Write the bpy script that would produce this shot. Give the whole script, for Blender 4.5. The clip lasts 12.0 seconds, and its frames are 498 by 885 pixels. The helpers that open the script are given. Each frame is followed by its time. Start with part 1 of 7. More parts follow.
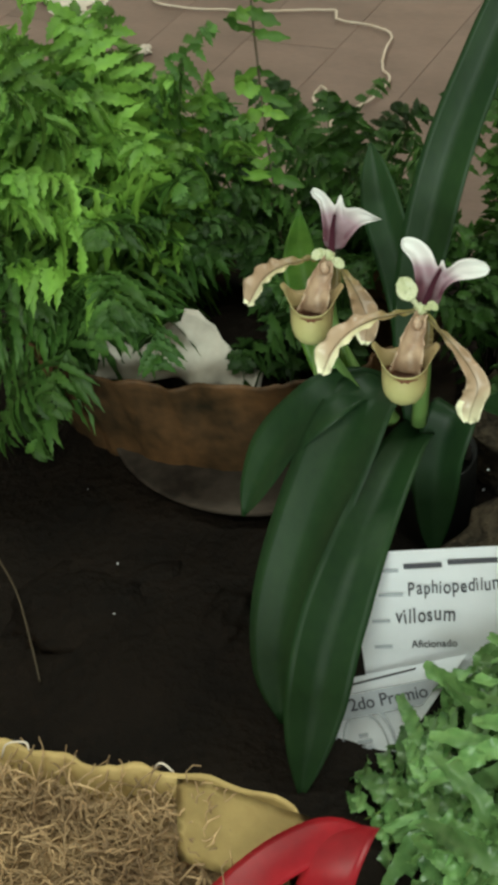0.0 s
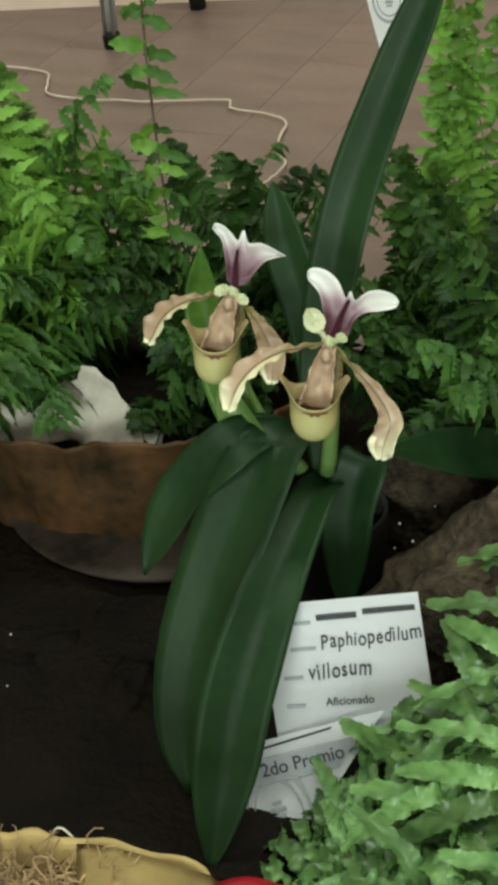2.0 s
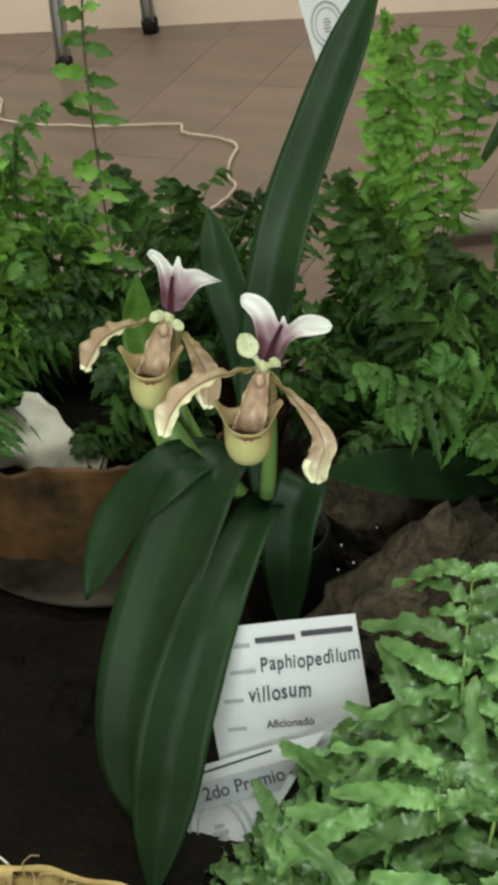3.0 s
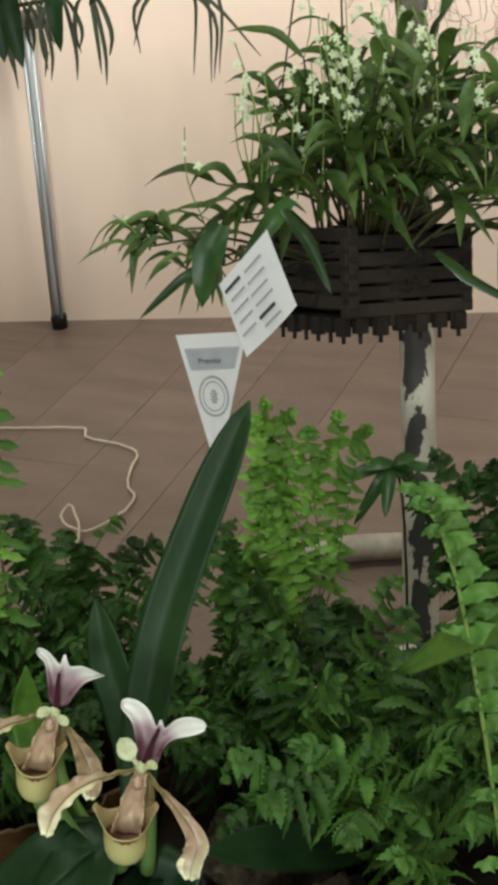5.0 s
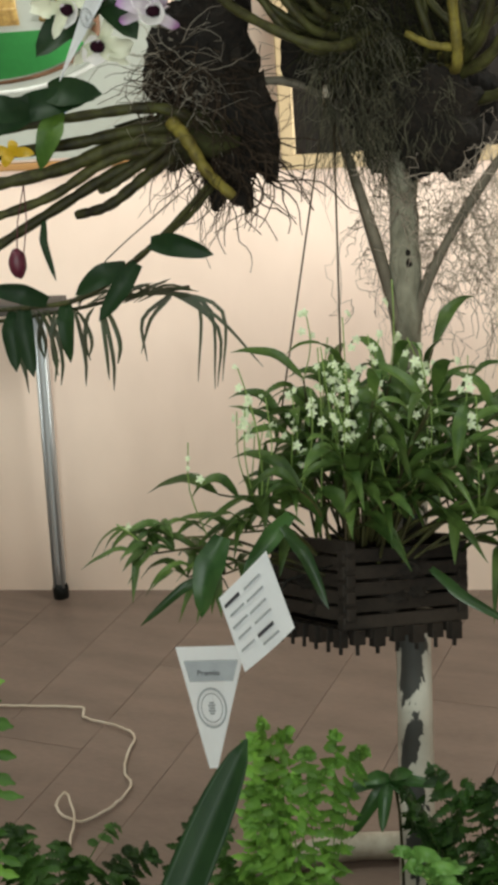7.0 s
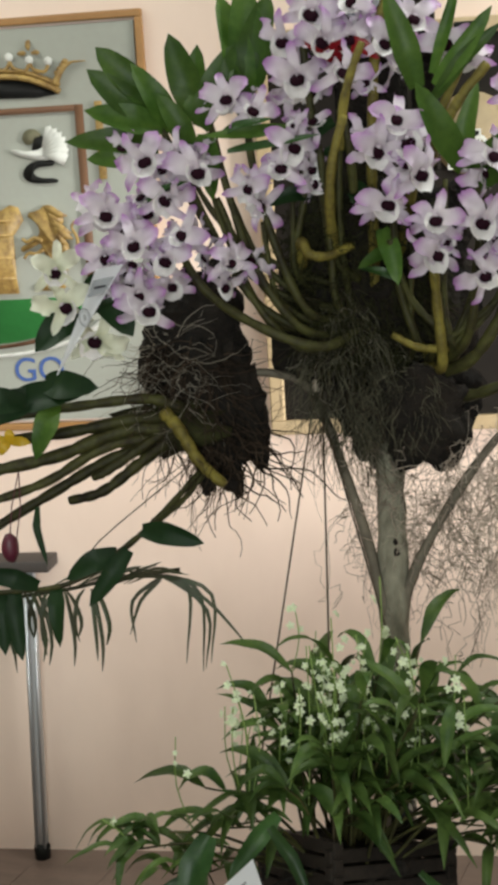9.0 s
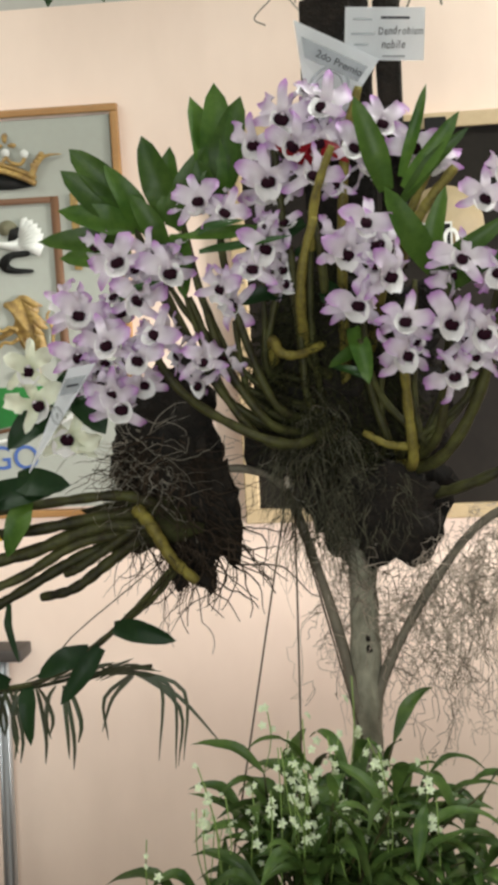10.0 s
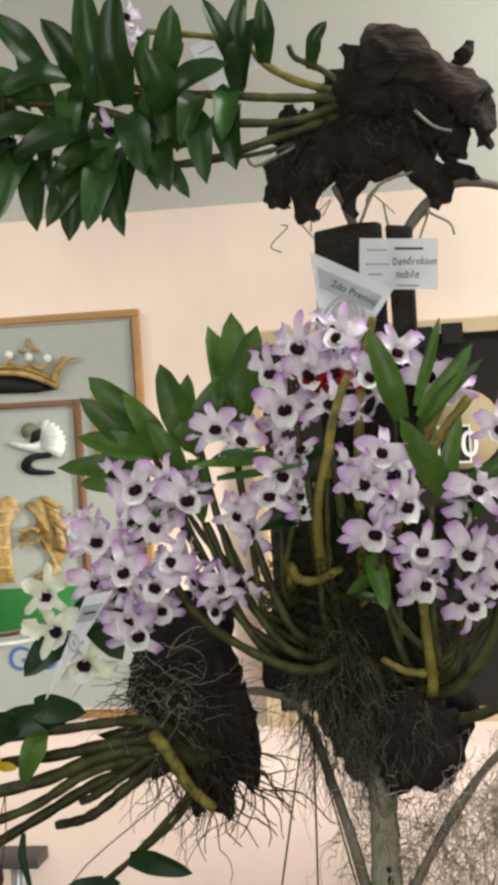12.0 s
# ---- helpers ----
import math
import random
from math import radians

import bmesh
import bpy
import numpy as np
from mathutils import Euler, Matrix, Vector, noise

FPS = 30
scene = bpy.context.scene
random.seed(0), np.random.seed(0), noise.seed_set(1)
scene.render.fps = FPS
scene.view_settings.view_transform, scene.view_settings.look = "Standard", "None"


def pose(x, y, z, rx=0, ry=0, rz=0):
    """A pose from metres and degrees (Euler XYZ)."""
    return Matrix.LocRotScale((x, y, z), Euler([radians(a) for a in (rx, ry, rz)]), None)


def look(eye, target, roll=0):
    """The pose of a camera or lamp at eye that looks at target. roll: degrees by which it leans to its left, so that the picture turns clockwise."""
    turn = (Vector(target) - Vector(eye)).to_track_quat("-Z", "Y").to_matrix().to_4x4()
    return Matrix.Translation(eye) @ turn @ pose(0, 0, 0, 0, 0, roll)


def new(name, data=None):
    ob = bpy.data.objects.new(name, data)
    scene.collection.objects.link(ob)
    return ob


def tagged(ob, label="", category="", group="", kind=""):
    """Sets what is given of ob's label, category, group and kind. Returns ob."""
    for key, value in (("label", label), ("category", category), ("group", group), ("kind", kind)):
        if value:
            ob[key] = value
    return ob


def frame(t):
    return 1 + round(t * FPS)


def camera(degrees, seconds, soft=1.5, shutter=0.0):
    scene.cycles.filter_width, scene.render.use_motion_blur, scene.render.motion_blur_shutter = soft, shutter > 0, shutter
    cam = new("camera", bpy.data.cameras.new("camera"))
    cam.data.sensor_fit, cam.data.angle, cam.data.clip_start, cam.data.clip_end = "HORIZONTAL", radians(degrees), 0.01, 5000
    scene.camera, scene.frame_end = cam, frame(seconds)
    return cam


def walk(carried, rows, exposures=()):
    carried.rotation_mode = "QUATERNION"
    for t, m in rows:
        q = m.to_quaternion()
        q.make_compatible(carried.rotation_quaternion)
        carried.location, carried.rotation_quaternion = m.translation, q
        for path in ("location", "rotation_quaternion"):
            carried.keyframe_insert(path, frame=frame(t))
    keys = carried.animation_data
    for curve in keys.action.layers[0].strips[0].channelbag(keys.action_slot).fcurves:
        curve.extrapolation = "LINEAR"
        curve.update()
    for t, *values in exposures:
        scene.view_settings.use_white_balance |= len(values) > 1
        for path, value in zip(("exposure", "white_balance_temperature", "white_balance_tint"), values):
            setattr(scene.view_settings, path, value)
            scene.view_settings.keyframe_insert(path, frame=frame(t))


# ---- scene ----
cam = camera(19.6, 12.0, soft=4.5)
PATH = [
    (0, (0.686, -0.519, 1.359), (0.072, 0.88, 0.068), -11.7),
    (0.5, (0.697, -0.514, 1.327), (0.111, 0.925, 0.068), -11.1),
    (1, (0.682, -0.523, 1.299), (0.141, 0.959, 0.071), -10.0),
    (1.5, (0.663, -0.525, 1.259), (0.162, 1.005, 0.072), -8.8),
    (2, (0.658, -0.524, 1.235), (0.176, 1.028, 0.069), -8.5),
    (2.5, (0.664, -0.527, 1.231), (0.198, 1.035, 0.072), -8.3),
    (3, (0.697, -0.52, 1.24), (0.251, 1.055, 0.091), -8.4),
    (3.5, (0.735, -0.505, 1.299), (0.334, 1.107, 0.186), -7.8),
    (3.7, (0.744, -0.499, 1.328), (0.362, 1.131, 0.235), -7.4),
    (5.3, (0.761, -0.499, 1.509), (0.436, 1.259, 0.613), -5.1),
    (5.5, (0.759, -0.496, 1.518), (0.438, 1.272, 0.641), -5.0),
    (6, (0.765, -0.489, 1.567), (0.44, 1.305, 0.746), -4.8),
    (6.5, (0.769, -0.486, 1.607), (0.438, 1.347, 0.877), -4.7),
    (7, (0.772, -0.482, 1.633), (0.442, 1.381, 0.984), -4.3),
    (7.2, (0.77, -0.48, 1.654), (0.441, 1.39, 1.025), -4.2),
    (8.8, (0.775, -0.469, 1.755), (0.463, 1.464, 1.348), -3.5),
    (9, (0.778, -0.467, 1.778), (0.47, 1.472, 1.398), -3.4),
    (9.5, (0.78, -0.465, 1.807), (0.491, 1.487, 1.481), -3.3),
    (10, (0.793, -0.463, 1.823), (0.516, 1.497, 1.537), -3.3),
    (10.5, (0.799, -0.463, 1.857), (0.528, 1.503, 1.611), -3.2),
    (11, (0.806, -0.455, 1.89), (0.52, 1.516, 1.702), -3.2),
    (11.5, (0.807, -0.454, 1.927), (0.507, 1.518, 1.789), -3.5),
    (12, (0.813, -0.449, 1.953), (0.51, 1.526, 1.871), -3.5),
]
walk(cam, [(t, look(eye, target, roll)) for t, eye, target, roll in PATH],
     exposures=[(0, 0.36, 6500, -4), (1.0, 0.37, 6500, -4), (2.5, 0.38, 6500, -2.5), (3.2, 0.46, 6500, 0), (3.7, 0.55, 6500, 3), (5.3, 0.06, 6500, 2), (5.5, 0.05, 6500, 2), (6.0, 0.13, 6500, 1), (6.5, 0.15, 6500, 1), (7.2, -0.04, 6500, 1), (8.8, -0.25, 6500, 5),
                (9.0, -0.25, 6500, 5), (9.5, -0.14, 6500, 5), (10.0, -0.10, 6500, 6), (12, -0.08, 6500, 8)])


# ---- light ----
world = bpy.data.worlds.new("room_air")
world.use_nodes = True
world.node_tree.nodes["Background"].inputs[0].default_value = (0.9, 0.92, 1.0, 1)
world.node_tree.nodes["Background"].inputs[1].default_value = 0.05
scene.world = world
scene.view_settings.exposure = 0.0


def area_lamp(name, place, aim, size, size_y, watts, colour, spread=180):
    data = bpy.data.lights.new(name, "AREA")
    data.shape, data.size, data.size_y, data.energy, data.color = "RECTANGLE", size, size_y, watts, colour
    data.spread = radians(spread)
    ob = new(name, data)
    ob.matrix_world = look(place, aim)
    return ob


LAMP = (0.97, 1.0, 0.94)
FRONT_LAMP = (0.95, 1.0, 0.98)
# Broad lamp added behind the camera, source unseen, to brighten plants and wall.
area_lamp("added_front_light", (0.9, -4.02, 1.55), (0.9, 3.0, 1.45), 2.5, 1.55, 156, FRONT_LAMP)
# Invented narrow beam that makes the bright area on the north wall.
area_lamp("added_wall_light", (4.95, 1.05, 1.5), (0.60, 3.0, 1.33), 0.6, 0.6, 9.0, (1.0, 0.95, 0.93), 20)
# Overhead lamps are assumed and unseen; no fixtures are built.
area_lamp("added_ceiling_light", (0.6, -0.9, 3.22), (0.6, -0.7, 0), 1.4, 0.5, 36, LAMP)
area_lamp("added_ceiling_light", (1.7, 2.0, 3.22), (1.7, 2.2, 0), 1.4, 0.5, 48, LAMP)
area_lamp("added_ceiling_light", (-1.3, 1.75, 3.22), (-1.3, 2.0, 0), 1.4, 0.5, 30, LAMP)

# ---- helpers of this place ----
RND = random.Random(7)


def part(name, bm, material, parent=None, label="", smooth=True):
    mesh = bpy.data.meshes.new(name)
    bm.to_mesh(mesh)
    bm.free()
    if smooth:
        mesh.polygons.foreach_set("use_smooth", [True] * len(mesh.polygons))
    if material:
        mesh.materials.append(material)
    ob = new(name, mesh)
    if parent:
        ob.parent = parent
    if label:
        tagged(ob, label)
    return ob


def again(ob, name, m, parent, label=""):
    """Another object on the same mesh."""
    o = new(name, ob.data)
    o.matrix_basis = m
    o.parent = parent
    if label:
        tagged(o, label)
    return o


def thing(name, label, category, group="", place=(0, 0, 0)):
    ob = new(name)
    ob.empty_display_size = 0.02
    ob.location = place
    return tagged(ob, label, category, group)


def box(bm, lo, hi, bevel=0.0, m=None):
    made = bmesh.ops.create_cube(bm, size=1)
    vs = made["verts"]
    for v in vs:
        v.co = Vector([lo[k] + (v.co[k] + 0.5) * (hi[k] - lo[k]) for k in range(3)])
    if bevel:
        es = list({e for v in vs for e in v.link_edges})
        done = bmesh.ops.bevel(bm, geom=es, offset=bevel, segments=2, affect="EDGES", profile=0.6)
        vs = list({v for f in done["faces"] for v in f.verts} | {v for v in vs if v.is_valid})
    if m:
        for v in vs:
            v.co = m @ v.co
    return vs


def spline(pts, n):
    """A smooth line through the points, in n + 1 steps."""
    p = [Vector(q) for q in pts]
    p = [p[0] * 2 - p[1], *p, p[-1] * 2 - p[-2]]
    out = []
    for k in range(n + 1):
        u = k / n * (len(p) - 3)
        i = min(int(u), len(p) - 4)
        t = u - i
        a, b, c, d = p[i:i + 4]
        out.append(0.5 * (2 * b + (c - a) * t + (2 * a - 5 * b + 4 * c - d) * t * t + (3 * b - a - 3 * c + d) * t ** 3))
    return out


def tube(bm, pts, radius, sides=6, steps=0):
    """A round stem along the points; radius is a number or a function of 0 to 1."""
    line = spline(pts, steps) if steps else [Vector(q) for q in pts]
    ring, side = [], None
    for k, q in enumerate(line):
        way = (line[min(k + 1, len(line) - 1)] - line[max(k - 1, 0)])
        if way.length < 1e-9:
            way = Vector((0, 0, 1))
        way.normalize()
        if side is None:
            side = way.orthogonal().normalized()
        side = (side - way * side.dot(way))
        side = side.normalized() if side.length > 1e-6 else way.orthogonal().normalized()
        other = way.cross(side)
        r = radius(k / (len(line) - 1)) if callable(radius) else radius
        ring.append([bm.verts.new(q + r * (math.cos(a) * side + math.sin(a) * other)) for a in [2 * math.pi * j / sides for j in range(sides)]])
    for a, b in zip(ring, ring[1:]):
        for j in range(sides):
            bm.faces.new((a[j], a[(j + 1) % sides], b[(j + 1) % sides], b[j]))
    bm.faces.new(ring[0][::-1])
    bm.faces.new(ring[-1])


def blade(bm, pts, width, up=(0, 0, 1), steps=10, across=4, fold=0.15, wave=0.0, waves=5, thick=0.0, shape=None, twist=0.0, power=1.5):
    """A leaf or petal along the points. width: at its widest; up: the way its upper face looks; fold: how deep its middle lies;
    wave: how far its margins ripple; shape: a function of 0 to 1 for the width."""
    shape = shape or (lambda t: (math.sin(math.pi * min(1, t * 0.93 + 0.05)) ** 0.7))
    line = spline(pts, steps)
    up = Vector(up)
    rows, under = [], []
    for k, q in enumerate(line):
        t = k / steps
        way = (line[min(k + 1, steps)] - line[max(k - 1, 0)]).normalized()
        side = way.cross(up)
        side = side.normalized() if side.length > 1e-6 else way.orthogonal().normalized()
        if twist:
            side = Matrix.Rotation(twist * t, 3, way) @ side
        face = side.cross(way)
        w = max(width * shape(t), width * 0.02) / 2
        row, low = [], []
        for j in range(across + 1):
            s = 2 * j / across - 1
            h = fold * w * abs(s) ** power + wave * abs(s) ** 2 * math.sin(waves * 2 * math.pi * t + (1.3 if s > 0 else 0)) * (0.65 + 0.5 * math.sin(waves * 3.9 * t + 2.0 * s))
            co = q + side * (w * s) + face * h
            row.append(bm.verts.new(co))
            if thick:
                low.append(bm.verts.new(co - face * (thick * (1.05 - abs(s) ** 3))))
        rows.append(row)
        under.append(low)
    for a, b in zip(rows, rows[1:]):
        for j in range(across):
            bm.faces.new((a[j], a[j + 1], b[j + 1], b[j]))
    if thick:
        for a, b in zip(under, under[1:]):
            for j in range(across):
                bm.faces.new((a[j + 1], a[j], b[j], b[j + 1]))
        for k in range(steps):
            bm.faces.new((rows[k][0], rows[k + 1][0], under[k + 1][0], under[k][0]))
            bm.faces.new((rows[k + 1][-1], rows[k][-1], under[k][-1], under[k + 1][-1]))
        for r, u in ((rows[0], under[0]), (rows[-1][::-1], under[-1][::-1])):
            for j in range(across):
                bm.faces.new((r[j + 1], r[j], u[j], u[j + 1]))


def lathe(bm, profile, sides=24, m=None, wobble=0.0, seed=0):
    """A turned shape round z from (radius, height) pairs."""
    rows = []
    for r, h in profile:
        row = []
        for j in range(sides):
            a = 2 * math.pi * j / sides
            k = 1 + wobble * noise.noise((math.cos(a) * 2 + seed, math.sin(a) * 2, h * 6))
            co = Vector((r * k * math.cos(a), r * k * math.sin(a), h))
            row.append(bm.verts.new(m @ co if m else co))
        rows.append(row)
    for a, b in zip(rows, rows[1:]):
        for j in range(sides):
            bm.faces.new((a[j], a[(j + 1) % sides], b[(j + 1) % sides], b[j]))
    return rows


def lump(bm, centre, size, rough=0.3, scale=2.0, seed=0, detail=3, m=None):
    """A rough rounded mass: rock, bark, moss."""
    made = bmesh.ops.create_icosphere(bm, subdivisions=detail, radius=1)
    for v in made["verts"]:
        d = v.co.normalized()
        k = 1 + rough * noise.fractal(d * scale + Vector((seed * 7.3, seed * 3.1, seed)), 0.8, 2.0, 4)
        co = Vector((d.x * size[0] * k, d.y * size[1] * k, d.z * size[2] * k))
        if m:
            co = m @ co
        v.co = co + Vector(centre)


# ---- materials ----
def shade(name, colour, rough=0.6, colour2=None, scale=8.0, fine=60.0, bump=0.15, metal=0.0, through_light=0.0, spread=0.12, stretch=(1, 1, 1), coat=0.0, spec=0.5, warp=0.0):
    """A surface: two colours mixed by coarse and fine noise, a fine relief, small differences from piece to piece."""
    mat = bpy.data.materials.new(name)
    mat.use_nodes = True
    nt = mat.node_tree
    n, link = nt.nodes, nt.links.new
    bsdf = n["Principled BSDF"]
    bsdf.inputs["Roughness"].default_value = rough
    bsdf.inputs["Metallic"].default_value = metal
    bsdf.inputs["Coat Weight"].default_value = coat
    bsdf.inputs["Specular IOR Level"].default_value = spec
    colour2 = colour2 or tuple(c * 0.72 for c in colour)
    where = n.new("ShaderNodeTexCoord")
    mapping = n.new("ShaderNodeMapping")
    mapping.inputs["Scale"].default_value = stretch
    link(where.outputs["Object"], mapping.inputs["Vector"])
    big, small = n.new("ShaderNodeTexNoise"), n.new("ShaderNodeTexNoise")
    for node, s, d in ((big, scale, 5), (small, fine, 4)):
        node.inputs["Scale"].default_value = s
        node.inputs["Detail"].default_value = d
        node.inputs["Distortion"].default_value = warp
        link(mapping.outputs[0], node.inputs["Vector"])
    both = n.new("ShaderNodeMath")
    both.operation = "MULTIPLY_ADD"
    both.inputs[1].default_value = 0.4
    link(small.outputs["Fac"], both.inputs[0])
    link(big.outputs["Fac"], both.inputs[2])
    ramp = n.new("ShaderNodeMapRange")
    ramp.inputs["From Min"].default_value, ramp.inputs["From Max"].default_value = 0.48, 0.92
    link(both.outputs[0], ramp.inputs["Value"])
    mix = n.new("ShaderNodeMix")
    mix.data_type = "RGBA"
    mix.inputs["A"].default_value, mix.inputs["B"].default_value = (*colour, 1), (*colour2, 1)
    link(ramp.outputs[0], mix.inputs["Factor"])
    info = n.new("ShaderNodeObjectInfo")
    geo = n.new("ShaderNodeNewGeometry")
    add = n.new("ShaderNodeMath")
    add.operation = "ADD"
    link(info.outputs["Random"], add.inputs[0])
    link(geo.outputs["Random Per Island"], add.inputs[1])
    vary = n.new("ShaderNodeMapRange")
    vary.inputs["From Max"].default_value = 2.0
    vary.inputs["To Min"].default_value, vary.inputs["To Max"].default_value = 1 - spread * 2, 1 + spread * 2
    link(add.outputs[0], vary.inputs["Value"])
    hsv = n.new("ShaderNodeHueSaturation")
    link(vary.outputs[0], hsv.inputs["Value"])
    link(mix.outputs["Result"], hsv.inputs["Color"])
    link(hsv.outputs[0], bsdf.inputs["Base Color"])
    if bump:
        b = n.new("ShaderNodeBump")
        b.inputs["Strength"].default_value, b.inputs["Distance"].default_value = bump, 0.004 if bump < 0.7 else 0.02
        link(both.outputs[0], b.inputs["Height"])
        link(b.outputs[0], bsdf.inputs["Normal"])
    if through_light:
        tr = n.new("ShaderNodeBsdfTranslucent")
        link(hsv.outputs[0], tr.inputs["Color"])
        ms = n.new("ShaderNodeMixShader")
        ms.inputs[0].default_value = through_light
        link(bsdf.outputs[0], ms.inputs[1])
        link(tr.outputs[0], ms.inputs[2])
        link(ms.outputs[0], n["Material Output"].inputs["Surface"])
    mat.diffuse_color = (*colour, 1)
    return mat


# Large darker blotches by noise, the same on every peach wall.
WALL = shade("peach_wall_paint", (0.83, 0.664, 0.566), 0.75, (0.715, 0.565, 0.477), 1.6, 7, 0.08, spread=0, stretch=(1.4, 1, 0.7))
WALL_UP = shade("grey_upper_paint", (0.46, 0.44, 0.40), 0.8, (0.42, 0.40, 0.365), 1.5, 40, 0.06, spread=0)
CEILING = shade("white_ceiling_paint", (0.75, 0.74, 0.71), 0.85, (0.68, 0.67, 0.64), 1.5, 40, 0.05, spread=0)
FLOOR = shade("brown_floor_board", (0.186, 0.134, 0.110), 0.40, (0.120, 0.085, 0.069), 3.4, 46, 0.10, spread=0.05, stretch=(1, 3, 1))
JOINT = shade("dark_floor_joint", (0.105, 0.074, 0.060), 0.8, bump=0)
SOIL = shade("wet_black_soil", (0.003, 0.0022, 0.0016), 0.7, (0.0095, 0.0064, 0.0043), 6, 70, 0.8, spread=0, spec=0.07)
LEAF_DARK = shade("strap_leaf_green", (0.0070, 0.021, 0.0070), 0.44, (0.0155, 0.039, 0.0118), 11, 110, 0.08, through_light=0.10, spread=0.06, stretch=(1, 1, 0.35), spec=0.16)
LEAF_MID = shade("cane_leaf_green", (0.030, 0.076, 0.010), 0.40, (0.080, 0.150, 0.024), 13, 90, 0.10, through_light=0.2, spread=0.26, spec=0.24)
LEAF_BASKET = shade("basket_leaf_green", (0.026, 0.056, 0.013), 0.42, (0.088, 0.140, 0.033), 16, 80, 0.08, through_light=0.2, spread=0.34, spec=0.22)
LEAF_TOP = shade("deep_green_leaf", (0.014, 0.042, 0.010), 0.34, (0.036, 0.082, 0.020), 12, 80, 0.05, through_light=0.12, spread=0.32, spec=0.25)
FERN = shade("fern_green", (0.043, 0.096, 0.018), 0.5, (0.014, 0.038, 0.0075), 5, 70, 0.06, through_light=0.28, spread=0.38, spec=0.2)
FERN_BRIGHT = shade("bright_fern_green", (0.185, 0.350, 0.055), 0.5, (0.070, 0.160, 0.026), 5, 70, 0.08, through_light=0.28, spread=0.32, spec=0.25)
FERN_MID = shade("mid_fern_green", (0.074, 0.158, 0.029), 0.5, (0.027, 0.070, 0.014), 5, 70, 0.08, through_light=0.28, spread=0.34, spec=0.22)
FERN_FRONT = shade("crisped_fern_green", (0.190, 0.335, 0.110), 0.36, (0.062, 0.145, 0.040), 26, 90, 0.12, through_light=0.2, spread=0.36, spec=0.45)
STEM = shade("fern_stem_brown", (0.05, 0.035, 0.015), 0.6)
CANE = shade("green_cane", (0.062, 0.064, 0.019), 0.55, (0.016, 0.013, 0.007), 26, 120, 0.4, spread=0.32, spec=0.2)
CANE_YELLOW = shade("yellowing_cane", (0.23, 0.195, 0.040), 0.55, (0.062, 0.048, 0.014), 28, 120, 0.4, spread=0.2, spec=0.2)
BARK = shade("dark_bark", (0.0040, 0.0032, 0.0027), 0.9, (0.0205, 0.0152, 0.0112), 16, 110, 1.0, spread=0.1, spec=0.3)
ROOT = shade("dry_root", (0.085, 0.062, 0.044), 0.9, (0.030, 0.021, 0.015), 20, 90, 0.3, spread=0.4, spec=0.1)
ROOT_PALE = shade("pale_aerial_root", (0.32, 0.29, 0.24), 0.7, (0.20, 0.17, 0.13), 20, 90, 0.3, spread=0.2)
MOSS = shade("grey_hanging_moss", (0.48, 0.41, 0.34), 0.9, (0.29, 0.235, 0.19), 20, 90, 0.1, spread=0.25)
MOSS_GREEN = shade("green_moss", (0.034, 0.036, 0.014), 0.95, (0.014, 0.013, 0.007), 25, 90, 0.4, spread=0.3, spec=0.1)
METAL = shade("brushed_aluminium", (0.60, 0.63, 0.66), 0.5, (0.50, 0.53, 0.55), 6, 120, 0.05, metal=1.0, stretch=(1, 1, 0.1), spread=0)
BLACK = shade("black_plastic", (0.014, 0.014, 0.013), 0.55, bump=0.03, spread=0, spec=0.15)
PAPER = shade("white_card_paper", (0.90, 0.92, 0.95), 0.6, (0.86, 0.88, 0.92), 10, 120, 0.03, through_light=0.0, spread=0)
PAPER_GREY = shade("grey_print", (0.34, 0.36, 0.39), 0.7, bump=0, spread=0)
INK = shade("black_ink", (0.03, 0.03, 0.04), 0.7, bump=0, spread=0)
TWINE = shade("white_wire", (0.62, 0.56, 0.48), 0.6, (0.5, 0.42, 0.33), 20, 90, 0.2, spread=0)


# ---- the room ----
def quad_wall(name, lo, hi, material, label):
    bm = bmesh.new()
    box(bm, lo, hi)
    return tagged(part(name, bm, material, None, label, smooth=False), label, "wall", kind="structure")


quad_wall("wall_north", (-4, 3.0, -0.1), (5, 3.16, 2.385), WALL, "peach painted plaster wall with soft darker mottling")
quad_wall("wall_north_upper", (-4, 3.0, 2.385), (5, 3.16, 3.32), WALL_UP, "grey painted upper band of the wall")
# Unseen south wall, left open only for the added front lamp.
quad_wall("wall_south_low", (-4, -4.16, -0.1), (5, -4, 0.75), WALL, "plain peach painted wall below an opening made for a lamp")
quad_wall("wall_south_high", (-4, -4.16, 2.35), (5, -4, 3.32), WALL, "plain peach painted wall above an opening made for a lamp")
quad_wall("wall_south_west", (-4, -4.16, 0.75), (-0.4, -4, 2.35), WALL, "plain peach painted wall next to an opening made for a lamp")
quad_wall("wall_south_east", (2.2, -4.16, 0.75), (5, -4, 2.35), WALL, "plain peach painted wall next to an opening made for a lamp")
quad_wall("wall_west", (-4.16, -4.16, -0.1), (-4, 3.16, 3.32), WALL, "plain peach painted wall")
# Unseen east wall; its gap is cut for the added wall beam.
quad_wall("wall_east_front", (5, -4.16, -0.1), (5.16, 0.65, 3.32), WALL, "plain peach painted wall next to an added side opening")
quad_wall("wall_east_back", (5, 1.45, -0.1), (5.16, 3.16, 3.32), WALL, "plain peach painted wall in the corner")
quad_wall("wall_east_low", (5, 0.65, -0.1), (5.16, 1.45, 1.15), WALL, "plain peach painted wall below an added side opening")
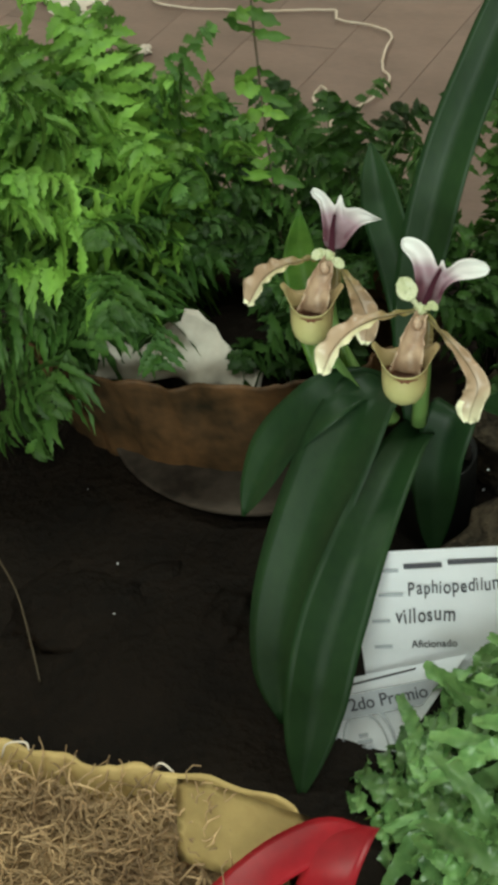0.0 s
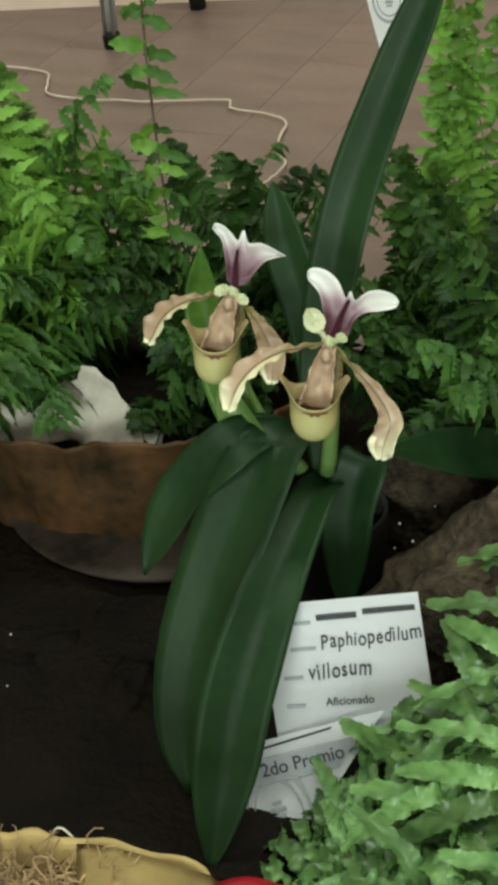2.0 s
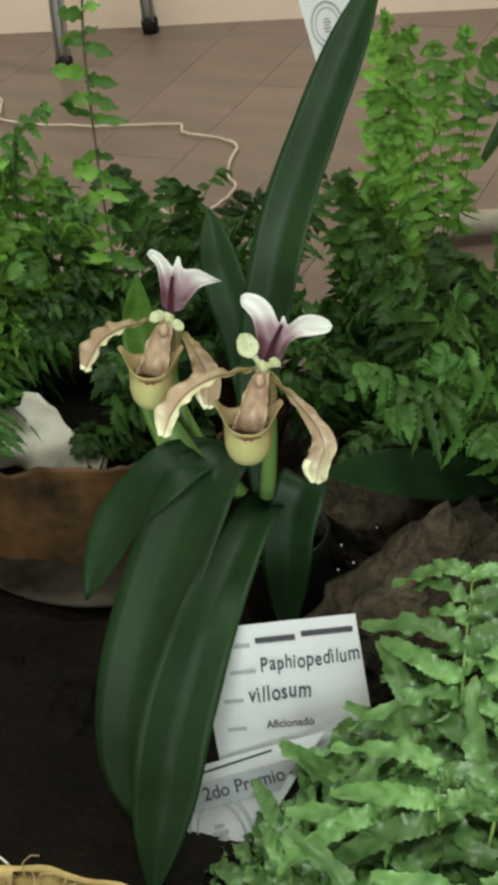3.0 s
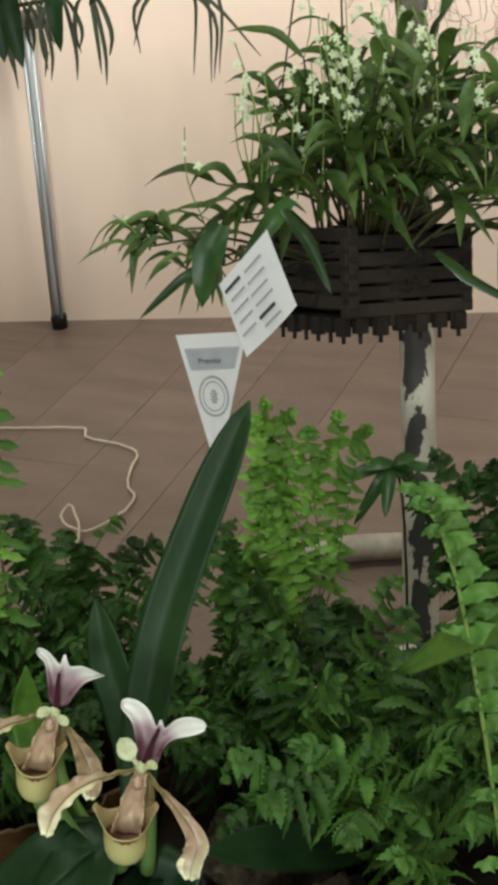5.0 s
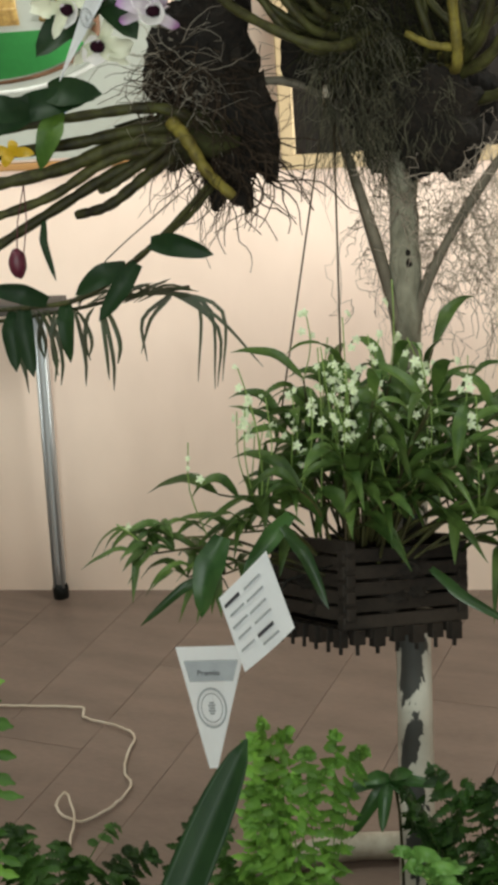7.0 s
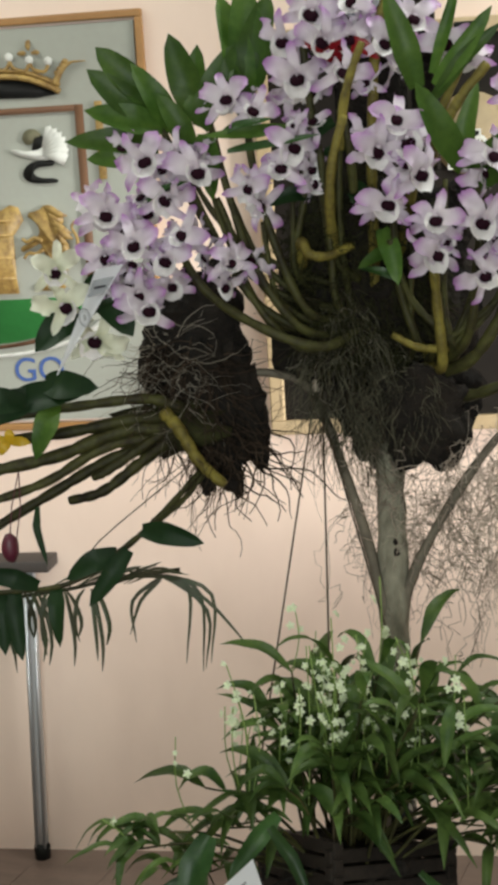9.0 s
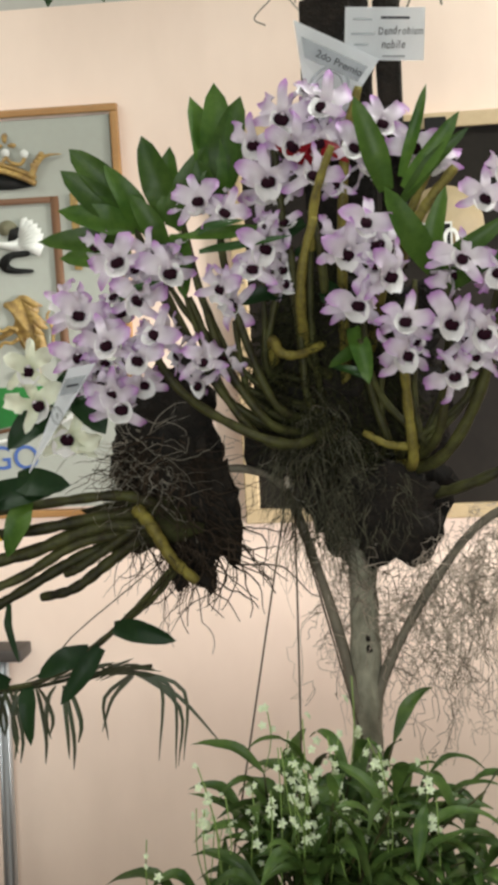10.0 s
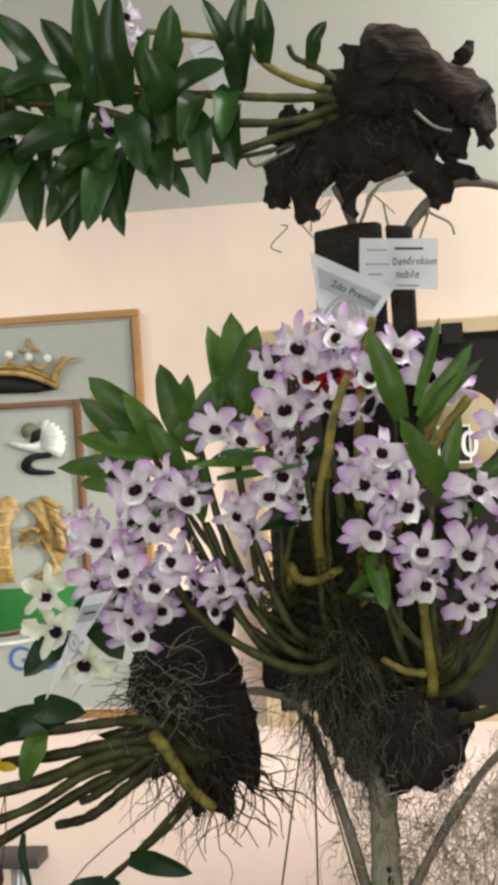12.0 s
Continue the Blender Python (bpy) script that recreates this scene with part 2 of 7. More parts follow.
quad_wall("wall_east_high", (5, 0.65, 1.85), (5.16, 1.45, 3.32), WALL, "plain peach painted wall above an added side opening")
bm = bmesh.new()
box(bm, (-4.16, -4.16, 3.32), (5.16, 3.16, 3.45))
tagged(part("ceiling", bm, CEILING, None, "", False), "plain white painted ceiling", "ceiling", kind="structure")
bm = bmesh.new()
box(bm, (-4.16, -4.16, -0.2), (5.16, 3.16, -0.012))
floor = tagged(part("floor", bm, JOINT, None, "", False), "brown wood-look floor boards with dark joints", "floor", kind="structure")
# ---- trestle stand by the wall, and the wire on the floor ----
stand = thing("trestle_stand", "aluminium trestle with a dark wooden top rail against the wall", "stand", place=(-0.45, 2.85, 0))
for foot, head in (((-0.385, 2.955), (-0.352, 2.955)), ((-0.54, 2.71), (-0.49, 2.73)), ((-1.25, 2.955), (-1.20, 2.955))):
    bm = bmesh.new()
    a, b = Vector((foot[0] + 0.45, foot[1] - 2.85, 0.0)), Vector((head[0] + 0.45, head[1] - 2.85, 0.81))
    tube(bm, [a.lerp(b, k / 8) for k in range(9)], 0.0165, 10)
    for s in (-0.011, 0.011):
        tube(bm, [a + Vector((s, -0.012, 0.03)), b + Vector((s, -0.012, 0))], 0.005, 6)
    leg = part("leg", bm, METAL, stand)
    bm = bmesh.new()
    lathe(bm, [(0.0, 0.0), (0.021, 0.0), (0.022, 0.03), (0.018, 0.042), (0.0, 0.042)], 14, pose(a.x, a.y, 0))
    part("rubber_foot", bm, BLACK, leg)
bm = bmesh.new()
box(bm, (-1.0, 0.05, 0.80), (0.165, 0.14, 0.83), 0.004)
part("top_rail", bm, shade("dark_rail_wood", (0.055, 0.045, 0.04), 0.6), stand)
bm = bmesh.new()
box(bm, (-1.0, -0.2, 0.775), (0.0, -0.17, 0.80), 0.004)
part("front_rail", bm, METAL, stand)

rng = random.Random(3)
line = spline([(-0.97, 2.64, 0.008), (-0.68, 2.557, 0.008), (-0.63, 2.48, 0.008), (-0.595, 2.405, 0.008), (-0.42, 2.364, 0.008), (-0.31, 2.352, 0.008), (-0.175, 2.353, 0.008), (-0.155, 2.32, 0.008), (-0.132, 2.295, 0.008), (-0.06, 2.27, 0.008), (-0.012, 2.225, 0.008), (-0.012, 2.15, 0.008), (0.0, 2.08, 0.008), (0.024, 2.03, 0.008), (0.0, 1.95, 0.008), (-0.05, 1.90, 0.008), (-0.1, 1.92, 0.02), (-0.095, 1.96, 0.035), (-0.06, 1.9, 0.02), (-0.05, 1.82, 0.008)], 130)
for k, q in enumerate(line):
    q += Vector((0.0045 * noise.noise((k * 0.31, 1, 0)) + rng.gauss(0, 0.0008), 0.0045 * noise.noise((k * 0.31, 7, 0)) + rng.gauss(0, 0.0008), 0))
bm = bmesh.new()
tube(bm, line, 0.0027, 8)
tagged(part("cable", bm, TWINE), "off-white kinked electric cable lying on the floor", "cable")


# ---- pictures on the wall ----
def flat_shape(bm, outline, y, thick=0.004):
    """A thin raised shape from (x, z) corners, its face to the room."""
    front = [bm.verts.new((x, y - thick, z)) for x, z in outline]
    back = [bm.verts.new((x, y, z)) for x, z in outline]
    bm.faces.new(front)
    for j in range(len(outline)):
        k = (j + 1) % len(outline)
        bm.faces.new((front[j], back[j], back[k], front[k]))


def rounded(outline, steps=4):
    """The outline's corners drawn as one smooth closed line."""
    n = len(outline)
    pts = [Vector((x, 0, z)) for x, z in outline]
    line = spline(pts[-2:] + pts + pts[:2], (n + 3) * steps)
    return [(q.x, q.z) for q in line[2 * steps:(n + 2) * steps]]


def letters(text, size, m, parent, material, name="lettering", slant=0.0, tall=1.0):
    curve = bpy.data.curves.new(name, "FONT")
    curve.body, curve.size, curve.extrude, curve.align_x = text, size, 0.0003, "LEFT"
    curve.offset = size * 0.004
    curve.shear = slant
    o = bpy.data.objects.new(name, curve)
    scene.collection.objects.link(o)
    mesh = bpy.data.meshes.new_from_object(o.evaluated_get(bpy.context.evaluated_depsgraph_get()))
    bpy.data.objects.remove(o)
    mesh.materials.clear()
    mesh.materials.append(material)
    ob = new(name, mesh)
    ob.matrix_basis = m @ pose(0, 0, 0, 90) @ Matrix.Diagonal((1, tall, 1, 1))
    ob.parent = parent
    return ob


def frame_bars(bm, x0, x1, z0, z1, w, y0, y1, bevel=0.004):
    for lo, hi in (((x0, y0, z0), (x1, y1, z0 + w)), ((x0, y0, z1 - w), (x1, y1, z1)), ((x0, y0, z0 + w), (x0 + w, y1, z1 - w)), ((x1 - w, y0, z0 + w), (x1, y1, z1 - w))):
        box(bm, lo, hi, bevel)


def ring_arc(cx, cz, r, a0, a1, n):
    return [(cx + r * math.cos(radians(a0 + (a1 - a0) * k / n)), cz + r * math.sin(radians(a0 + (a1 - a0) * k / n))) for k in range(n + 1)]


def foot_arc(r, a0, a1):
    return [(x, 0.33 + (z - 0.30) * 0.42) for x, z in ring_arc(0.135, 0.30, r, a0, a1, 14)]


FRAME_WOOD = shade("oak_frame_wood", (0.40, 0.215, 0.075), 0.5, (0.30, 0.15, 0.05), 4, 60, 0.2, stretch=(1, 1, 4), spread=0)
MAT_GREY = shade("grey_board", (0.355, 0.37, 0.33), 0.7, (0.325, 0.33, 0.29), 3, 60, 0.05, spread=0)
GOLD = shade("gold_embroidery", (0.42, 0.28, 0.085), 0.5, (0.17, 0.095, 0.028), 55, 120, 0.4, spread=0.05)
FIELD_GREEN = shade("green_cloth", (0.035, 0.24, 0.05), 0.7, spread=0)
BROWN = shade("brown_cord", (0.16, 0.075, 0.035), 0.7, spread=0)
WHITE = shade("white_thread", (0.72, 0.72, 0.68), 0.7, spread=0)
BLUE = shade("blue_paint", (0.06, 0.12, 0.36), 0.7, spread=0)

picture = thing("framed_picture", "framed coat of arms with crown, castle and green field", "picture", place=(-0.55, 2.998, 1.15))
ox, oz = -0.55, 1.15
bm = bmesh.new()
frame_bars(bm, -0.605, 0.584, 0.0, 1.000, 0.018, -0.022, 0)
part("picture_frame", bm, FRAME_WOOD, picture, "light oak frame", smooth=False)
bm = bmesh.new()
box(bm, (-0.575, -0.012, 0.025), (0.562, -0.002, 0.975))
part("backing_board", bm, MAT_GREY, picture, "grey backing board", smooth=False)
bm = bmesh.new()
flat_shape(bm, [(0.405, 0.79), (0.425, 0.79), (0.425, 0.33)] + foot_arc(0.29, 0, -85) + foot_arc(0.27, -85, 0), -0.0125, 0.006)
flat_shape(bm, [(-0.15, 0.79), (0.405, 0.79), (0.405, 0.775), (-0.15, 0.775)], -0.0125, 0.006)
part("shield_border", bm, BROWN, picture)
bm = bmesh.new()
box(bm, (0.454, -0.020, 0.61), (0.473, -0.0125, 0.795), 0.003)
part("gold_strip", bm, GOLD, picture, "pale gold strip beside the shield")
bm = bmesh.new()
flat_shape(bm, [(-0.1, 0.33), (0.40, 0.33)] + foot_arc(0.262, 0, -120), -0.0125, 0.004)
part("green_field", bm, FIELD_GREEN, picture)
bm = bmesh.new()
rim = [(-0.08, -0.024, 0.868), (0.10, -0.024, 0.872), (0.226, -0.024, 0.866), (0.291, -0.024, 0.858), (0.348, -0.024, 0.836), (0.374, -0.024, 0.822)]
tube(bm, rim, 0.0075, 8, 24)
tube(bm, [(x, y + 0.004, z + 0.014) for x, y, z in rim], 0.006, 8, 24)
for a, b in ((-0.02, 0.055), (0.055, 0.13), (0.13, 0.205), (0.205, 0.255), (0.255, 0.304), (0.304, 0.351)):
    top_a, top_b = 0.902 - 0.10 * max(0, a - 0.22), 0.902 - 0.10 * max(0, b - 0.22)
    tube(bm, [(a, -0.022, top_a), (a + 0.2 * (b - a), -0.024, top_a - 0.016), ((a + b) / 2, -0.025, top_a - 0.022), (b - 0.2 * (b - a), -0.024, top_b - 0.018), (b, -0.022, top_b - 0.004)], 0.0045, 6, 12)
for x, z in ((0.165, 0.925), (0.304, 0.922), (0.02, 0.925)):
    for dx, dz, w, h in ((0, 0.012, 0.007, 0.013), (-0.017, -0.006, 0.011, 0.006), (0.017, -0.006, 0.011, 0.006)):
        lump(bm, (x + dx, -0.020, z + dz), (w, 0.005, h), 0.25, 2, int(900 * x + 50 * dx), 2)
tube(bm, [(0.362, -0.022, 0.838), (0.376, -0.024, 0.862), (0.392, -0.024, 0.880), (0.410, -0.022, 0.888), (0.441, -0.018, 0.889)], lambda t: 0.0095 - 0.0085 * t, 8, 14)
for k in range(4):
    lump(bm, (0.372 + 0.007 * k, -0.026, 0.866 + 0.008 * k), (0.008, 0.005, 0.007), 0.3, 2, k, 2)
flat_shape(bm, [(-0.08, 0.862), (-0.08, 0.886), (0.20, 0.886), (0.29, 0.876), (0.345, 0.858), (0.372, 0.824), (0.348, 0.834), (0.291, 0.856), (0.226, 0.864)], -0.0125, 0.006)
part("crown", bm, GOLD, picture, "gold crown relief")
bm = bmesh.new()
flat_shape(bm, [(-0.08, 0.814), (-0.08, 0.858), (0.225, 0.858), (0.29, 0.86), (0.347, 0.838), (0.372, 0.817), (0.313, 0.811), (0.222, 0.814)], -0.0125, 0.005)
part("crown_lining", bm, BLACK, picture)
for x, z in ((0.02, 0.905), (0.09, 0.912), (0.165, 0.905), (0.255, 0.909), (0.304, 0.899), (0.351, 0.894)):
    bm = bmesh.new()
    lump(bm, (x, -0.022, z), (0.011, 0.006, 0.011), 0.05, 2, 1, 2)
    part("pearl", bm, WHITE, picture)
# A small winged figure reduced to plain shapes: body, head, wing and feathers.
bm = bmesh.new()
flat_shape(bm, rounded([(0.302, 0.728), (0.318, 0.722), (0.330, 0.705), (0.334, 0.686), (0.312, 0.684), (0.292, 0.686), (0.296, 0.708)]), -0.0125, 0.005)
flat_shape(bm, rounded([(0.276, 0.653), (0.309, 0.664), (0.342, 0.662), (0.338, 0.65), (0.302, 0.646), (0.29, 0.634), (0.306, 0.623), (0.345, 0.618), (0.344, 0.609), (0.286, 0.611), (0.264, 0.629)]), -0.0125, 0.005)
part("dark_scroll", bm, BLACK, picture)
bm = bmesh.new()
flat_shape(bm, rounded([(0.270, 0.716), (0.276, 0.732), (0.292, 0.739), (0.308, 0.734), (0.316, 0.722), (0.300, 0.716), (0.292, 0.704), (0.278, 0.703)]), -0.0125, 0.0062)
part("grey_scroll", bm, shade("grey_green_thread", (0.16, 0.15, 0.09), 0.8, spread=0), picture)
bm = bmesh.new()
flat_shape(bm, rounded([(0.328, 0.700), (0.342, 0.669), (0.309, 0.664), (0.252, 0.68), (0.24, 0.693), (0.279, 0.687), (0.31, 0.69)]), -0.0125, 0.0075)
for k in range(7):
    a = radians(68 - 14 * k)
    part("white_bird" if k == 0 else "feather", bm, WHITE, picture)
    bm = bmesh.new()
    flat_shape(bm, [(0.318, 0.70 - 0.004 * k), (0.318 + 0.052 * math.cos(a) - 0.008, 0.695 + 0.05 * math.sin(a)), (0.318 + 0.066 * math.cos(a), 0.69 + 0.058 * math.sin(a)), (0.33 + 0.04 * math.cos(a), 0.68 + 0.03 * math.sin(a) - 0.004 * k)], -0.0125 - 0.0006 * k, 0.007)
part("feather", bm, WHITE, picture)
bm = bmesh.new()
flat_shape(bm, rounded([(0.295, 0.545), (0.312, 0.556), (0.334, 0.55), (0.355, 0.523), (0.346, 0.492), (0.364, 0.454), (0.366, 0.416), (0.345, 0.378), (0.346, 0.353), (0.287, 0.349), (0.282, 0.362), (0.316, 0.38), (0.324, 0.411), (0.306, 0.431), (0.295, 0.463), (0.275, 0.457), (0.248, 0.446), (0.247, 0.459), (0.279, 0.472), (0.294, 0.495), (0.282, 0.52), (0.268, 0.53), (0.272, 0.54)]), -0.0125, 0.008)
lion = part("gold_lion", bm, GOLD, picture, "gold relief animal")
for k in range(9):
    bm = bmesh.new()
    a = 0.012 * math.sin(5 * k)
    flat_shape(bm, [(0.310 + 0.005 * k, 0.552 - 0.012 * k), (0.340 + 0.002 * k + a, 0.545 - 0.013 * k), (0.368 + a, 0.527 - 0.014 * k), (0.344, 0.524 - 0.013 * k), (0.318 + 0.004 * k, 0.540 - 0.012 * k)], -0.0145 - 0.0007 * k, 0.007)
    part("mane_lock", bm, GOLD, lion)
for line, r in ((((0.366, 0.416), (0.384, 0.43), (0.388, 0.47), (0.376, 0.50), (0.384, 0.515)), 0.0045), (((0.300, 0.470), (0.280, 0.478), (0.262, 0.470), (0.248, 0.478)), 0.0055), (((0.300, 0.450), (0.282, 0.440), (0.262, 0.442), (0.250, 0.430)), 0.005), (((0.330, 0.370), (0.310, 0.360), (0.288, 0.355)), 0.006)):
    bm = bmesh.new()
    tube(bm, [(x, -0.022, z) for x, z in line], lambda t, r=r: r * (1.1 - 0.4 * t), 6, 12)
    part("limb", bm, GOLD, lion)
bm = bmesh.new()
flat_shape(bm, [(0.09, 0.345), (0.09, 0.54), (0.203, 0.55), (0.224, 0.561), (0.243, 0.554), (0.254, 0.522), (0.225, 0.485), (0.224, 0.384), (0.228, 0.345)], -0.0125, 0.008)
for z in (0.38, 0.43, 0.485, 0.52):
    flat_shape(bm, [(0.09, z), (0.226, z), (0.226, z + 0.006), (0.09, z + 0.006)], -0.0200, 0.003)
part("gold_tower", bm, GOLD, picture, "gold relief tower")
letters("GO", 0.085, pose(0.195, -0.0135, 0.125), picture, BLUE)
bm = bmesh.new()
flat_shape(bm, foot_arc(0.345, -100, -25) + foot_arc(0.325, -25, -100), -0.0125, 0.005)
part("ribbon_scroll", bm, WHITE, picture)

dark = thing("dark_picture", "black panel in a pale wooden frame hanging on the wall", "picture", place=(0.6, 2.998, 1.15))
bm = bmesh.new()
frame_bars(bm, -0.31, 0.75, -0.03, 0.925, 0.035, -0.03, 0)
part("picture_frame", bm, shade("pale_frame_wood", (0.50, 0.38, 0.23), 0.5, (0.42, 0.31, 0.18), 4, 60, 0.1, spread=0), dark, "pale wooden frame", smooth=False)
bm = bmesh.new()
box(bm, (-0.276, -0.014, 0.004), (0.716, -0.002, 0.891))
part("panel", bm, shade("black_panel", (0.012, 0.010, 0.009), 0.6, (0.02, 0.017, 0.014), 5, 60, 0.05, spread=0, spec=0.08), dark, smooth=False)
bm = bmesh.new()
flat_shape(bm, ring_arc(0.195, 0.665, 0.095, 0, 350, 24), -0.0145, 0.005)
part("tan_disc", bm, shade("tan_disc", (0.33, 0.25, 0.14), 0.6, spread=0), dark)
bm = bmesh.new()
box(bm, (0.140, -0.024, 0.588), (0.212, -0.0195, 0.672), 0.002)
tag = part("number_tag", bm, BLACK, dark, "black tag with white figures", smooth=False)
bm = bmesh.new()
frame_bars(bm, 0.137, 0.215, 0.585, 0.675, 0.0045, -0.0255, -0.0195, 0.0008)
part("tag_rim", bm, WHITE, tag, smooth=False)
letters("10", 0.088, pose(0.146, -0.0245, 0.600), tag, WHITE, "figure")
bm = bmesh.new()
for x, z, w in ((0.02, 0.86, 0.12), (0.16, 0.865, 0.05)):
    box(bm, (x, -0.034, z), (x + w, -0.0305, z + 0.05), 0.003)
part("dark_clip", bm, BLACK, dark, smooth=False)


# ---- wooden plant stand with a peeling post ----
def peeling(name):
    mat = shade(name, (0.52, 0.50, 0.44), 0.7, (0.40, 0.38, 0.33), 9, 70, 0.4, spread=0)
    nt = mat.node_tree
    n, link = nt.nodes, nt.links.new
    where = n["Texture Coordinate"]
    patch = n.new("ShaderNodeTexNoise")
    patch.inputs["Scale"].default_value, patch.inputs["Detail"].default_value, patch.inputs["Roughness"].default_value = 17, 6, 0.6
    mapping = n.new("ShaderNodeMapping")
    mapping.inputs["Scale"].default_value = (1.6, 1.6, 0.5)
    link(where.outputs["Object"], mapping.inputs["Vector"])
    link(mapping.outputs[0], patch.inputs["Vector"])
    cut = n.new("ShaderNodeMapRange")
    cut.inputs["From Min"].default_value, cut.inputs["From Max"].default_value = 0.375, 0.390
    apart = n.new("ShaderNodeSeparateXYZ")
    link(where.outputs["Object"], apart.inputs[0])
    off = n.new("ShaderNodeMath")
    off.operation = "ABSOLUTE"
    link(apart.outputs["X"], off.inputs[0])
    bare = n.new("ShaderNodeMath")
    bare.operation = "MULTIPLY_ADD"
    bare.inputs[1].default_value = -9.0
    link(off.outputs[0], bare.inputs[0])
    link(patch.outputs["Fac"], bare.inputs[2])
    link(bare.outputs[0], cut.inputs["Value"])
    mix = n.new("ShaderNodeMix")
    mix.data_type = "RGBA"
    mix.inputs["B"].default_value = (0.035, 0.035, 0.032, 1)
    hsv = n["Hue/Saturation/Value"]
    link(cut.outputs[0], mix.inputs["Factor"])
    link(hsv.outputs[0], mix.inputs["A"])
    link(mix.outputs["Result"], n["Principled BSDF"].inputs["Base Color"])
    return mat


PEEL = peeling("peeling_white_paint")
GREY_WOOD = shade("weathered_grey_wood", (0.31, 0.295, 0.225), 0.85, (0.115, 0.108, 0.078), 26, 90, 0.9, stretch=(1, 1, 0.4), spread=0)
ARM_WOOD = shade("brown_arm_wood", (0.19, 0.165, 0.125), 0.8, (0.07, 0.06, 0.045), 9, 60, 0.6, spread=0.05)
tree = thing("plant_stand", "weathered wooden plant stand with peeling white paint and curved arms", "plant stand", place=(0.64, 1.52, 0))


def T(*p):
    return Vector(p) - Vector((0.64, 1.52, 0))


bm = bmesh.new()
tube(bm, [T(0.64, 1.52, 0), T(0.640, 1.62, 0.25), T(0.638, 1.74, 0.55), T(0.637, 1.85, 0.84)], lambda t: 0.032 - 0.003 * t, 12, 14)
part("lower_post", bm, PEEL, tree, "post with flaking white paint over black")
bm = bmesh.new()
tube(bm, [T(0.637, 1.845, 0.83), T(0.634, 1.95, 1.08), T(0.634, 2.03, 1.32), T(0.65, 2.10, 1.7), T(0.66, 2.12, 2.15)], lambda t: (0.0265 - 0.003 * t) * (1 + 0.05 * math.sin(31 * t) + 0.04 * math.sin(77 * t)), 20, 70)
for v in bm.verts:
    v.co += 0.003 * noise.noise_vector(v.co * 34) + 0.0015 * noise.noise_vector(v.co * 110)
part("upper_post", bm, GREY_WOOD, tree, "grey bark-covered trunk")
for x, z, r in ((0.640, 1.124, 0.006), (0.641, 1.106, 0.007)):
    bm = bmesh.new()
    lump(bm, T(x, 1.845 + 0.39 * (z - 0.83) - 0.022 + 0.02 * (z - 1.0), z), (r * 0.8, 0.005, r * 1.2), 0.4, 2, int(z * 900), 2)
    part("knot", bm, BARK, tree)
bm = bmesh.new()
tube(bm, [T(0.33, 1.735, 0.028), T(0.43, 1.785, 0.030), T(0.51, 1.81, 0.030), T(0.66, 1.83, 0.026)], 0.026, 8, 10)
part("cross_foot", bm, shade("worn_white_paint", (0.40, 0.37, 0.31), 0.75, (0.20, 0.17, 0.13), 7, 60, 0.5, spread=0), tree)
bm = bmesh.new()
tube(bm, [T(0.44, 1.575, 0.012), T(0.50, 1.56, 0.013), T(0.57, 1.575, 0.014), T(0.63, 1.64, 0.03)], 0.011, 8, 10)
part("cross_foot", bm, ARM_WOOD, tree, "thin curved wooden brace")
bm = bmesh.new()
tube(bm, [T(0.58, 1.45, 0.02), T(0.70, 1.56, 0.02), T(0.86, 1.70, 0.02)], 0.02, 8, 8)
part("cross_foot", bm, PEEL, tree)
arms = [
    [(0.632, 1.90, 0.96), (0.610, 1.92, 1.05), (0.592, 1.95, 1.122), (0.55, 1.98, 1.259), (0.499, 2.02, 1.378), (0.44, 2.03, 1.41), (0.385, 2.03, 1.414)],
    [(0.640, 1.90, 0.96), (0.655, 1.92, 1.03), (0.681, 1.94, 1.094), (0.748, 1.95, 1.207), (0.83, 1.95, 1.312), (0.93, 1.95, 1.37)],
    [(0.66, 2.11, 2.06), (0.72, 2.12, 2.20), (0.80, 2.11, 2.275), (0.884, 2.10, 2.267), (0.97, 2.10, 2.22)],
    [(0.66, 2.11, 2.06), (0.645, 2.11, 2.17), (0.62, 2.10, 2.25), (0.60, 2.11, 2.29)],
]
for line in arms:
    bm = bmesh.new()
    tube(bm, [T(*p) for p in line], lambda t: (0.0105 - 0.004 * t) * (1 + 0.10 * math.sin(23 * t)), 8, 30)
    part("arm", bm, ARM_WOOD, tree)
bm = bmesh.new()
tube(bm, [T(0.505, 2.015, 1.372), T(0.507, 2.0, 1.39), T(0.512, 1.985, 1.40), T(0.512, 1.975, 1.385)], 0.0065, 8, 8)
part("hook", bm, TWINE, tree)


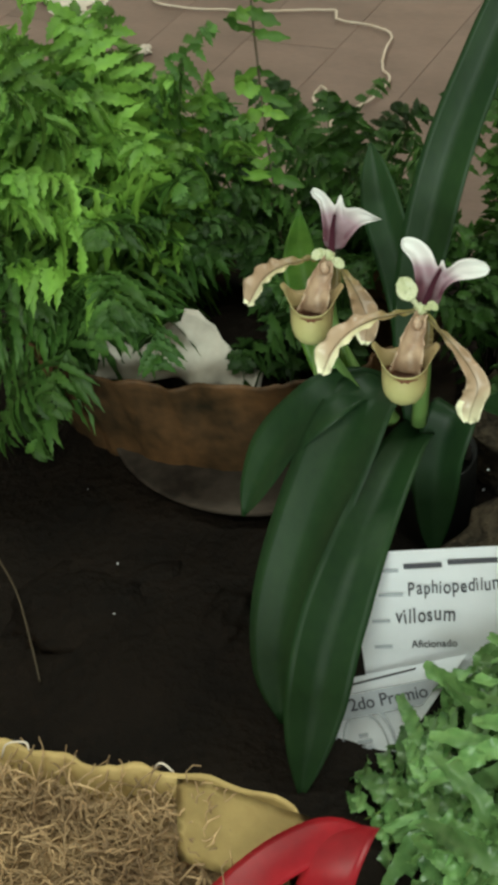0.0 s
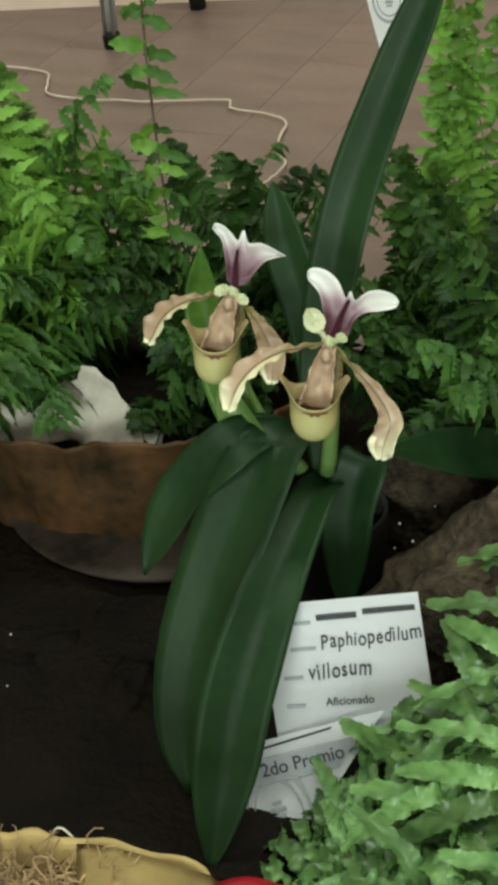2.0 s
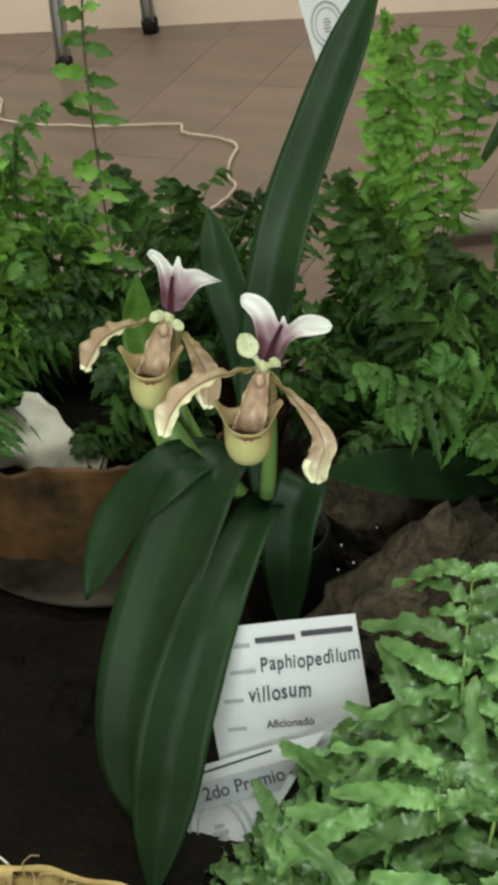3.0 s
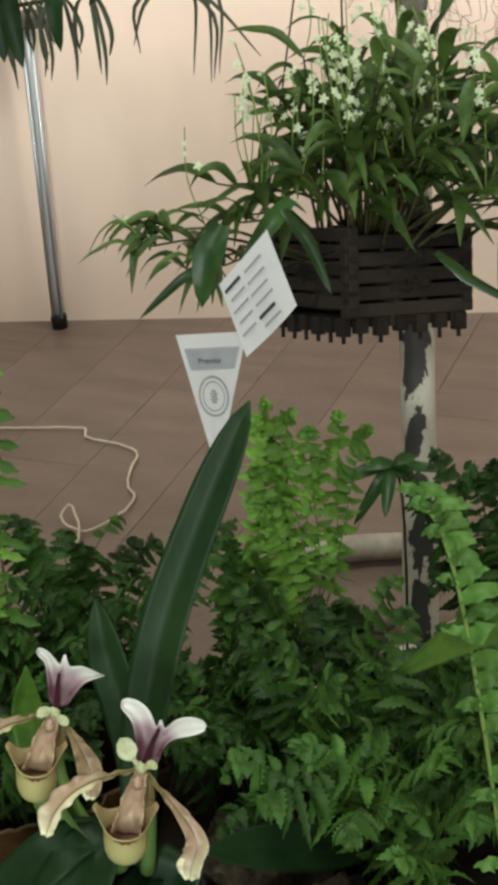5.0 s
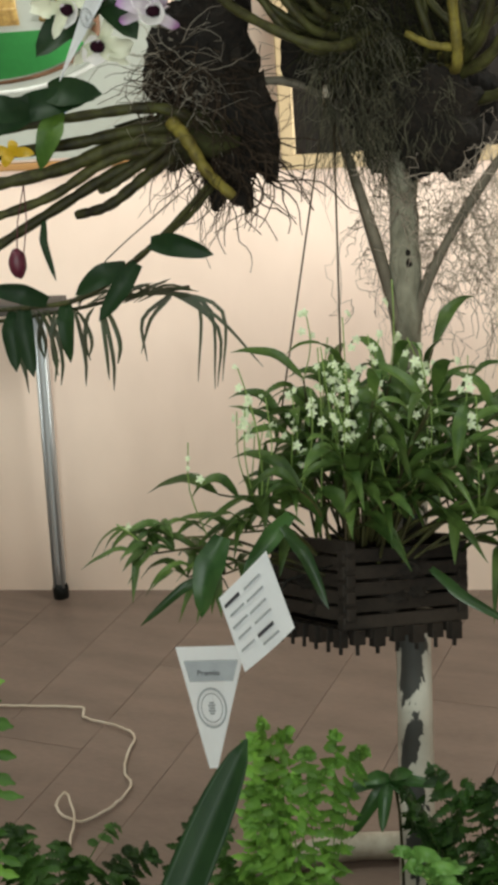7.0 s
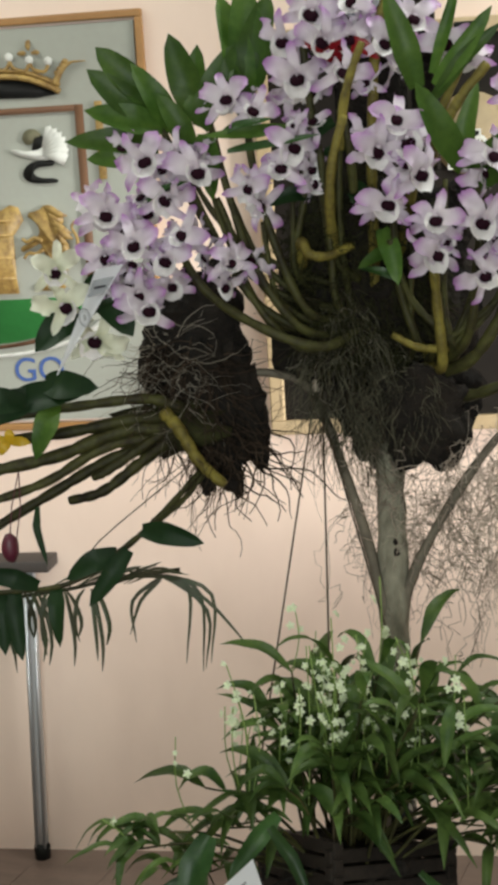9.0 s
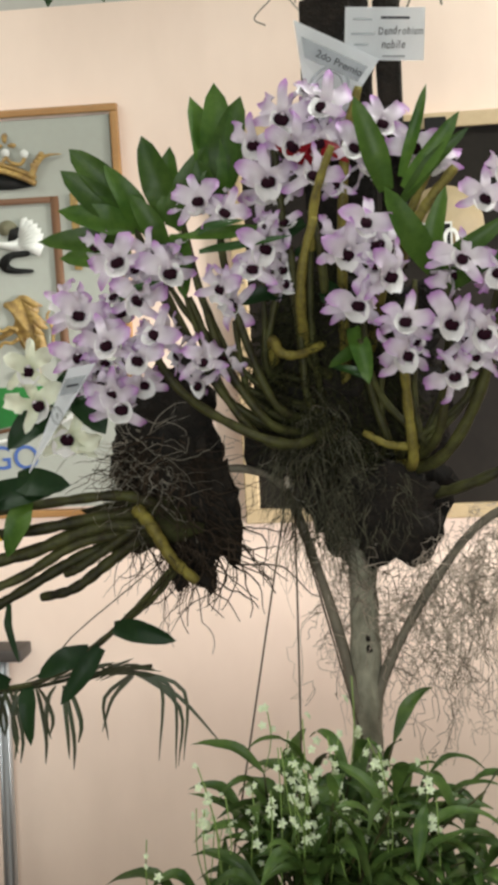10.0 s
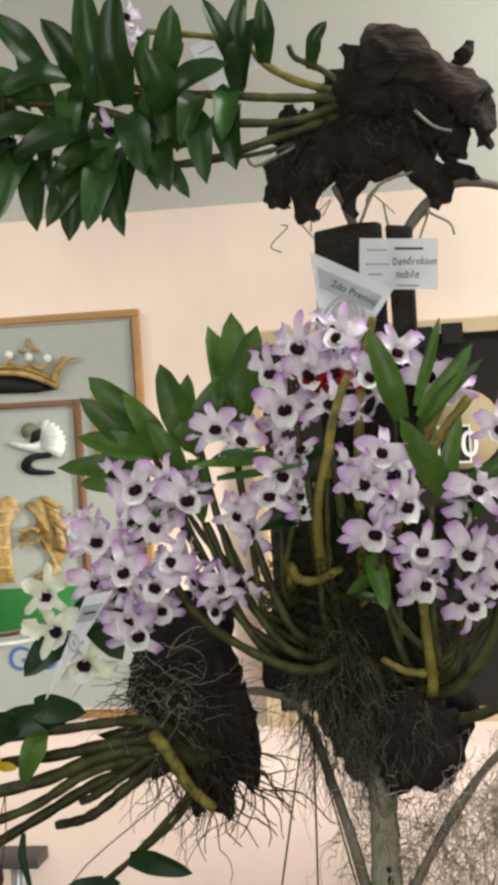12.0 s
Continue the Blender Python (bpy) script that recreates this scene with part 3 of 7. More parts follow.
# ---- orchid flowers ----
def radial(name, stops, rough=0.45, light=0.25):
    """Petal colours by the distance from the flower's heart: (metres, colour) pairs."""
    mat = shade(name, stops[0][1], rough, bump=0.05, through_light=light, spread=0.06)
    nt = mat.node_tree
    n, link = nt.nodes, nt.links.new
    length = n.new("ShaderNodeVectorMath")
    length.operation = "LENGTH"
    link(n["Texture Coordinate"].outputs["Object"], length.inputs[0])
    wob = n.new("ShaderNodeMath")
    wob.operation = "MULTIPLY_ADD"
    wob.inputs[1].default_value = stops[-1][0] * 0.25
    link(n["Noise Texture"].outputs["Fac"], wob.inputs[0])
    link(length.outputs["Value"], wob.inputs[2])
    ramp = n.new("ShaderNodeValToRGB")
    far = stops[-1][0] * 1.25
    scale = n.new("ShaderNodeMath")
    scale.operation = "DIVIDE"
    scale.inputs[1].default_value = far
    link(wob.outputs[0], scale.inputs[0])
    link(scale.outputs[0], ramp.inputs["Fac"])
    els = ramp.color_ramp.elements
    while len(els) < len(stops):
        els.new(0.5)
    for e, (r, c) in zip(els, stops):
        e.position = min(1, (r + stops[-1][0] * 0.125) / far)
        e.color = (*c, 1)
    link(ramp.outputs[0], n["Hue/Saturation/Value"].inputs["Color"])
    return mat


LILAC = radial("lilac_tipped_petal", [(0.0, (0.54, 0.44, 0.52)), (0.02, (0.68, 0.62, 0.68)), (0.036, (0.62, 0.53, 0.65)), (0.046, (0.50, 0.30, 0.56)), (0.053, (0.42, 0.17, 0.50))])
LIP = radial("white_lip", [(0.0, (0.76, 0.70, 0.72)), (0.012, (0.86, 0.84, 0.84)), (0.03, (0.86, 0.84, 0.85))])
THROAT = shade("maroon_throat", (0.018, 0.003, 0.009), 0.8, spread=0, spec=0.1, bump=0)
CREAM = radial("cream_petal", [(0.0, (0.66, 0.68, 0.50)), (0.05, (0.72, 0.74, 0.62))])


def facing(place, yaw=0, pitch=0, roll=0, size=1.0):
    """A pose whose front (-y) is turned yaw degrees, tipped by pitch and rolled."""
    return Matrix.Translation(place) @ Euler((0, 0, radians(yaw))).to_matrix().to_4x4() @ Euler((radians(pitch), 0, 0)).to_matrix().to_4x4() @ Euler((0, radians(roll), 0)).to_matrix().to_4x4() @ Matrix.Scale(size, 4)


def flower_meshes():
    """The parts of one cane-orchid flower, about 9 cm across, its heart at the origin."""
    out = {}
    bm = bmesh.new()
    tube(bm, [(0, 0.03, -0.004), (0, 0.012, 0.0), (0, -0.004, 0.004), (0, -0.012, 0.002)], lambda t: 0.0028 + 0.002 * t, 6, 6)
    out["flower"] = part("flower", bm, LILAC)
    for k in range(3):
        bm = bmesh.new()
        blade(bm, [(0, 0, 0.002), (0.002, -0.004 - 0.003 * k, 0.016), (0.001, 0.0, 0.034), (0, 0.014 - 0.008 * k, 0.052)], 0.0170, (0.1 * k, -1, 0), 9, 4, 0.5, 0.004, 1.5 + 0.5 * k, shape=lambda t: max(0.05, math.sin(math.pi * min(1, 0.20 + 0.68 * t)) ** 0.65 * (1 - max(0, (t - 0.8) / 0.2) ** 2.5 * 0.8)))
        out["sepal%d" % k] = part("sepal", bm, LILAC)
        bm = bmesh.new()
        blade(bm, [(0, 0, 0.002), (0, -0.007, 0.016), (0.002, -0.004 + 0.004 * k, 0.034), (0, 0.008 + 0.005 * k, 0.05)], 0.0285, (0, -1, 0.15 * k), 10, 6, 0.35, 0.0085, 1.6 + 0.5 * k, shape=lambda t: max(0.05, math.sin(math.pi * min(1, 0.09 + 0.74 * t)) ** 0.75 * (1 - max(0, (t - 0.78) / 0.22) ** 2.5 * 0.8)))
        out["petal%d" % k] = part("petal", bm, LILAC)
    bm = bmesh.new()
    n, m = 12, 10
    rows = []
    for i in range(n + 1):
        t = i / n
        w = 0.0200 * math.sin(math.pi * min(1, 0.20 + 0.74 * t)) ** 0.6
        row = []
        for j in range(m + 1):
            q = 2 * j / m - 1
            scoop = 0.013 * (1 - abs(q) ** 2) * math.sin(math.pi * (0.15 + 0.7 * t))
            row.append(bm.verts.new((w * q, -0.006 - 0.014 * t - 0.004 * t * t + scoop - 0.003 * math.sin(9 * q + 4 * t) * abs(q) * t, 0.010 - 0.043 * t + 0.009 * t * t)))
        rows.append(row)
    for a, b in zip(rows, rows[1:]):
        for j in range(m):
            bm.faces.new((a[j], a[j + 1], b[j + 1], b[j]))
    out["lip"] = part("lip", bm, LIP)
    bm = bmesh.new()
    lump(bm, (0, -0.0110, -0.0030), (0.0112, 0.0066, 0.0092), 0.12, 2, 1, 3, pose(0, 0, 0, -25))
    out["throat"] = part("throat", bm, THROAT)
    for ob in out.values():
        scene.collection.objects.unlink(ob)
    return out


DEN = flower_meshes()


def den_flower(parent, m, tint=None, label=""):
    heart = again(DEN["flower"], "flower", m, parent, label)
    turn = RND.uniform(-8, 8)
    for a, key in ((0, "sepal"), (125, "sepal"), (-125, "sepal"), (68, "petal"), (-68, "petal")):
        o = again(DEN[key + str(RND.randrange(3))], key, Euler((radians(RND.uniform(-38, 30)), radians(a + turn + RND.uniform(-20, 20)), radians(RND.uniform(-22, 22)))).to_matrix().to_4x4(), heart)
        if tint:
            o.material_slots[0].link = "OBJECT"
            o.material_slots[0].material = tint
    for key in ("lip", "throat"):
        again(DEN[key], key, pose(0, 0, 0, RND.uniform(-10, 10), RND.uniform(-12, 12), RND.uniform(-10, 10)), heart)
    return heart


def flowers(parent, base, places, yaw, pitch, size, tint=None, loose=24, more=0):
    """A cluster of flowers, and as many more, turned anyhow, behind them."""
    for x, y, z in places:
        den_flower(parent, facing(Vector((x, y, z)) - base, yaw + RND.uniform(-loose, loose), pitch + RND.uniform(-loose, loose) * 0.8, RND.uniform(-25, 25), size * RND.uniform(0.92, 1.14)), tint)
    for k in range(more):
        x, y, z = places[k % len(places)]
        p = Vector((x + RND.uniform(-0.045, 0.045), y + RND.uniform(0.015, 0.05), z + RND.uniform(-0.04, 0.045)))
        den_flower(parent, facing(p - base, yaw + RND.uniform(-75, 75), pitch + RND.uniform(-50, 40), RND.uniform(-60, 60), size * RND.uniform(0.7, 0.95)), tint)


def leaf_part(parent, base, tip, root, width, up, material, bend=0.012, fold=0.25, name="leaf", thick=0.0, steps=12):
    width = width * 1.18
    length = (Vector(tip) - Vector(root)).length
    a, b = Vector(root) - base, Vector(tip) - base
    upv = Vector(up)
    mid = a.lerp(b, 0.45) + upv * bend + Vector((RND.uniform(-0.05, 0.05) * length, 0, RND.uniform(-0.05, 0.05) * length))
    bm = bmesh.new()
    blade(bm, [a, a.lerp(mid, 0.55) + upv * bend * 0.3, mid, b], width, upv, steps, 6, fold, width * 0.05, 1.6, thick, twist=RND.uniform(-0.35, 0.35), shape=lambda t: max(0.015, math.sin(math.pi * min(1, 0.13 + 0.60 * t)) ** 0.7 * (1 - t ** 5.5) ** 0.6))
    return part(name, bm, material, parent)


def cane(parent, base, pts, r, material, knots=7, name="cane"):
    bm = bmesh.new()
    tube(bm, [Vector(p) - base for p in pts], lambda t: r * (1 - 0.28 * t) * (0.84 + 0.18 * abs(math.sin(math.pi * knots * t)) ** 0.6), 8, 42)
    return part(name, bm, material, parent)


def tangle(bm, centre, size, n, length, r, down=0.4, curl=0.6, rng=None, sides=4, steps=9, out=0.6):
    """Thin roots or moss that start in an ellipsoid and wander outwards and down."""
    rng = rng or RND
    for _ in range(n):
        d = Vector((rng.gauss(0, 1), rng.gauss(0, 1), rng.gauss(0, 1))).normalized()
        p = Vector(centre) + Vector((d.x * size[0], d.y * size[1], d.z * size[2])) * rng.uniform(0.6, 1)
        way = (d * out + Vector((rng.gauss(0, 0.4), rng.gauss(0, 0.4), -down))).normalized()
        line, step = [p.copy()], length * rng.uniform(0.4, 1.2) / steps
        for _k in range(steps):
            way = (way + Vector((rng.gauss(0, curl), rng.gauss(0, curl), rng.gauss(0, curl) - down * 0.3)) * 0.5).normalized()
            p = p + way * step
            line.append(p.copy())
        rr = r * rng.uniform(0.6, 1.3)
        tube(bm, line, lambda t: rr * (1 - 0.6 * t), sides)


# ---- cane orchid on a charred slab, at the head of the stand ----
B = Vector((0.62, 2.05, 1.25))
den = thing("dendrobium_orchid", "lilac and white cane orchid mounted on dark driftwood slab", "orchid", place=B)
bm = bmesh.new()
for lo, hi, k in (((-0.055, -0.02, 0.35), (0.06, 0.02, 0.96), 1), ((0.072, -0.012, 0.5), (0.112, 0.022, 0.955), 2)):
    vs = box(bm, lo, hi, 0.006)
bmesh.ops.subdivide_edges(bm, edges=bm.edges[:], cuts=3)
for v in bm.verts:
    v.co += 0.008 * noise.noise_vector(v.co * 14)
part("slab", bm, BARK, den, "charred dark wood slab", smooth=False)
bm = bmesh.new()
lump(bm, (0.01, -0.01, 0.275), (0.165, 0.055, 0.235), 0.32, 2.2, 4, 5)
for v in bm.verts:
    if v.co.z < 0.15:
        v.co.x = 0.080 + (v.co.x - 0.05) * (0.72 + 0.18 * max(0, (v.co.z + 0.02) / 0.17))
        v.co.z -= 0.035 * min(1, (0.15 - v.co.z) / 0.12)
    v.co += 0.006 * noise.noise_vector(v.co * 40)
knob = bmesh.new()
lump(knob, (0.066, -0.085, 0.090), (0.080, 0.045, 0.082), 0.35, 2.4, 8, 4)
for v in knob.verts:
    v.co += 0.008 * noise.noise_vector(v.co * 40) + 0.004 * noise.noise_vector(v.co * 90)
part("bark_knob", knob, BARK, den)
part("bark_mount", bm, BARK, den, "dark cork bark mount")
bm = bmesh.new()
tangle(bm, (-0.02, -0.075, 0.33), (0.15, 0.045, 0.19), 2500, 0.045, 0.0012, 0.35, 0.7, random.Random(6), 3, 6)
tagged(part("moss", bm, MOSS_GREEN, den), kind="stuff")
bm = bmesh.new()
tangle(bm, (0.01, -0.05, 0.22), (0.13, 0.035, 0.15), 240, 0.035, 0.0012, 0.4, 0.6, random.Random(3), 3)
tagged(part("root_mass", bm, ROOT, den), kind="stuff")
FIBRE = shade("grey_green_fibre", (0.150, 0.142, 0.100), 0.95, (0.045, 0.043, 0.028), 25, 90, 0.2, spread=0.4, spec=0.1)
bm = bmesh.new()
tangle(bm, (-0.055, -0.095, 0.17), (0.080, 0.025, 0.15), 420, 0.14, 0.0008, 0.8, 0.5, random.Random(31), 3, 8, 0.35)
tangle(bm, (0.03, -0.085, 0.13), (0.09, 0.025, 0.10), 110, 0.05, 0.0008, 0.6, 0.6, random.Random(32), 3, 7)
tangle(bm, (0.045, -0.135, 0.12), (0.075, 0.015, 0.075), 150, 0.06, 0.0007, 0.6, 0.6, random.Random(33), 3, 7)
tagged(part("root_fibre", bm, FIBRE, den), kind="stuff")
bm = bmesh.new()
tangle(bm, (-0.03, -0.07, 0.14), (0.10, 0.025, 0.13), 60, 0.07, 0.0009, 0.3, 0.6, random.Random(4), 3)
tagged(part("pale_root_tangle", bm, ROOT_PALE, den), kind="stuff")
for pts, r, mat in (
    ([(0.58, 2.0, 1.50), (0.57, 1.95, 1.64), (0.575, 1.93, 1.79), (0.60, 1.93, 1.97)], 0.010, CANE),
    ([(0.62, 2.0, 1.55), (0.625, 1.95, 1.75), (0.64, 1.94, 1.95), (0.665, 1.95, 2.05)], 0.012, CANE_YELLOW),
    ([(0.55, 2.0, 1.55), (0.545, 1.95, 1.7), (0.53, 1.95, 1.85), (0.52, 1.95, 1.98)], 0.012, CANE),
    ([(0.60, 2.0, 1.50), (0.54, 1.92, 1.47), (0.45, 1.90, 1.50), (0.34, 1.93, 1.57), (0.28, 1.93, 1.68)], 0.014, CANE),
    ([(0.58, 2.0, 1.48), (0.50, 1.93, 1.50), (0.43, 1.92, 1.60), (0.39, 1.93, 1.72), (0.36, 1.95, 1.85)], 0.012, CANE),
    ([(0.58, 2.0, 1.5), (0.51, 1.93, 1.53), (0.46, 1.92, 1.65), (0.43, 1.93, 1.78), (0.42, 1.96, 1.90)], 0.012, CANE),
    ([(0.60, 2.0, 1.47), (0.49, 1.94, 1.47), (0.40, 1.94, 1.58), (0.33, 1.95, 1.72), (0.27, 1.96, 1.86)], 0.011, CANE),
    ([(0.68, 2.0, 1.45), (0.69, 1.93, 1.47), (0.665, 1.92, 1.56), (0.66, 1.90, 1.68), (0.67, 1.88, 1.80)], 0.011, CANE),
    ([(0.70, 2.0, 1.42), (0.73, 1.92, 1.43), (0.725, 1.90, 1.54), (0.72, 1.88, 1.66)], 0.0125, CANE_YELLOW),
    ([(0.72, 2.0, 1.42), (0.77, 1.92, 1.47), (0.79, 1.89, 1.56), (0.80, 1.87, 1.66), (0.79, 1.90, 1.78)], 0.012, CANE),
    ([(0.70, 2.0, 1.40), (0.78, 1.93, 1.44), (0.84, 1.90, 1.54), (0.88, 1.88, 1.68), (0.89, 1.88, 1.82)], 0.016, CANE),
    ([(0.72, 2.0, 1.36), (0.80, 1.95, 1.38), (0.90, 1.93, 1.43), (1.0, 1.92, 1.55)], 0.015, CANE),
    ([(0.70, 1.99, 1.44), (0.735, 1.93, 1.455), (0.69, 1.91, 1.465), (0.65, 1.92, 1.485)], 0.010, CANE_YELLOW),
    ([(0.50, 1.97, 1.60), (0.505, 1.93, 1.645), (0.52, 1.91, 1.625), (0.55, 1.92, 1.62), (0.59, 1.95, 1.635)], 0.012, CANE_YELLOW),
    ([(0.66, 2.0, 1.6), (0.70, 1.93, 1.75), (0.75, 1.92, 1.86), (0.80, 1.93, 1.96)], 0.011, CANE_YELLOW),
):
    cane(den, B, pts, r * (0.74 if mat is CANE else 0.84), mat)
rng = random.Random(13)
cane(den, B, [(0.578, 1.905, 1.79), (0.588, 1.89, 1.86), (0.603, 1.885, 1.91), (0.622, 1.885, 1.955)], 0.0085, CANE_YELLOW, 4)
cane(den, B, [(0.556, 1.96, 1.62), (0.557, 1.91, 1.70), (0.565, 1.895, 1.77), (0.588, 1.89, 1.845)], 0.0100, CANE_YELLOW, 4)
cane(den, B, [(0.596, 1.93, 1.72), (0.593, 1.90, 1.80), (0.581, 1.895, 1.855)], 0.0080, CANE, 3)
cane(den, B, [(0.72, 1.95, 1.76), (0.74, 1.90, 1.81), (0.77, 1.89, 1.855), (0.816, 1.89, 1.91)], 0.0115, CANE_YELLOW)
for k in range(11):
    x0, z0 = rng.uniform(0.48, 0.62), rng.uniform(1.46, 1.60)
    x1, z1 = rng.uniform(0.27, 0.60), rng.uniform(1.62, 1.86)
    cane(den, B, [(x0, 1.99, z0), (x0 * 0.7 + x1 * 0.3 - 0.02, 1.95, z0 + 0.04), (x0 * 0.3 + x1 * 0.7 - 0.01, 1.94, (z0 + z1) / 2), (x1, 1.93, z1)], rng.uniform(0.005, 0.009), CANE)
for k in range(7):
    x0, x1 = rng.uniform(0.64, 0.74), rng.uniform(0.64, 0.92)
    cane(den, B, [(x0, 2.0, 1.42), (x0 + 0.02, 1.94, 1.46), (x1 * 0.6 + x0 * 0.4, 1.92, 1.54), (x1, 1.90, rng.uniform(1.62, 1.78))], rng.uniform(0.006, 0.009), CANE)
TO = (0, -0.9, 0.35)
for tip, root, w in (((0.55, 1.88, 1.817), (0.395, 1.90, 1.798), 0.013), ((0.475, 1.88, 1.846), (0.385, 1.90, 1.825), 0.013), ((0.886, 1.86, 1.82), (0.783, 1.89, 1.748), 0.020), ((0.865, 1.86, 1.775), (0.79, 1.89, 1.735), 0.019), ((0.33, 1.88, 1.755), (0.25, 1.90, 1.72), 0.012), ((0.60, 1.90, 1.60), (0.67, 1.91, 1.575), 0.014)):
    leaf_part(den, B, tip, root, w, TO, LEAF_TOP, 0.012, 0.4)
for tip, root, w in (
    ((0.24, 1.92, 1.95), (0.30, 1.96, 1.84), 0.04), ((0.18, 1.93, 1.98), (0.27, 1.96, 1.88), 0.045), ((0.165, 1.92, 1.945), (0.27, 1.96, 1.86), 0.045), ((0.155, 1.92, 1.88), (0.28, 1.95, 1.845), 0.045),
    ((0.12, 1.91, 1.83), (0.27, 1.95, 1.82), 0.042), ((0.15, 1.93, 1.80), (0.27, 1.95, 1.80), 0.035), ((0.30, 1.95, 1.995), (0.335, 1.96, 1.86), 0.048), ((0.345, 1.96, 1.975), (0.335, 1.96, 1.85), 0.038),
    ((0.41, 1.94, 1.97), (0.345, 1.95, 1.84), 0.05), ((0.425, 1.97, 2.075), (0.43, 1.96, 1.90), 0.055), ((0.385, 1.96, 2.055), (0.425, 1.96, 1.89), 0.046), ((0.468, 1.97, 2.05), (0.435, 1.96, 1.90), 0.05),
    ((0.395, 1.93, 1.95), (0.43, 1.95, 1.85), 0.04), ((0.28, 1.92, 1.90), (0.33, 1.95, 1.80), 0.035), ((0.36, 1.93, 1.72), (0.35, 1.95, 1.83), 0.035),
    ((0.66, 1.88, 2.03), (0.705, 1.90, 1.88), 0.038), ((0.775, 1.88, 2.04), (0.73, 1.90, 1.90), 0.018), ((0.825, 1.88, 1.995), (0.735, 1.90, 1.88), 0.03), ((0.84, 1.88, 1.97), (0.73, 1.90, 1.86), 0.022),
    ((0.705, 1.83, 1.885), (0.775, 1.88, 1.75), 0.042), ((0.80, 1.86, 1.88), (0.775, 1.88, 1.75), 0.03), ((0.90, 1.84, 1.83), (0.79, 1.87, 1.75), 0.03), ((0.90, 1.84, 1.78), (0.80, 1.87, 1.72), 0.026),
    ((0.36, 1.88, 1.825), (0.49, 1.93, 1.83), 0.02), ((0.60, 1.88, 1.60), (0.66, 1.93, 1.62), 0.022), ((0.665, 1.88, 1.57), (0.64, 1.92, 1.66), 0.03),
):
    leaf_part(den, B, tip, root, w, TO, LEAF_MID)
rng = random.Random(29)
for k in range(8):
    root = Vector((rng.uniform(0.50, 0.66), 1.95, rng.uniform(1.66, 1.84)))
    tip = root + Vector((rng.uniform(-0.08, 0.06), rng.uniform(-0.04, 0.0), rng.uniform(-0.06, 0.05)))
    leaf_part(den, B, tip, root, rng.uniform(0.018, 0.032), TO, LEAF_DARK, 0.010, 0.4)
flowers(den, B, [(0.26, 1.88, 1.79), (0.19, 1.87, 1.71), (0.29, 1.88, 1.73), (0.18, 1.88, 1.64), (0.24, 1.85, 1.66), (0.32, 1.87, 1.67), (0.29, 1.86, 1.63), (0.39, 1.88, 1.62), (0.24, 1.86, 1.58), (0.25, 1.86, 1.55), (0.34, 1.89, 1.77), (0.22, 1.89, 1.68)], 10, 2, 1.0, None, 24, 24)
flowers(den, B, [(0.43, 1.89, 1.74), (0.48, 1.89, 1.765), (0.44, 1.90, 1.86), (0.50, 1.90, 1.80), (0.40, 1.91, 1.88)], 8, 4, 0.95, None, 24, 9)
flowers(den, B, [(0.54, 1.94, 2.01), (0.51, 1.93, 1.91), (0.61, 1.92, 2.02), (0.655, 1.92, 1.955), (0.555, 1.93, 1.965), (0.585, 1.92, 1.91), (0.70, 1.96, 1.99), (0.75, 1.95, 1.95), (0.785, 1.95, 1.925), (0.49, 1.95, 1.97), (0.60, 1.94, 1.965)], 6, 4, 1.0, None, 24, 18)
flowers(den, B, [(0.64, 1.84, 1.79), (0.67, 1.85, 1.83), (0.705, 1.83, 1.75), (0.73, 1.82, 1.675), (0.80, 1.82, 1.67), (0.725, 1.83, 1.62), (0.80, 1.82, 1.585), (0.82, 1.83, 1.765), (0.85, 1.83, 1.65), (0.65, 1.85, 1.70), (0.86, 1.84, 1.86), (0.69, 1.85, 1.80), (0.88, 1.84, 1.74), (0.92, 1.85, 1.68), (0.94, 1.85, 1.80)], 8, 2, 1.0, None, 24, 20)
bm = bmesh.new()
for k in range(3):
    blade(bm, [Vector((0.575, 1.945, 1.93)) - B, Vector((0.58 + 0.03 * (k - 1), 1.925, 1.955)) - B, Vector((0.585 + 0.06 * (k - 1), 1.93, 1.97 - 0.02 * k)) - B], 0.025, (0, -1, 0.2), 6, 2, 0.3)
RED = shade("red_ribbon", (0.235, 0.007, 0.013), 0.30, (0.12, 0.004, 0.008), 10, 60, 0.05, spread=0.05, spec=0.2)
part("red_tie", bm, RED, den, "red ribbon tie")

# ---- grey moss hanging from the arms ----
rng = random.Random(11)
bm = bmesh.new()
for cx, cy, cz, w, n, ln in ((0.77, 1.97, 1.26, 0.12, 105, 0.36), (0.88, 1.96, 1.30, 0.08, 80, 0.40), (0.585, 1.99, 1.24, 0.035, 34, 0.28), (0.70, 2.0, 1.20, 0.05, 16, 0.22)):
    for _ in range(n):
        p = Vector((cx + rng.gauss(0, w * 0.6), cy + rng.gauss(0, 0.02), cz + rng.uniform(-0.06, 0.06)))
        line, total = [p.copy()], ln * rng.uniform(0.3, 1.0)
        for k in range(24):
            p = p + Vector((rng.gauss(0, 0.010), rng.gauss(0, 0.007), -total / 24 * rng.uniform(-0.9, 2.7)))
            line.append(p.copy())
        rr = rng.uniform(0.0004, 0.0010)
        tube(bm, line, rr, 3)
        for k in range(3):
            q, way = line[rng.randrange(3, 22)], Vector((rng.gauss(0, 1), rng.gauss(0, 0.5), rng.gauss(-0.4, 0.8))).normalized() * 0.012
            tube(bm, [q, q + way, q + way * 1.7 + Vector((rng.gauss(0, 0.006), 0, -0.006))], rr * 0.8, 3)
tagged(part("hanging_moss", bm, MOSS), "grey hanging moss strands on the stand's arms", "moss", kind="stuff")

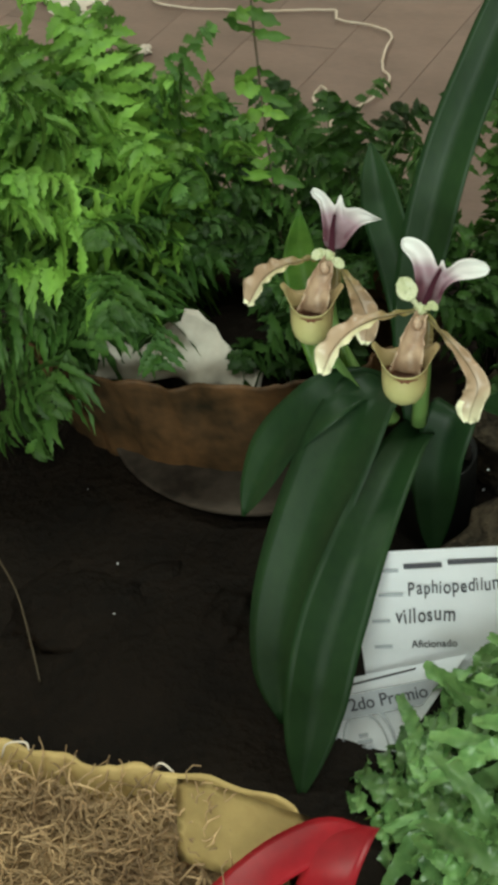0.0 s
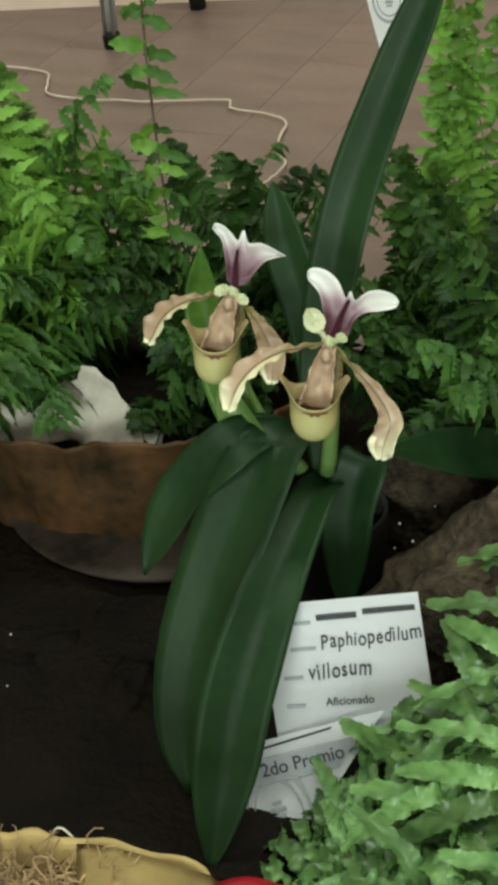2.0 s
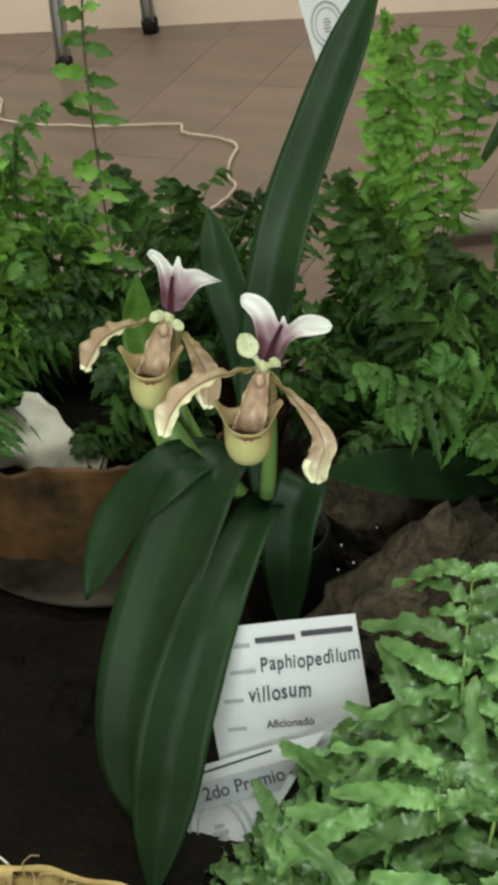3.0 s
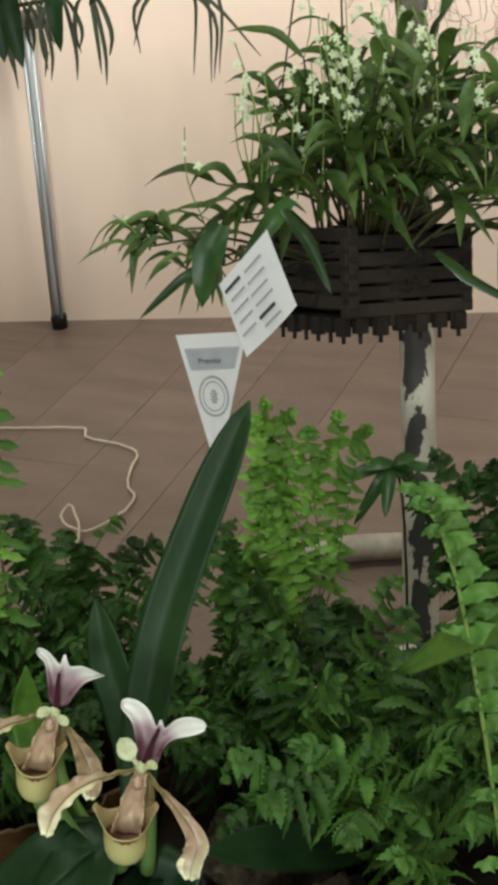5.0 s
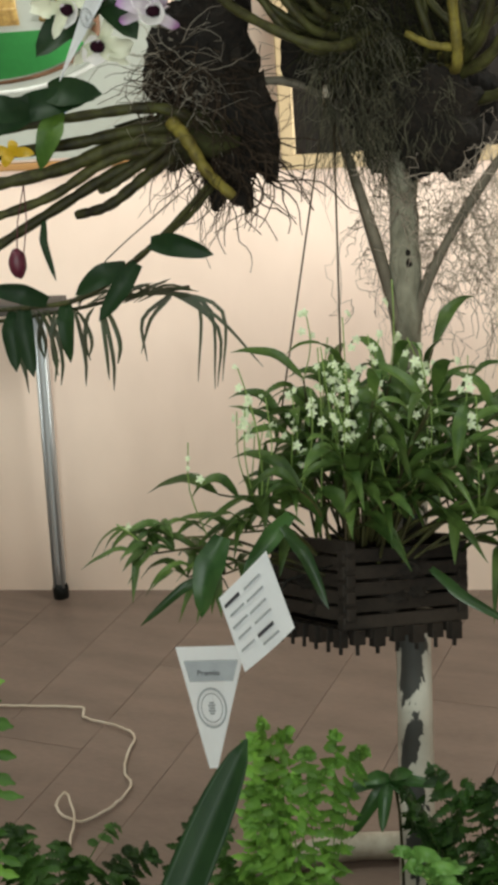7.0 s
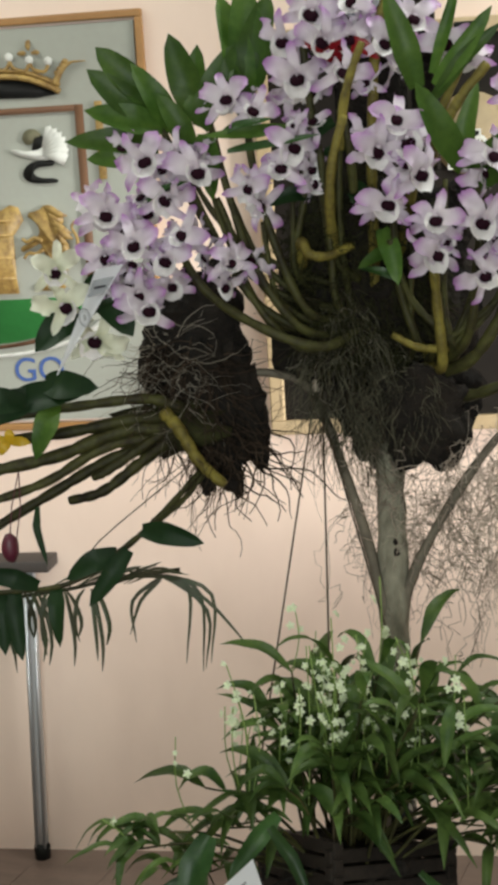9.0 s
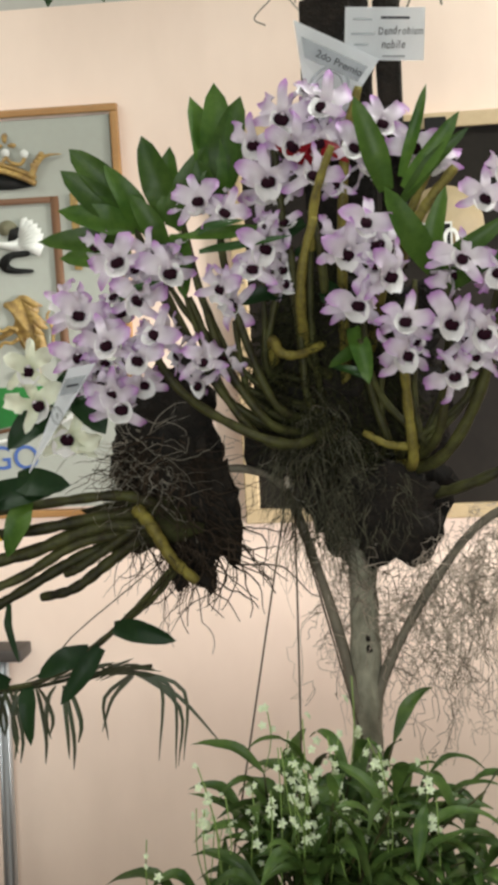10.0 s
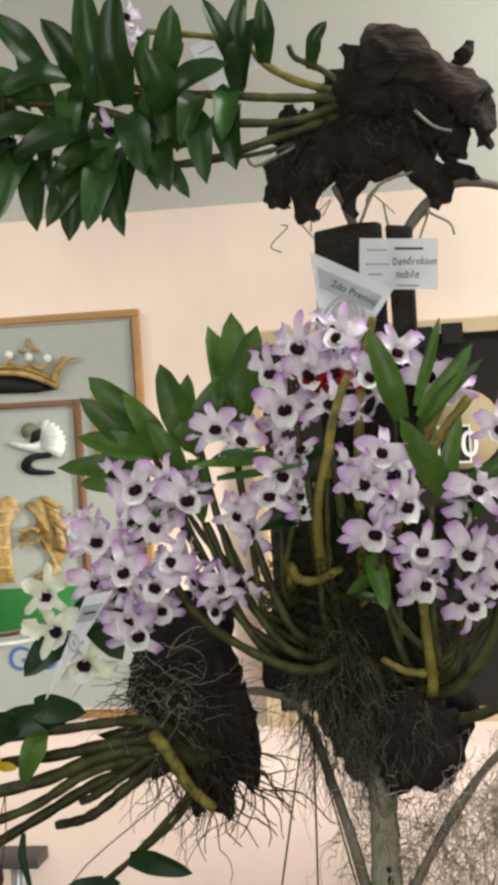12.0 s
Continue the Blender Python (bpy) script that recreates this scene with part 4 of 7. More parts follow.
# ---- orchid on a bark mount, hung from an arm ----
C = Vector((0.31, 2.02, 1.40))
left = thing("mounted_orchid", "bark-mounted orchid with green canes, bare roots and white flowers", "orchid", place=C)
bm = bmesh.new()
lump(bm, (0.005, 0.0, 0.0), (0.105, 0.045, 0.175), 0.35, 2.0, 9, 5)
for v in bm.verts:
    v.co.x += -0.12 * v.co.z * (1 if v.co.z > 0 else 0.5) + (0.03 if v.co.z < -0.02 else 0)
lump(bm, (0.035, 0.0, 0.13), (0.055, 0.03, 0.075), 0.5, 2.5, 12, 3)
lump(bm, (0.085, 0.0, -0.06), (0.055, 0.035, 0.09), 0.45, 2.5, 14, 3)
for v in bm.verts:
    if v.co.x > 0.03:
        v.co.x = 0.03 + (v.co.x - 0.03) * 0.70
    v.co += 0.007 * noise.noise_vector(v.co * 30) + 0.003 * noise.noise_vector(v.co * 80)
part("bark_mount", bm, BARK, left, "dark rough cork bark slab")
bm = bmesh.new()
tube(bm, [(0.075, 0.0, 0.02), (0.075, 0.005, 0.03), (0.08, 0.01, 0.018)], 0.004, 6)
part("hanger", bm, TWINE, left)
bm = bmesh.new()
tangle(bm, (-0.02, -0.045, -0.01), (0.085, 0.02, 0.11), 330, 0.14, 0.0014, 0.35, 0.6, random.Random(21), 3, 9, 0.3)
tangle(bm, (0.02, -0.02, -0.14), (0.06, 0.03, 0.05), 42, 0.13, 0.0013, 0.5, 0.7, random.Random(22), 3, 9, 0.4)
for k in range(30):
    rng = random.Random(k)
    p = Vector((rng.uniform(-0.02, 0.09), -0.02, rng.uniform(-0.15, -0.07)))
    way, line = Vector((rng.uniform(0.2, 1.0), rng.uniform(-0.3, 0.2), rng.uniform(-0.9, 0.1))).normalized(), [p.copy()]
    for j in range(9):
        way = (way + Vector((rng.gauss(0, 0.3), rng.gauss(0, 0.2), rng.gauss(-0.1, 0.3)))).normalized()
        p = p + way * rng.uniform(0.010, 0.027)
        line.append(p.copy())
    tube(bm, line, lambda t: 0.0023 * (1 - 0.6 * t), 4)
tagged(part("root_tangle", bm, ROOT, left), kind="stuff")
bm = bmesh.new()
tangle(bm, (-0.05, -0.05, 0.02), (0.055, 0.015, 0.10), 150, 0.12, 0.0009, 0.2, 0.6, random.Random(23), 3, 9, 0.4)
tagged(part("pale_root_tangle", bm, ROOT_PALE, left), kind="stuff")
bm = bmesh.new()
lump(bm, (-0.06, -0.045, -0.07), (0.10, 0.03, 0.045), 0.5, 2.6, 5, 3)
part("moss", bm, MOSS_GREEN, left)
for pts, r, mat in (
    ([(0.28, 1.95, 1.37), (0.22, 1.93, 1.39), (0.10, 1.90, 1.385), (-0.05, 1.87, 1.37)], 0.011, CANE),
    ([(0.27, 1.96, 1.35), (0.20, 1.93, 1.355), (0.08, 1.90, 1.34), (-0.08, 1.86, 1.33)], 0.013, CANE),
    ([(0.28, 1.96, 1.33), (0.18, 1.93, 1.335), (0.06, 1.89, 1.30), (-0.08, 1.85, 1.28)], 0.015, CANE),
    ([(0.27, 1.96, 1.32), (0.15, 1.92, 1.31), (0.04, 1.89, 1.255), (-0.09, 1.85, 1.22)], 0.011, CANE),
    ([(0.26, 1.96, 1.31), (0.16, 1.92, 1.29), (0.05, 1.89, 1.235), (-0.09, 1.86, 1.16)], 0.012, CANE),
    ([(0.25, 1.95, 1.31), (0.20, 1.92, 1.275), (0.14, 1.90, 1.235), (0.08, 1.90, 1.22)], 0.012, CANE),
    ([(0.25, 1.95, 1.33), (0.20, 1.92, 1.30), (0.15, 1.90, 1.27), (0.125, 1.90, 1.26)], 0.010, CANE),
    ([(0.25, 1.94, 1.365), (0.28, 1.92, 1.335), (0.31, 1.92, 1.28), (0.35, 1.93, 1.235)], 0.013, CANE_YELLOW),
    ([(0.30, 1.97, 1.25), (0.25, 1.93, 1.20), (0.18, 1.88, 1.14), (0.08, 1.85, 1.085), (-0.06, 1.83, 1.075)], 0.006, CANE),
    ([(0.31, 1.97, 1.25), (0.27, 1.93, 1.205), (0.21, 1.88, 1.165), (0.16, 1.86, 1.13)], 0.006, CANE),
):
    cane(left, C, pts, r, mat)
for tip, root, w, mat in (
    ((0.325, 1.84, 1.155), (0.215, 1.86, 1.175), 0.034, LEAF_DARK), ((0.08, 1.84, 1.095), (0.17, 1.86, 1.135), 0.035, LEAF_DARK), ((0.12, 1.83, 1.05), (0.19, 1.86, 1.14), 0.03, LEAF_DARK),
    ((-0.07, 1.82, 1.115), (0.03, 1.84, 1.085), 0.03, LEAF_DARK), ((0.0, 1.81, 0.96), (-0.01, 1.84, 1.08), 0.03, LEAF_DARK), ((0.065, 1.82, 0.98), (0.06, 1.85, 1.08), 0.028, LEAF_DARK), ((-0.03, 1.81, 0.97), (-0.03, 1.84, 1.07), 0.03, LEAF_DARK),
    ((0.14, 1.86, 1.42), (0.0, 1.88, 1.40), 0.05, LEAF_DARK), ((0.16, 1.85, 1.425), (0.06, 1.88, 1.43), 0.045, LEAF_DARK), ((-0.08, 1.83, 1.36), (0.05, 1.88, 1.41), 0.05, LEAF_DARK), ((0.05, 1.82, 1.31), (0.08, 1.86, 1.40), 0.04, LEAF_MID), ((-0.06, 1.83, 1.42), (0.03, 1.86, 1.40), 0.04, LEAF_DARK),
    ((0.06, 1.84, 1.49), (0.13, 1.90, 1.55), 0.05, LEAF_DARK), ((0.22, 1.88, 1.505), (0.17, 1.91, 1.58), 0.05, LEAF_DARK), ((0.19, 1.88, 1.62), (0.14, 1.91, 1.55), 0.045, LEAF_DARK), ((0.05, 1.84, 1.12), (0.035, 1.86, 1.22), 0.012, LEAF_DARK),
):
    leaf_part(left, C, tip, root, w, TO, mat)
flowers(left, C, [(0.105, 1.88, 1.56), (0.155, 1.89, 1.50), (0.09, 1.90, 1.62)], 6, 4, 1.05, CREAM, 10)
bm = bmesh.new()
lump(bm, Vector((-0.015, 1.843, 1.153)) - C, (0.015, 0.015, 0.026), 0.08, 2, 3, 3)
for k in range(2):
    tube(bm, [Vector((-0.015 + 0.012 * k, 1.843, 1.165)) - C, Vector((-0.012 + 0.016 * k, 1.86, 1.22)) - C, Vector((0.0, 1.88, 1.28)) - C], 0.0012, 4)
part("bud", bm, shade("wine_bud", (0.10, 0.012, 0.03), 0.45, spread=0), left, "dark wine-red hanging bud")
bm = bmesh.new()
for k in range(4):
    a = k * 1.4
    blade(bm, [Vector((0.0, 1.85, 1.335)) - C, Vector((0.0 + 0.02 * math.cos(a), 1.84, 1.34 + 0.012 * math.sin(a))) - C, Vector((0.036 * math.cos(a), 1.845, 1.335 + 0.022 * math.sin(a))) - C], 0.018, (0, -1, 0), 5, 2, 0.3)
part("yellow_flower", bm, shade("yellow_petal", (0.65, 0.42, 0.02), 0.5, through_light=0.2), left, "small yellow flower")

# thin grassy leaves that hang below the mount
grass = thing("grassy_orchid", "drooping thin-leaved orchid hanging below the bark mount", "orchid", place=(0.1, 1.97, 1.06))
G = Vector((0.1, 1.97, 1.06))
bm = bmesh.new()
tube(bm, [Vector((-0.10, 1.93, 1.03)) - G, Vector((0.05, 1.95, 1.045)) - G, Vector((0.14, 1.97, 1.06)) - G, Vector((0.25, 1.98, 1.07)) - G], 0.004, 6, 12)
tube(bm, [Vector((0.05, 1.95, 1.045)) - G, Vector((0.10, 1.96, 1.12)) - G, Vector((0.20, 1.97, 1.20)) - G, Vector((0.28, 1.98, 1.26)) - G], 0.0015, 4, 8)
part("stem", bm, CANE, grass)
GRASS = shade("thin_grass_leaf", (0.035, 0.06, 0.02), 0.5, (0.06, 0.055, 0.03), 14, 80, 0.05, through_light=0.1, spread=0.15)
rng = random.Random(5)
for k in range(16):
    x = rng.uniform(-0.06, 0.10)
    dx = rng.uniform(-0.03, 0.04)
    bm = bmesh.new()
    ln = rng.uniform(0.07, 0.15)
    blade(bm, [Vector((x, 1.95, 1.045)) - G, Vector((x + dx * 0.6, 1.93, 1.03)) - G, Vector((x + dx, 1.925, 1.04 - ln * 0.6)) - G, Vector((x + dx * 0.7, 1.93, 1.04 - ln)) - G], 0.008, (0, -1, 0), 8, 2, 0.3)
    part("leaf", bm, GRASS, grass)
for k in range(14):
    x = rng.uniform(0.02, 0.16)
    bm = bmesh.new()
    blade(bm, [Vector((x, 1.96, 1.05)) - G, Vector((x + 0.06, 1.95, 1.07 + rng.uniform(-0.005, 0.012))) - G, Vector((x + rng.uniform(0.09, 0.15), 1.95, 1.075 + rng.uniform(-0.015, 0.02))) - G], 0.006, (0, -0.6, 0.6), 6, 2, 0.3)
    part("leaf", bm, GRASS, grass)
for mid, tip in (((0.27, 1.04), (0.255, 0.90)), ((0.29, 1.03), (0.285, 0.885)), ((0.30, 1.0), (0.29, 0.89)), ((0.30, 1.02), (0.375, 0.925)), ((0.165, 1.02), (0.165, 0.94)), ((0.18, 1.02), (0.155, 0.955)), ((0.31, 1.03), (0.30, 0.90))):
    bm = bmesh.new()
    blade(bm, [Vector((0.16, 1.97, 1.06)) - G, Vector((0.22, 1.96, 1.065)) - G, Vector((mid[0], 1.955, mid[1])) - G, Vector((tip[0], 1.96, tip[1])) - G], 0.0075, (0.3, -1, 0.2), 12, 2, 0.3)
    part("leaf", bm, GRASS, grass)

# ---- driftwood with a leafy orchid on top of the stand ----
D = Vector((0.70, 2.12, 2.30))
top = thing("driftwood_orchid", "leafy green orchid growing sideways from a black driftwood stump", "orchid", place=D)
LOG = shade("grey_brown_log", (0.007, 0.0055, 0.0045), 0.85, (0.046, 0.034, 0.026), 9, 60, 1.0, stretch=(0.5, 1, 1.6), spread=0, spec=0.15, warp=0.6)
bm = bmesh.new()
line = spline([(-0.035, -0.025, 0.215), (0.01, -0.03, 0.205), (0.058, -0.03, 0.178), (0.11, -0.035, 0.145), (0.158, -0.04, 0.112)], 40)
tube(bm, [line[0]] + line + [line[-1]], lambda t: 0.004 if t in (0, 1) else 0.050 + 0.010 * math.sin(7 * t) - 0.006 * t, 40)
for v in bm.verts:
    ridge = noise.noise((v.co.x * 5 + v.co.z * 3, v.co.y * 40, (v.co.z + 0.6 * v.co.x) * 40))
    v.co += Vector((0, -0.6, 0.6)) * 0.012 * ridge + noise.noise_vector(v.co * 14) * 0.020 + noise.noise_vector(v.co * 45) * 0.008
part("log", bm, LOG, top, "grey-brown weathered log end")
for pts, r0, r1 in (
    (((-0.10, 0.01, 0.15), (-0.03, 0.0, 0.145), (0.04, 0.0, 0.12), (0.10, 0.0, 0.085)), 0.056, 0.052), (((-0.15, 0.0, 0.075), (-0.067, 0.0, 0.06), (0.01, 0.0, 0.055), (0.05, 0.0, 0.06)), 0.055, 0.044),
    (((-0.06, 0.0, 0.13), (-0.045, -0.01, 0.17), (-0.03, -0.01, 0.215)), 0.055, 0.040), (((0.145, -0.02, 0.115), (0.158, -0.025, 0.085), (0.166, -0.02, 0.045)), 0.034, 0.014), (((0.085, 0.0, 0.085), (0.105, -0.01, 0.06), (0.118, -0.01, 0.03)), 0.040, 0.020),
    (((0.025, -0.01, 0.050), (0.055, -0.015, 0.012), (0.074, -0.02, -0.018), (0.080, -0.02, -0.060)), 0.036, 0.012), (((0.117, -0.01, 0.170), (0.130, -0.01, 0.195), (0.141, -0.01, 0.212)), 0.022, 0.004), (((0.075, -0.02, 0.0), (0.105, -0.02, -0.004), (0.138, -0.02, -0.012)), 0.022, 0.010),
    (((-0.085, -0.01, 0.08), (-0.120, -0.02, 0.03), (-0.140, -0.02, -0.020), (-0.149, -0.02, -0.068)), 0.044, 0.022), (((-0.14, -0.02, 0.08), (-0.172, -0.025, 0.035), (-0.192, -0.02, 0.0), (-0.202, -0.02, -0.030)), 0.036, 0.026), (((-0.05, -0.01, 0.04), (-0.066, -0.02, 0.0), (-0.074, -0.02, -0.060)), 0.036, 0.014), (((-0.13, -0.02, 0.09), (-0.16, -0.03, 0.10), (-0.185, -0.02, 0.085)), 0.030, 0.024),
):
    bm = bmesh.new()
    line = spline(pts, 22)
    tube(bm, [line[0]] + line + [line[-1]], lambda t, r0=r0, r1=r1: 0.003 if t in (0, 1) else (r0 + (r1 - r0) * t) * (1 + 0.18 * math.sin(11 * t + 60 * r0)), 26)
    for v in bm.verts:
        v.co += noise.noise_vector(v.co * 13) * 0.018 + noise.noise_vector(v.co * 34) * 0.017 + noise.noise_vector(v.co * 85) * 0.007
    part("driftwood_limb", bm, BARK, top, "black knotty driftwood")
bm = bmesh.new()
tangle(bm, (-0.10, -0.055, 0.06), (0.10, 0.02, 0.09), 90, 0.05, 0.0009, 0.5, 0.7, random.Random(71), 3, 7)
tangle(bm, (0.02, -0.055, 0.12), (0.09, 0.02, 0.06), 50, 0.04, 0.0009, 0.4, 0.7, random.Random(72), 3, 7)
tagged(part("dark_fibre", bm, ROOT, top), kind="stuff")
bm = bmesh.new()
rng = random.Random(31)
for k in range(8):
    x = rng.uniform(-0.2, 0.12)
    p = Vector((x, -0.02, rng.uniform(-0.08, 0.0)))
    line = [p.copy()]
    for j in range(9):
        p = p + Vector((rng.gauss(0.002, 0.012), rng.gauss(0, 0.006), rng.gauss(-0.008, 0.012)))
        line.append(p.copy())
    tube(bm, line[::3], rng.uniform(0.0012, 0.0024), 4, 14)
for pts in (((-0.06, -0.04, -0.09), (-0.02, -0.05, -0.02), (0.04, -0.04, 0.0)), ((-0.16, -0.05, 0.06), (-0.2, -0.06, 0.04), (-0.235, -0.06, 0.03), (-0.25, -0.06, 0.06)), ((0.05, -0.07, 0.10), (0.08, -0.075, 0.07), (0.11, -0.07, 0.06))):
    tube(bm, pts, 0.003, 5, 8)
tagged(part("aerial_root_tangle", bm, ROOT_PALE, top), kind="stuff")
for pts, r, mat in (
    ([(0.62, 2.09, 2.43), (0.54, 2.05, 2.40), (0.44, 2.02, 2.40), (0.33, 2.0, 2.40), (0.20, 1.98, 2.44), (0.06, 1.96, 2.46)], 0.009, CANE),
    ([(0.62, 2.09, 2.41), (0.50, 2.04, 2.37), (0.38, 2.02, 2.34), (0.25, 2.0, 2.34), (0.13, 1.98, 2.36)], 0.009, CANE),
    ([(0.63, 2.09, 2.44), (0.52, 2.04, 2.44), (0.42, 2.02, 2.45), (0.28, 2.0, 2.47), (0.15, 1.98, 2.52)], 0.009, CANE),
    ([(0.62, 2.09, 2.45), (0.55, 2.06, 2.47), (0.50, 2.05, 2.50), (0.47, 2.04, 2.53), (0.42, 2.03, 2.55), (0.30, 2.02, 2.57)], 0.008, CANE_YELLOW),
    ([(0.63, 2.09, 2.46), (0.59, 2.07, 2.49), (0.55, 2.06, 2.51), (0.54, 2.05, 2.53)], 0.007, CANE),
    ([(0.60, 2.09, 2.38), (0.50, 2.06, 2.355), (0.43, 2.05, 2.345), (0.30, 2.03, 2.335)], 0.005, STEM),
):
    cane(top, D, pts, r, mat)
for tip, root, w in (
    ((0.04, 1.92, 2.25), (0.09, 1.98, 2.38), 0.05), ((0.11, 1.92, 2.23), (0.10, 1.98, 2.36), 0.045), ((0.165, 1.92, 2.21), (0.165, 1.98, 2.35), 0.05), ((0.13, 1.91, 2.235), (0.19, 1.98, 2.36), 0.05),
    ((0.26, 1.92, 2.21), (0.22, 1.98, 2.34), 0.04), ((0.20, 1.91, 2.225), (0.23, 1.98, 2.35), 0.05), ((0.37, 1.95, 2.27), (0.305, 2.0, 2.34), 0.032), ((0.27, 1.92, 2.62), (0.26, 1.98, 2.44), 0.055), ((0.215, 1.92, 2.64), (0.225, 1.98, 2.45), 0.05),
    ((0.14, 1.92, 2.585), (0.20, 1.98, 2.46), 0.045), ((0.48, 1.97, 2.61), (0.455, 2.02, 2.46), 0.038), ((0.41, 1.95, 2.60), (0.45, 2.01, 2.49), 0.03), ((0.505, 1.98, 2.60), (0.50, 2.03, 2.50), 0.032), ((0.45, 1.93, 2.485), (0.325, 1.98, 2.43), 0.055),
    ((0.315, 1.92, 2.52), (0.335, 1.98, 2.41), 0.05), ((0.06, 1.91, 2.46), (0.17, 1.98, 2.49), 0.042), ((0.0, 1.91, 2.37), (0.13, 1.97, 2.41), 0.05), ((0.36, 1.95, 2.36), (0.385, 2.0, 2.45), 0.04), ((0.61, 2.03, 2.56), (0.575, 2.07, 2.49), 0.024),
    ((0.08, 1.91, 2.36), (0.20, 1.97, 2.40), 0.05), ((0.30, 1.93, 2.31), (0.26, 1.98, 2.42), 0.05), ((0.40, 1.95, 2.29), (0.37, 2.0, 2.42), 0.045), ((0.43, 1.95, 2.36), (0.44, 2.02, 2.46), 0.04), ((0.13, 1.92, 2.30), (0.22, 1.98, 2.38), 0.05), ((0.34, 1.93, 2.28), (0.31, 1.99, 2.38), 0.04),
    ((-0.02, 1.90, 2.30), (0.06, 1.97, 2.40), 0.05), ((0.0, 1.9, 2.5), (0.1, 1.97, 2.45), 0.045), ((0.05, 1.91, 2.60), (0.13, 1.97, 2.50), 0.045), ((0.36, 1.94, 2.59), (0.33, 2.0, 2.47), 0.045),
):
    leaf_part(top, D, tip, root, w, (0.1, -0.85, 0.4), LEAF_TOP, 0.022, 0.4)
rng = random.Random(19)
for k in range(30):
    x = rng.uniform(0.0, 0.46)
    root = Vector((x, 1.99 + 0.08 * x, 2.35 + rng.uniform(0, 0.13)))
    a = rng.uniform(-0.5, 0.5)
    s_ = rng.choice((-1, -1, 1))
    tip = root + Vector((math.sin(a) * 0.12, -0.05 + rng.uniform(-0.02, 0.05), s_ * math.cos(a) * rng.uniform(0.09, 0.14)))
    leaf_part(top, D, tip, root, rng.uniform(0.034, 0.048), (rng.gauss(0, 0.3), -0.85, 0.3), LEAF_TOP, 0.024, 0.4)
flowers(top, D, [(0.26, 2.02, 2.60), (0.28, 2.03, 2.56), (0.20, 2.03, 2.66), (0.05, 2.0, 2.43), (0.12, 2.0, 2.42), (0.235, 1.97, 2.40)], 20, 20, 0.7, None, 40)

# ---- hanging basket orchid ----
E = Vector((0.567, 1.675, 0.566))
basket = thing("hanging_basket", "black slatted wooden basket hung on wires with leafy white orchid", "hanging basket", place=E)
SLAT = shade("black_wet_wood", (0.008, 0.0066, 0.006), 0.6, (0.026, 0.021, 0.017), 12, 110, 0.6, spread=0.35, spec=0.15)
YAW = 38
half = 0.108
turn = Euler((radians(-19), 0, 0)).to_matrix().to_4x4() @ Euler((0, 0, radians(YAW))).to_matrix().to_4x4()
for side in range(4):
    spin = turn @ Euler((0, 0, radians(90 * side))).to_matrix().to_4x4()
    for k in range(5):
        z = 0.004 + 0.026 * k + (0.013 if side % 2 else 0)
        bm = bmesh.new()
        box(bm, (-half - 0.012, -half - 0.008, z), (half + 0.012, -half + 0.010, z + 0.0215), 0.003, spin)
        part("slat", bm, SLAT, basket, smooth=False)
for k in range(7):
    bm = bmesh.new()
    x = -half + 0.02 + k * (2 * half - 0.04) / 6
    box(bm, (x - 0.010, -half - 0.006, -0.012), (x + 0.010, half + 0.006, 0.006), 0.002, turn)
    part("floor_slat", bm, SLAT, basket, smooth=False)
for side in (0, 1):
    spin = turn @ Euler((0, 0, radians(90 * side - 90 * (side == 1) * 2))).to_matrix().to_4x4()
    for k in range(6):
        x = -half + 0.015 + k * (2 * half - 0.03) / 5
        bm = bmesh.new()
        box(bm, (x - 0.011, -half - 0.012, -0.020 - 0.005 * (k % 2)), (x + 0.011, -half + 0.004, 0.004), 0.002, spin)
        tube(bm, [spin @ Vector((x, -half - 0.004, -0.010)), spin @ Vector((x, -half - 0.004, -0.036))], 0.0035, 6)
        part("peg", bm, SLAT, basket, smooth=False)
bm = bmesh.new()
lump(bm, (0, 0, 0.08), (0.105, 0.10, 0.07), 0.25, 3, 8, 4)
part("fibre_fill", bm, BARK, basket)
hook = Vector((0.510, 1.985, 1.395)) - E
for a in (turn @ Vector((-half, -half, 0.135)), turn @ Vector((half, -half, 0.135)), turn @ Vector((-half, half, 0.135))):
    bm = bmesh.new()
    tube(bm, [a + Vector((-0.024 if a.x < -0.1 else 0, 0, 0)), hook + Vector((0.012 if a.y < -0.05 else 0, 0, -0.008))], 0.0017, 5)
    part("hanging_wire", bm, STEM, basket)
rng = random.Random(17)
WHITE_FLOWER = shade("small_white_petal", (0.72, 0.78, 0.62), 0.5, (0.62, 0.70, 0.45), 30, 90, 0.05, through_light=0.3, spread=0.08)
LIGHT_STEM = shade("light_green_stem", (0.20, 0.30, 0.07), 0.5, spread=0.1)


def lance(t):
    return max(0.05, (t / 0.3) ** 0.6 if t < 0.3 else 1 - ((t - 0.3) / 0.7) ** 1.7)


SMALL = []
for k in range(3):
    bm = bmesh.new()
    for j in range(5):
        a = j * 1.257 + 0.2 * k
        d = Vector((math.cos(a), -0.25 - 0.15 * k, math.sin(a)))
        blade(bm, [(0, 0, 0), d * 0.006, d * 0.0115 + Vector((0, 0.003 * (j % 2), 0))], 0.0075, (0, -1, 0.3), 4, 2, 0.3)
    ob = part("flower", bm, WHITE_FLOWER)
    scene.collection.objects.unlink(ob)
    SMALL.append(ob)


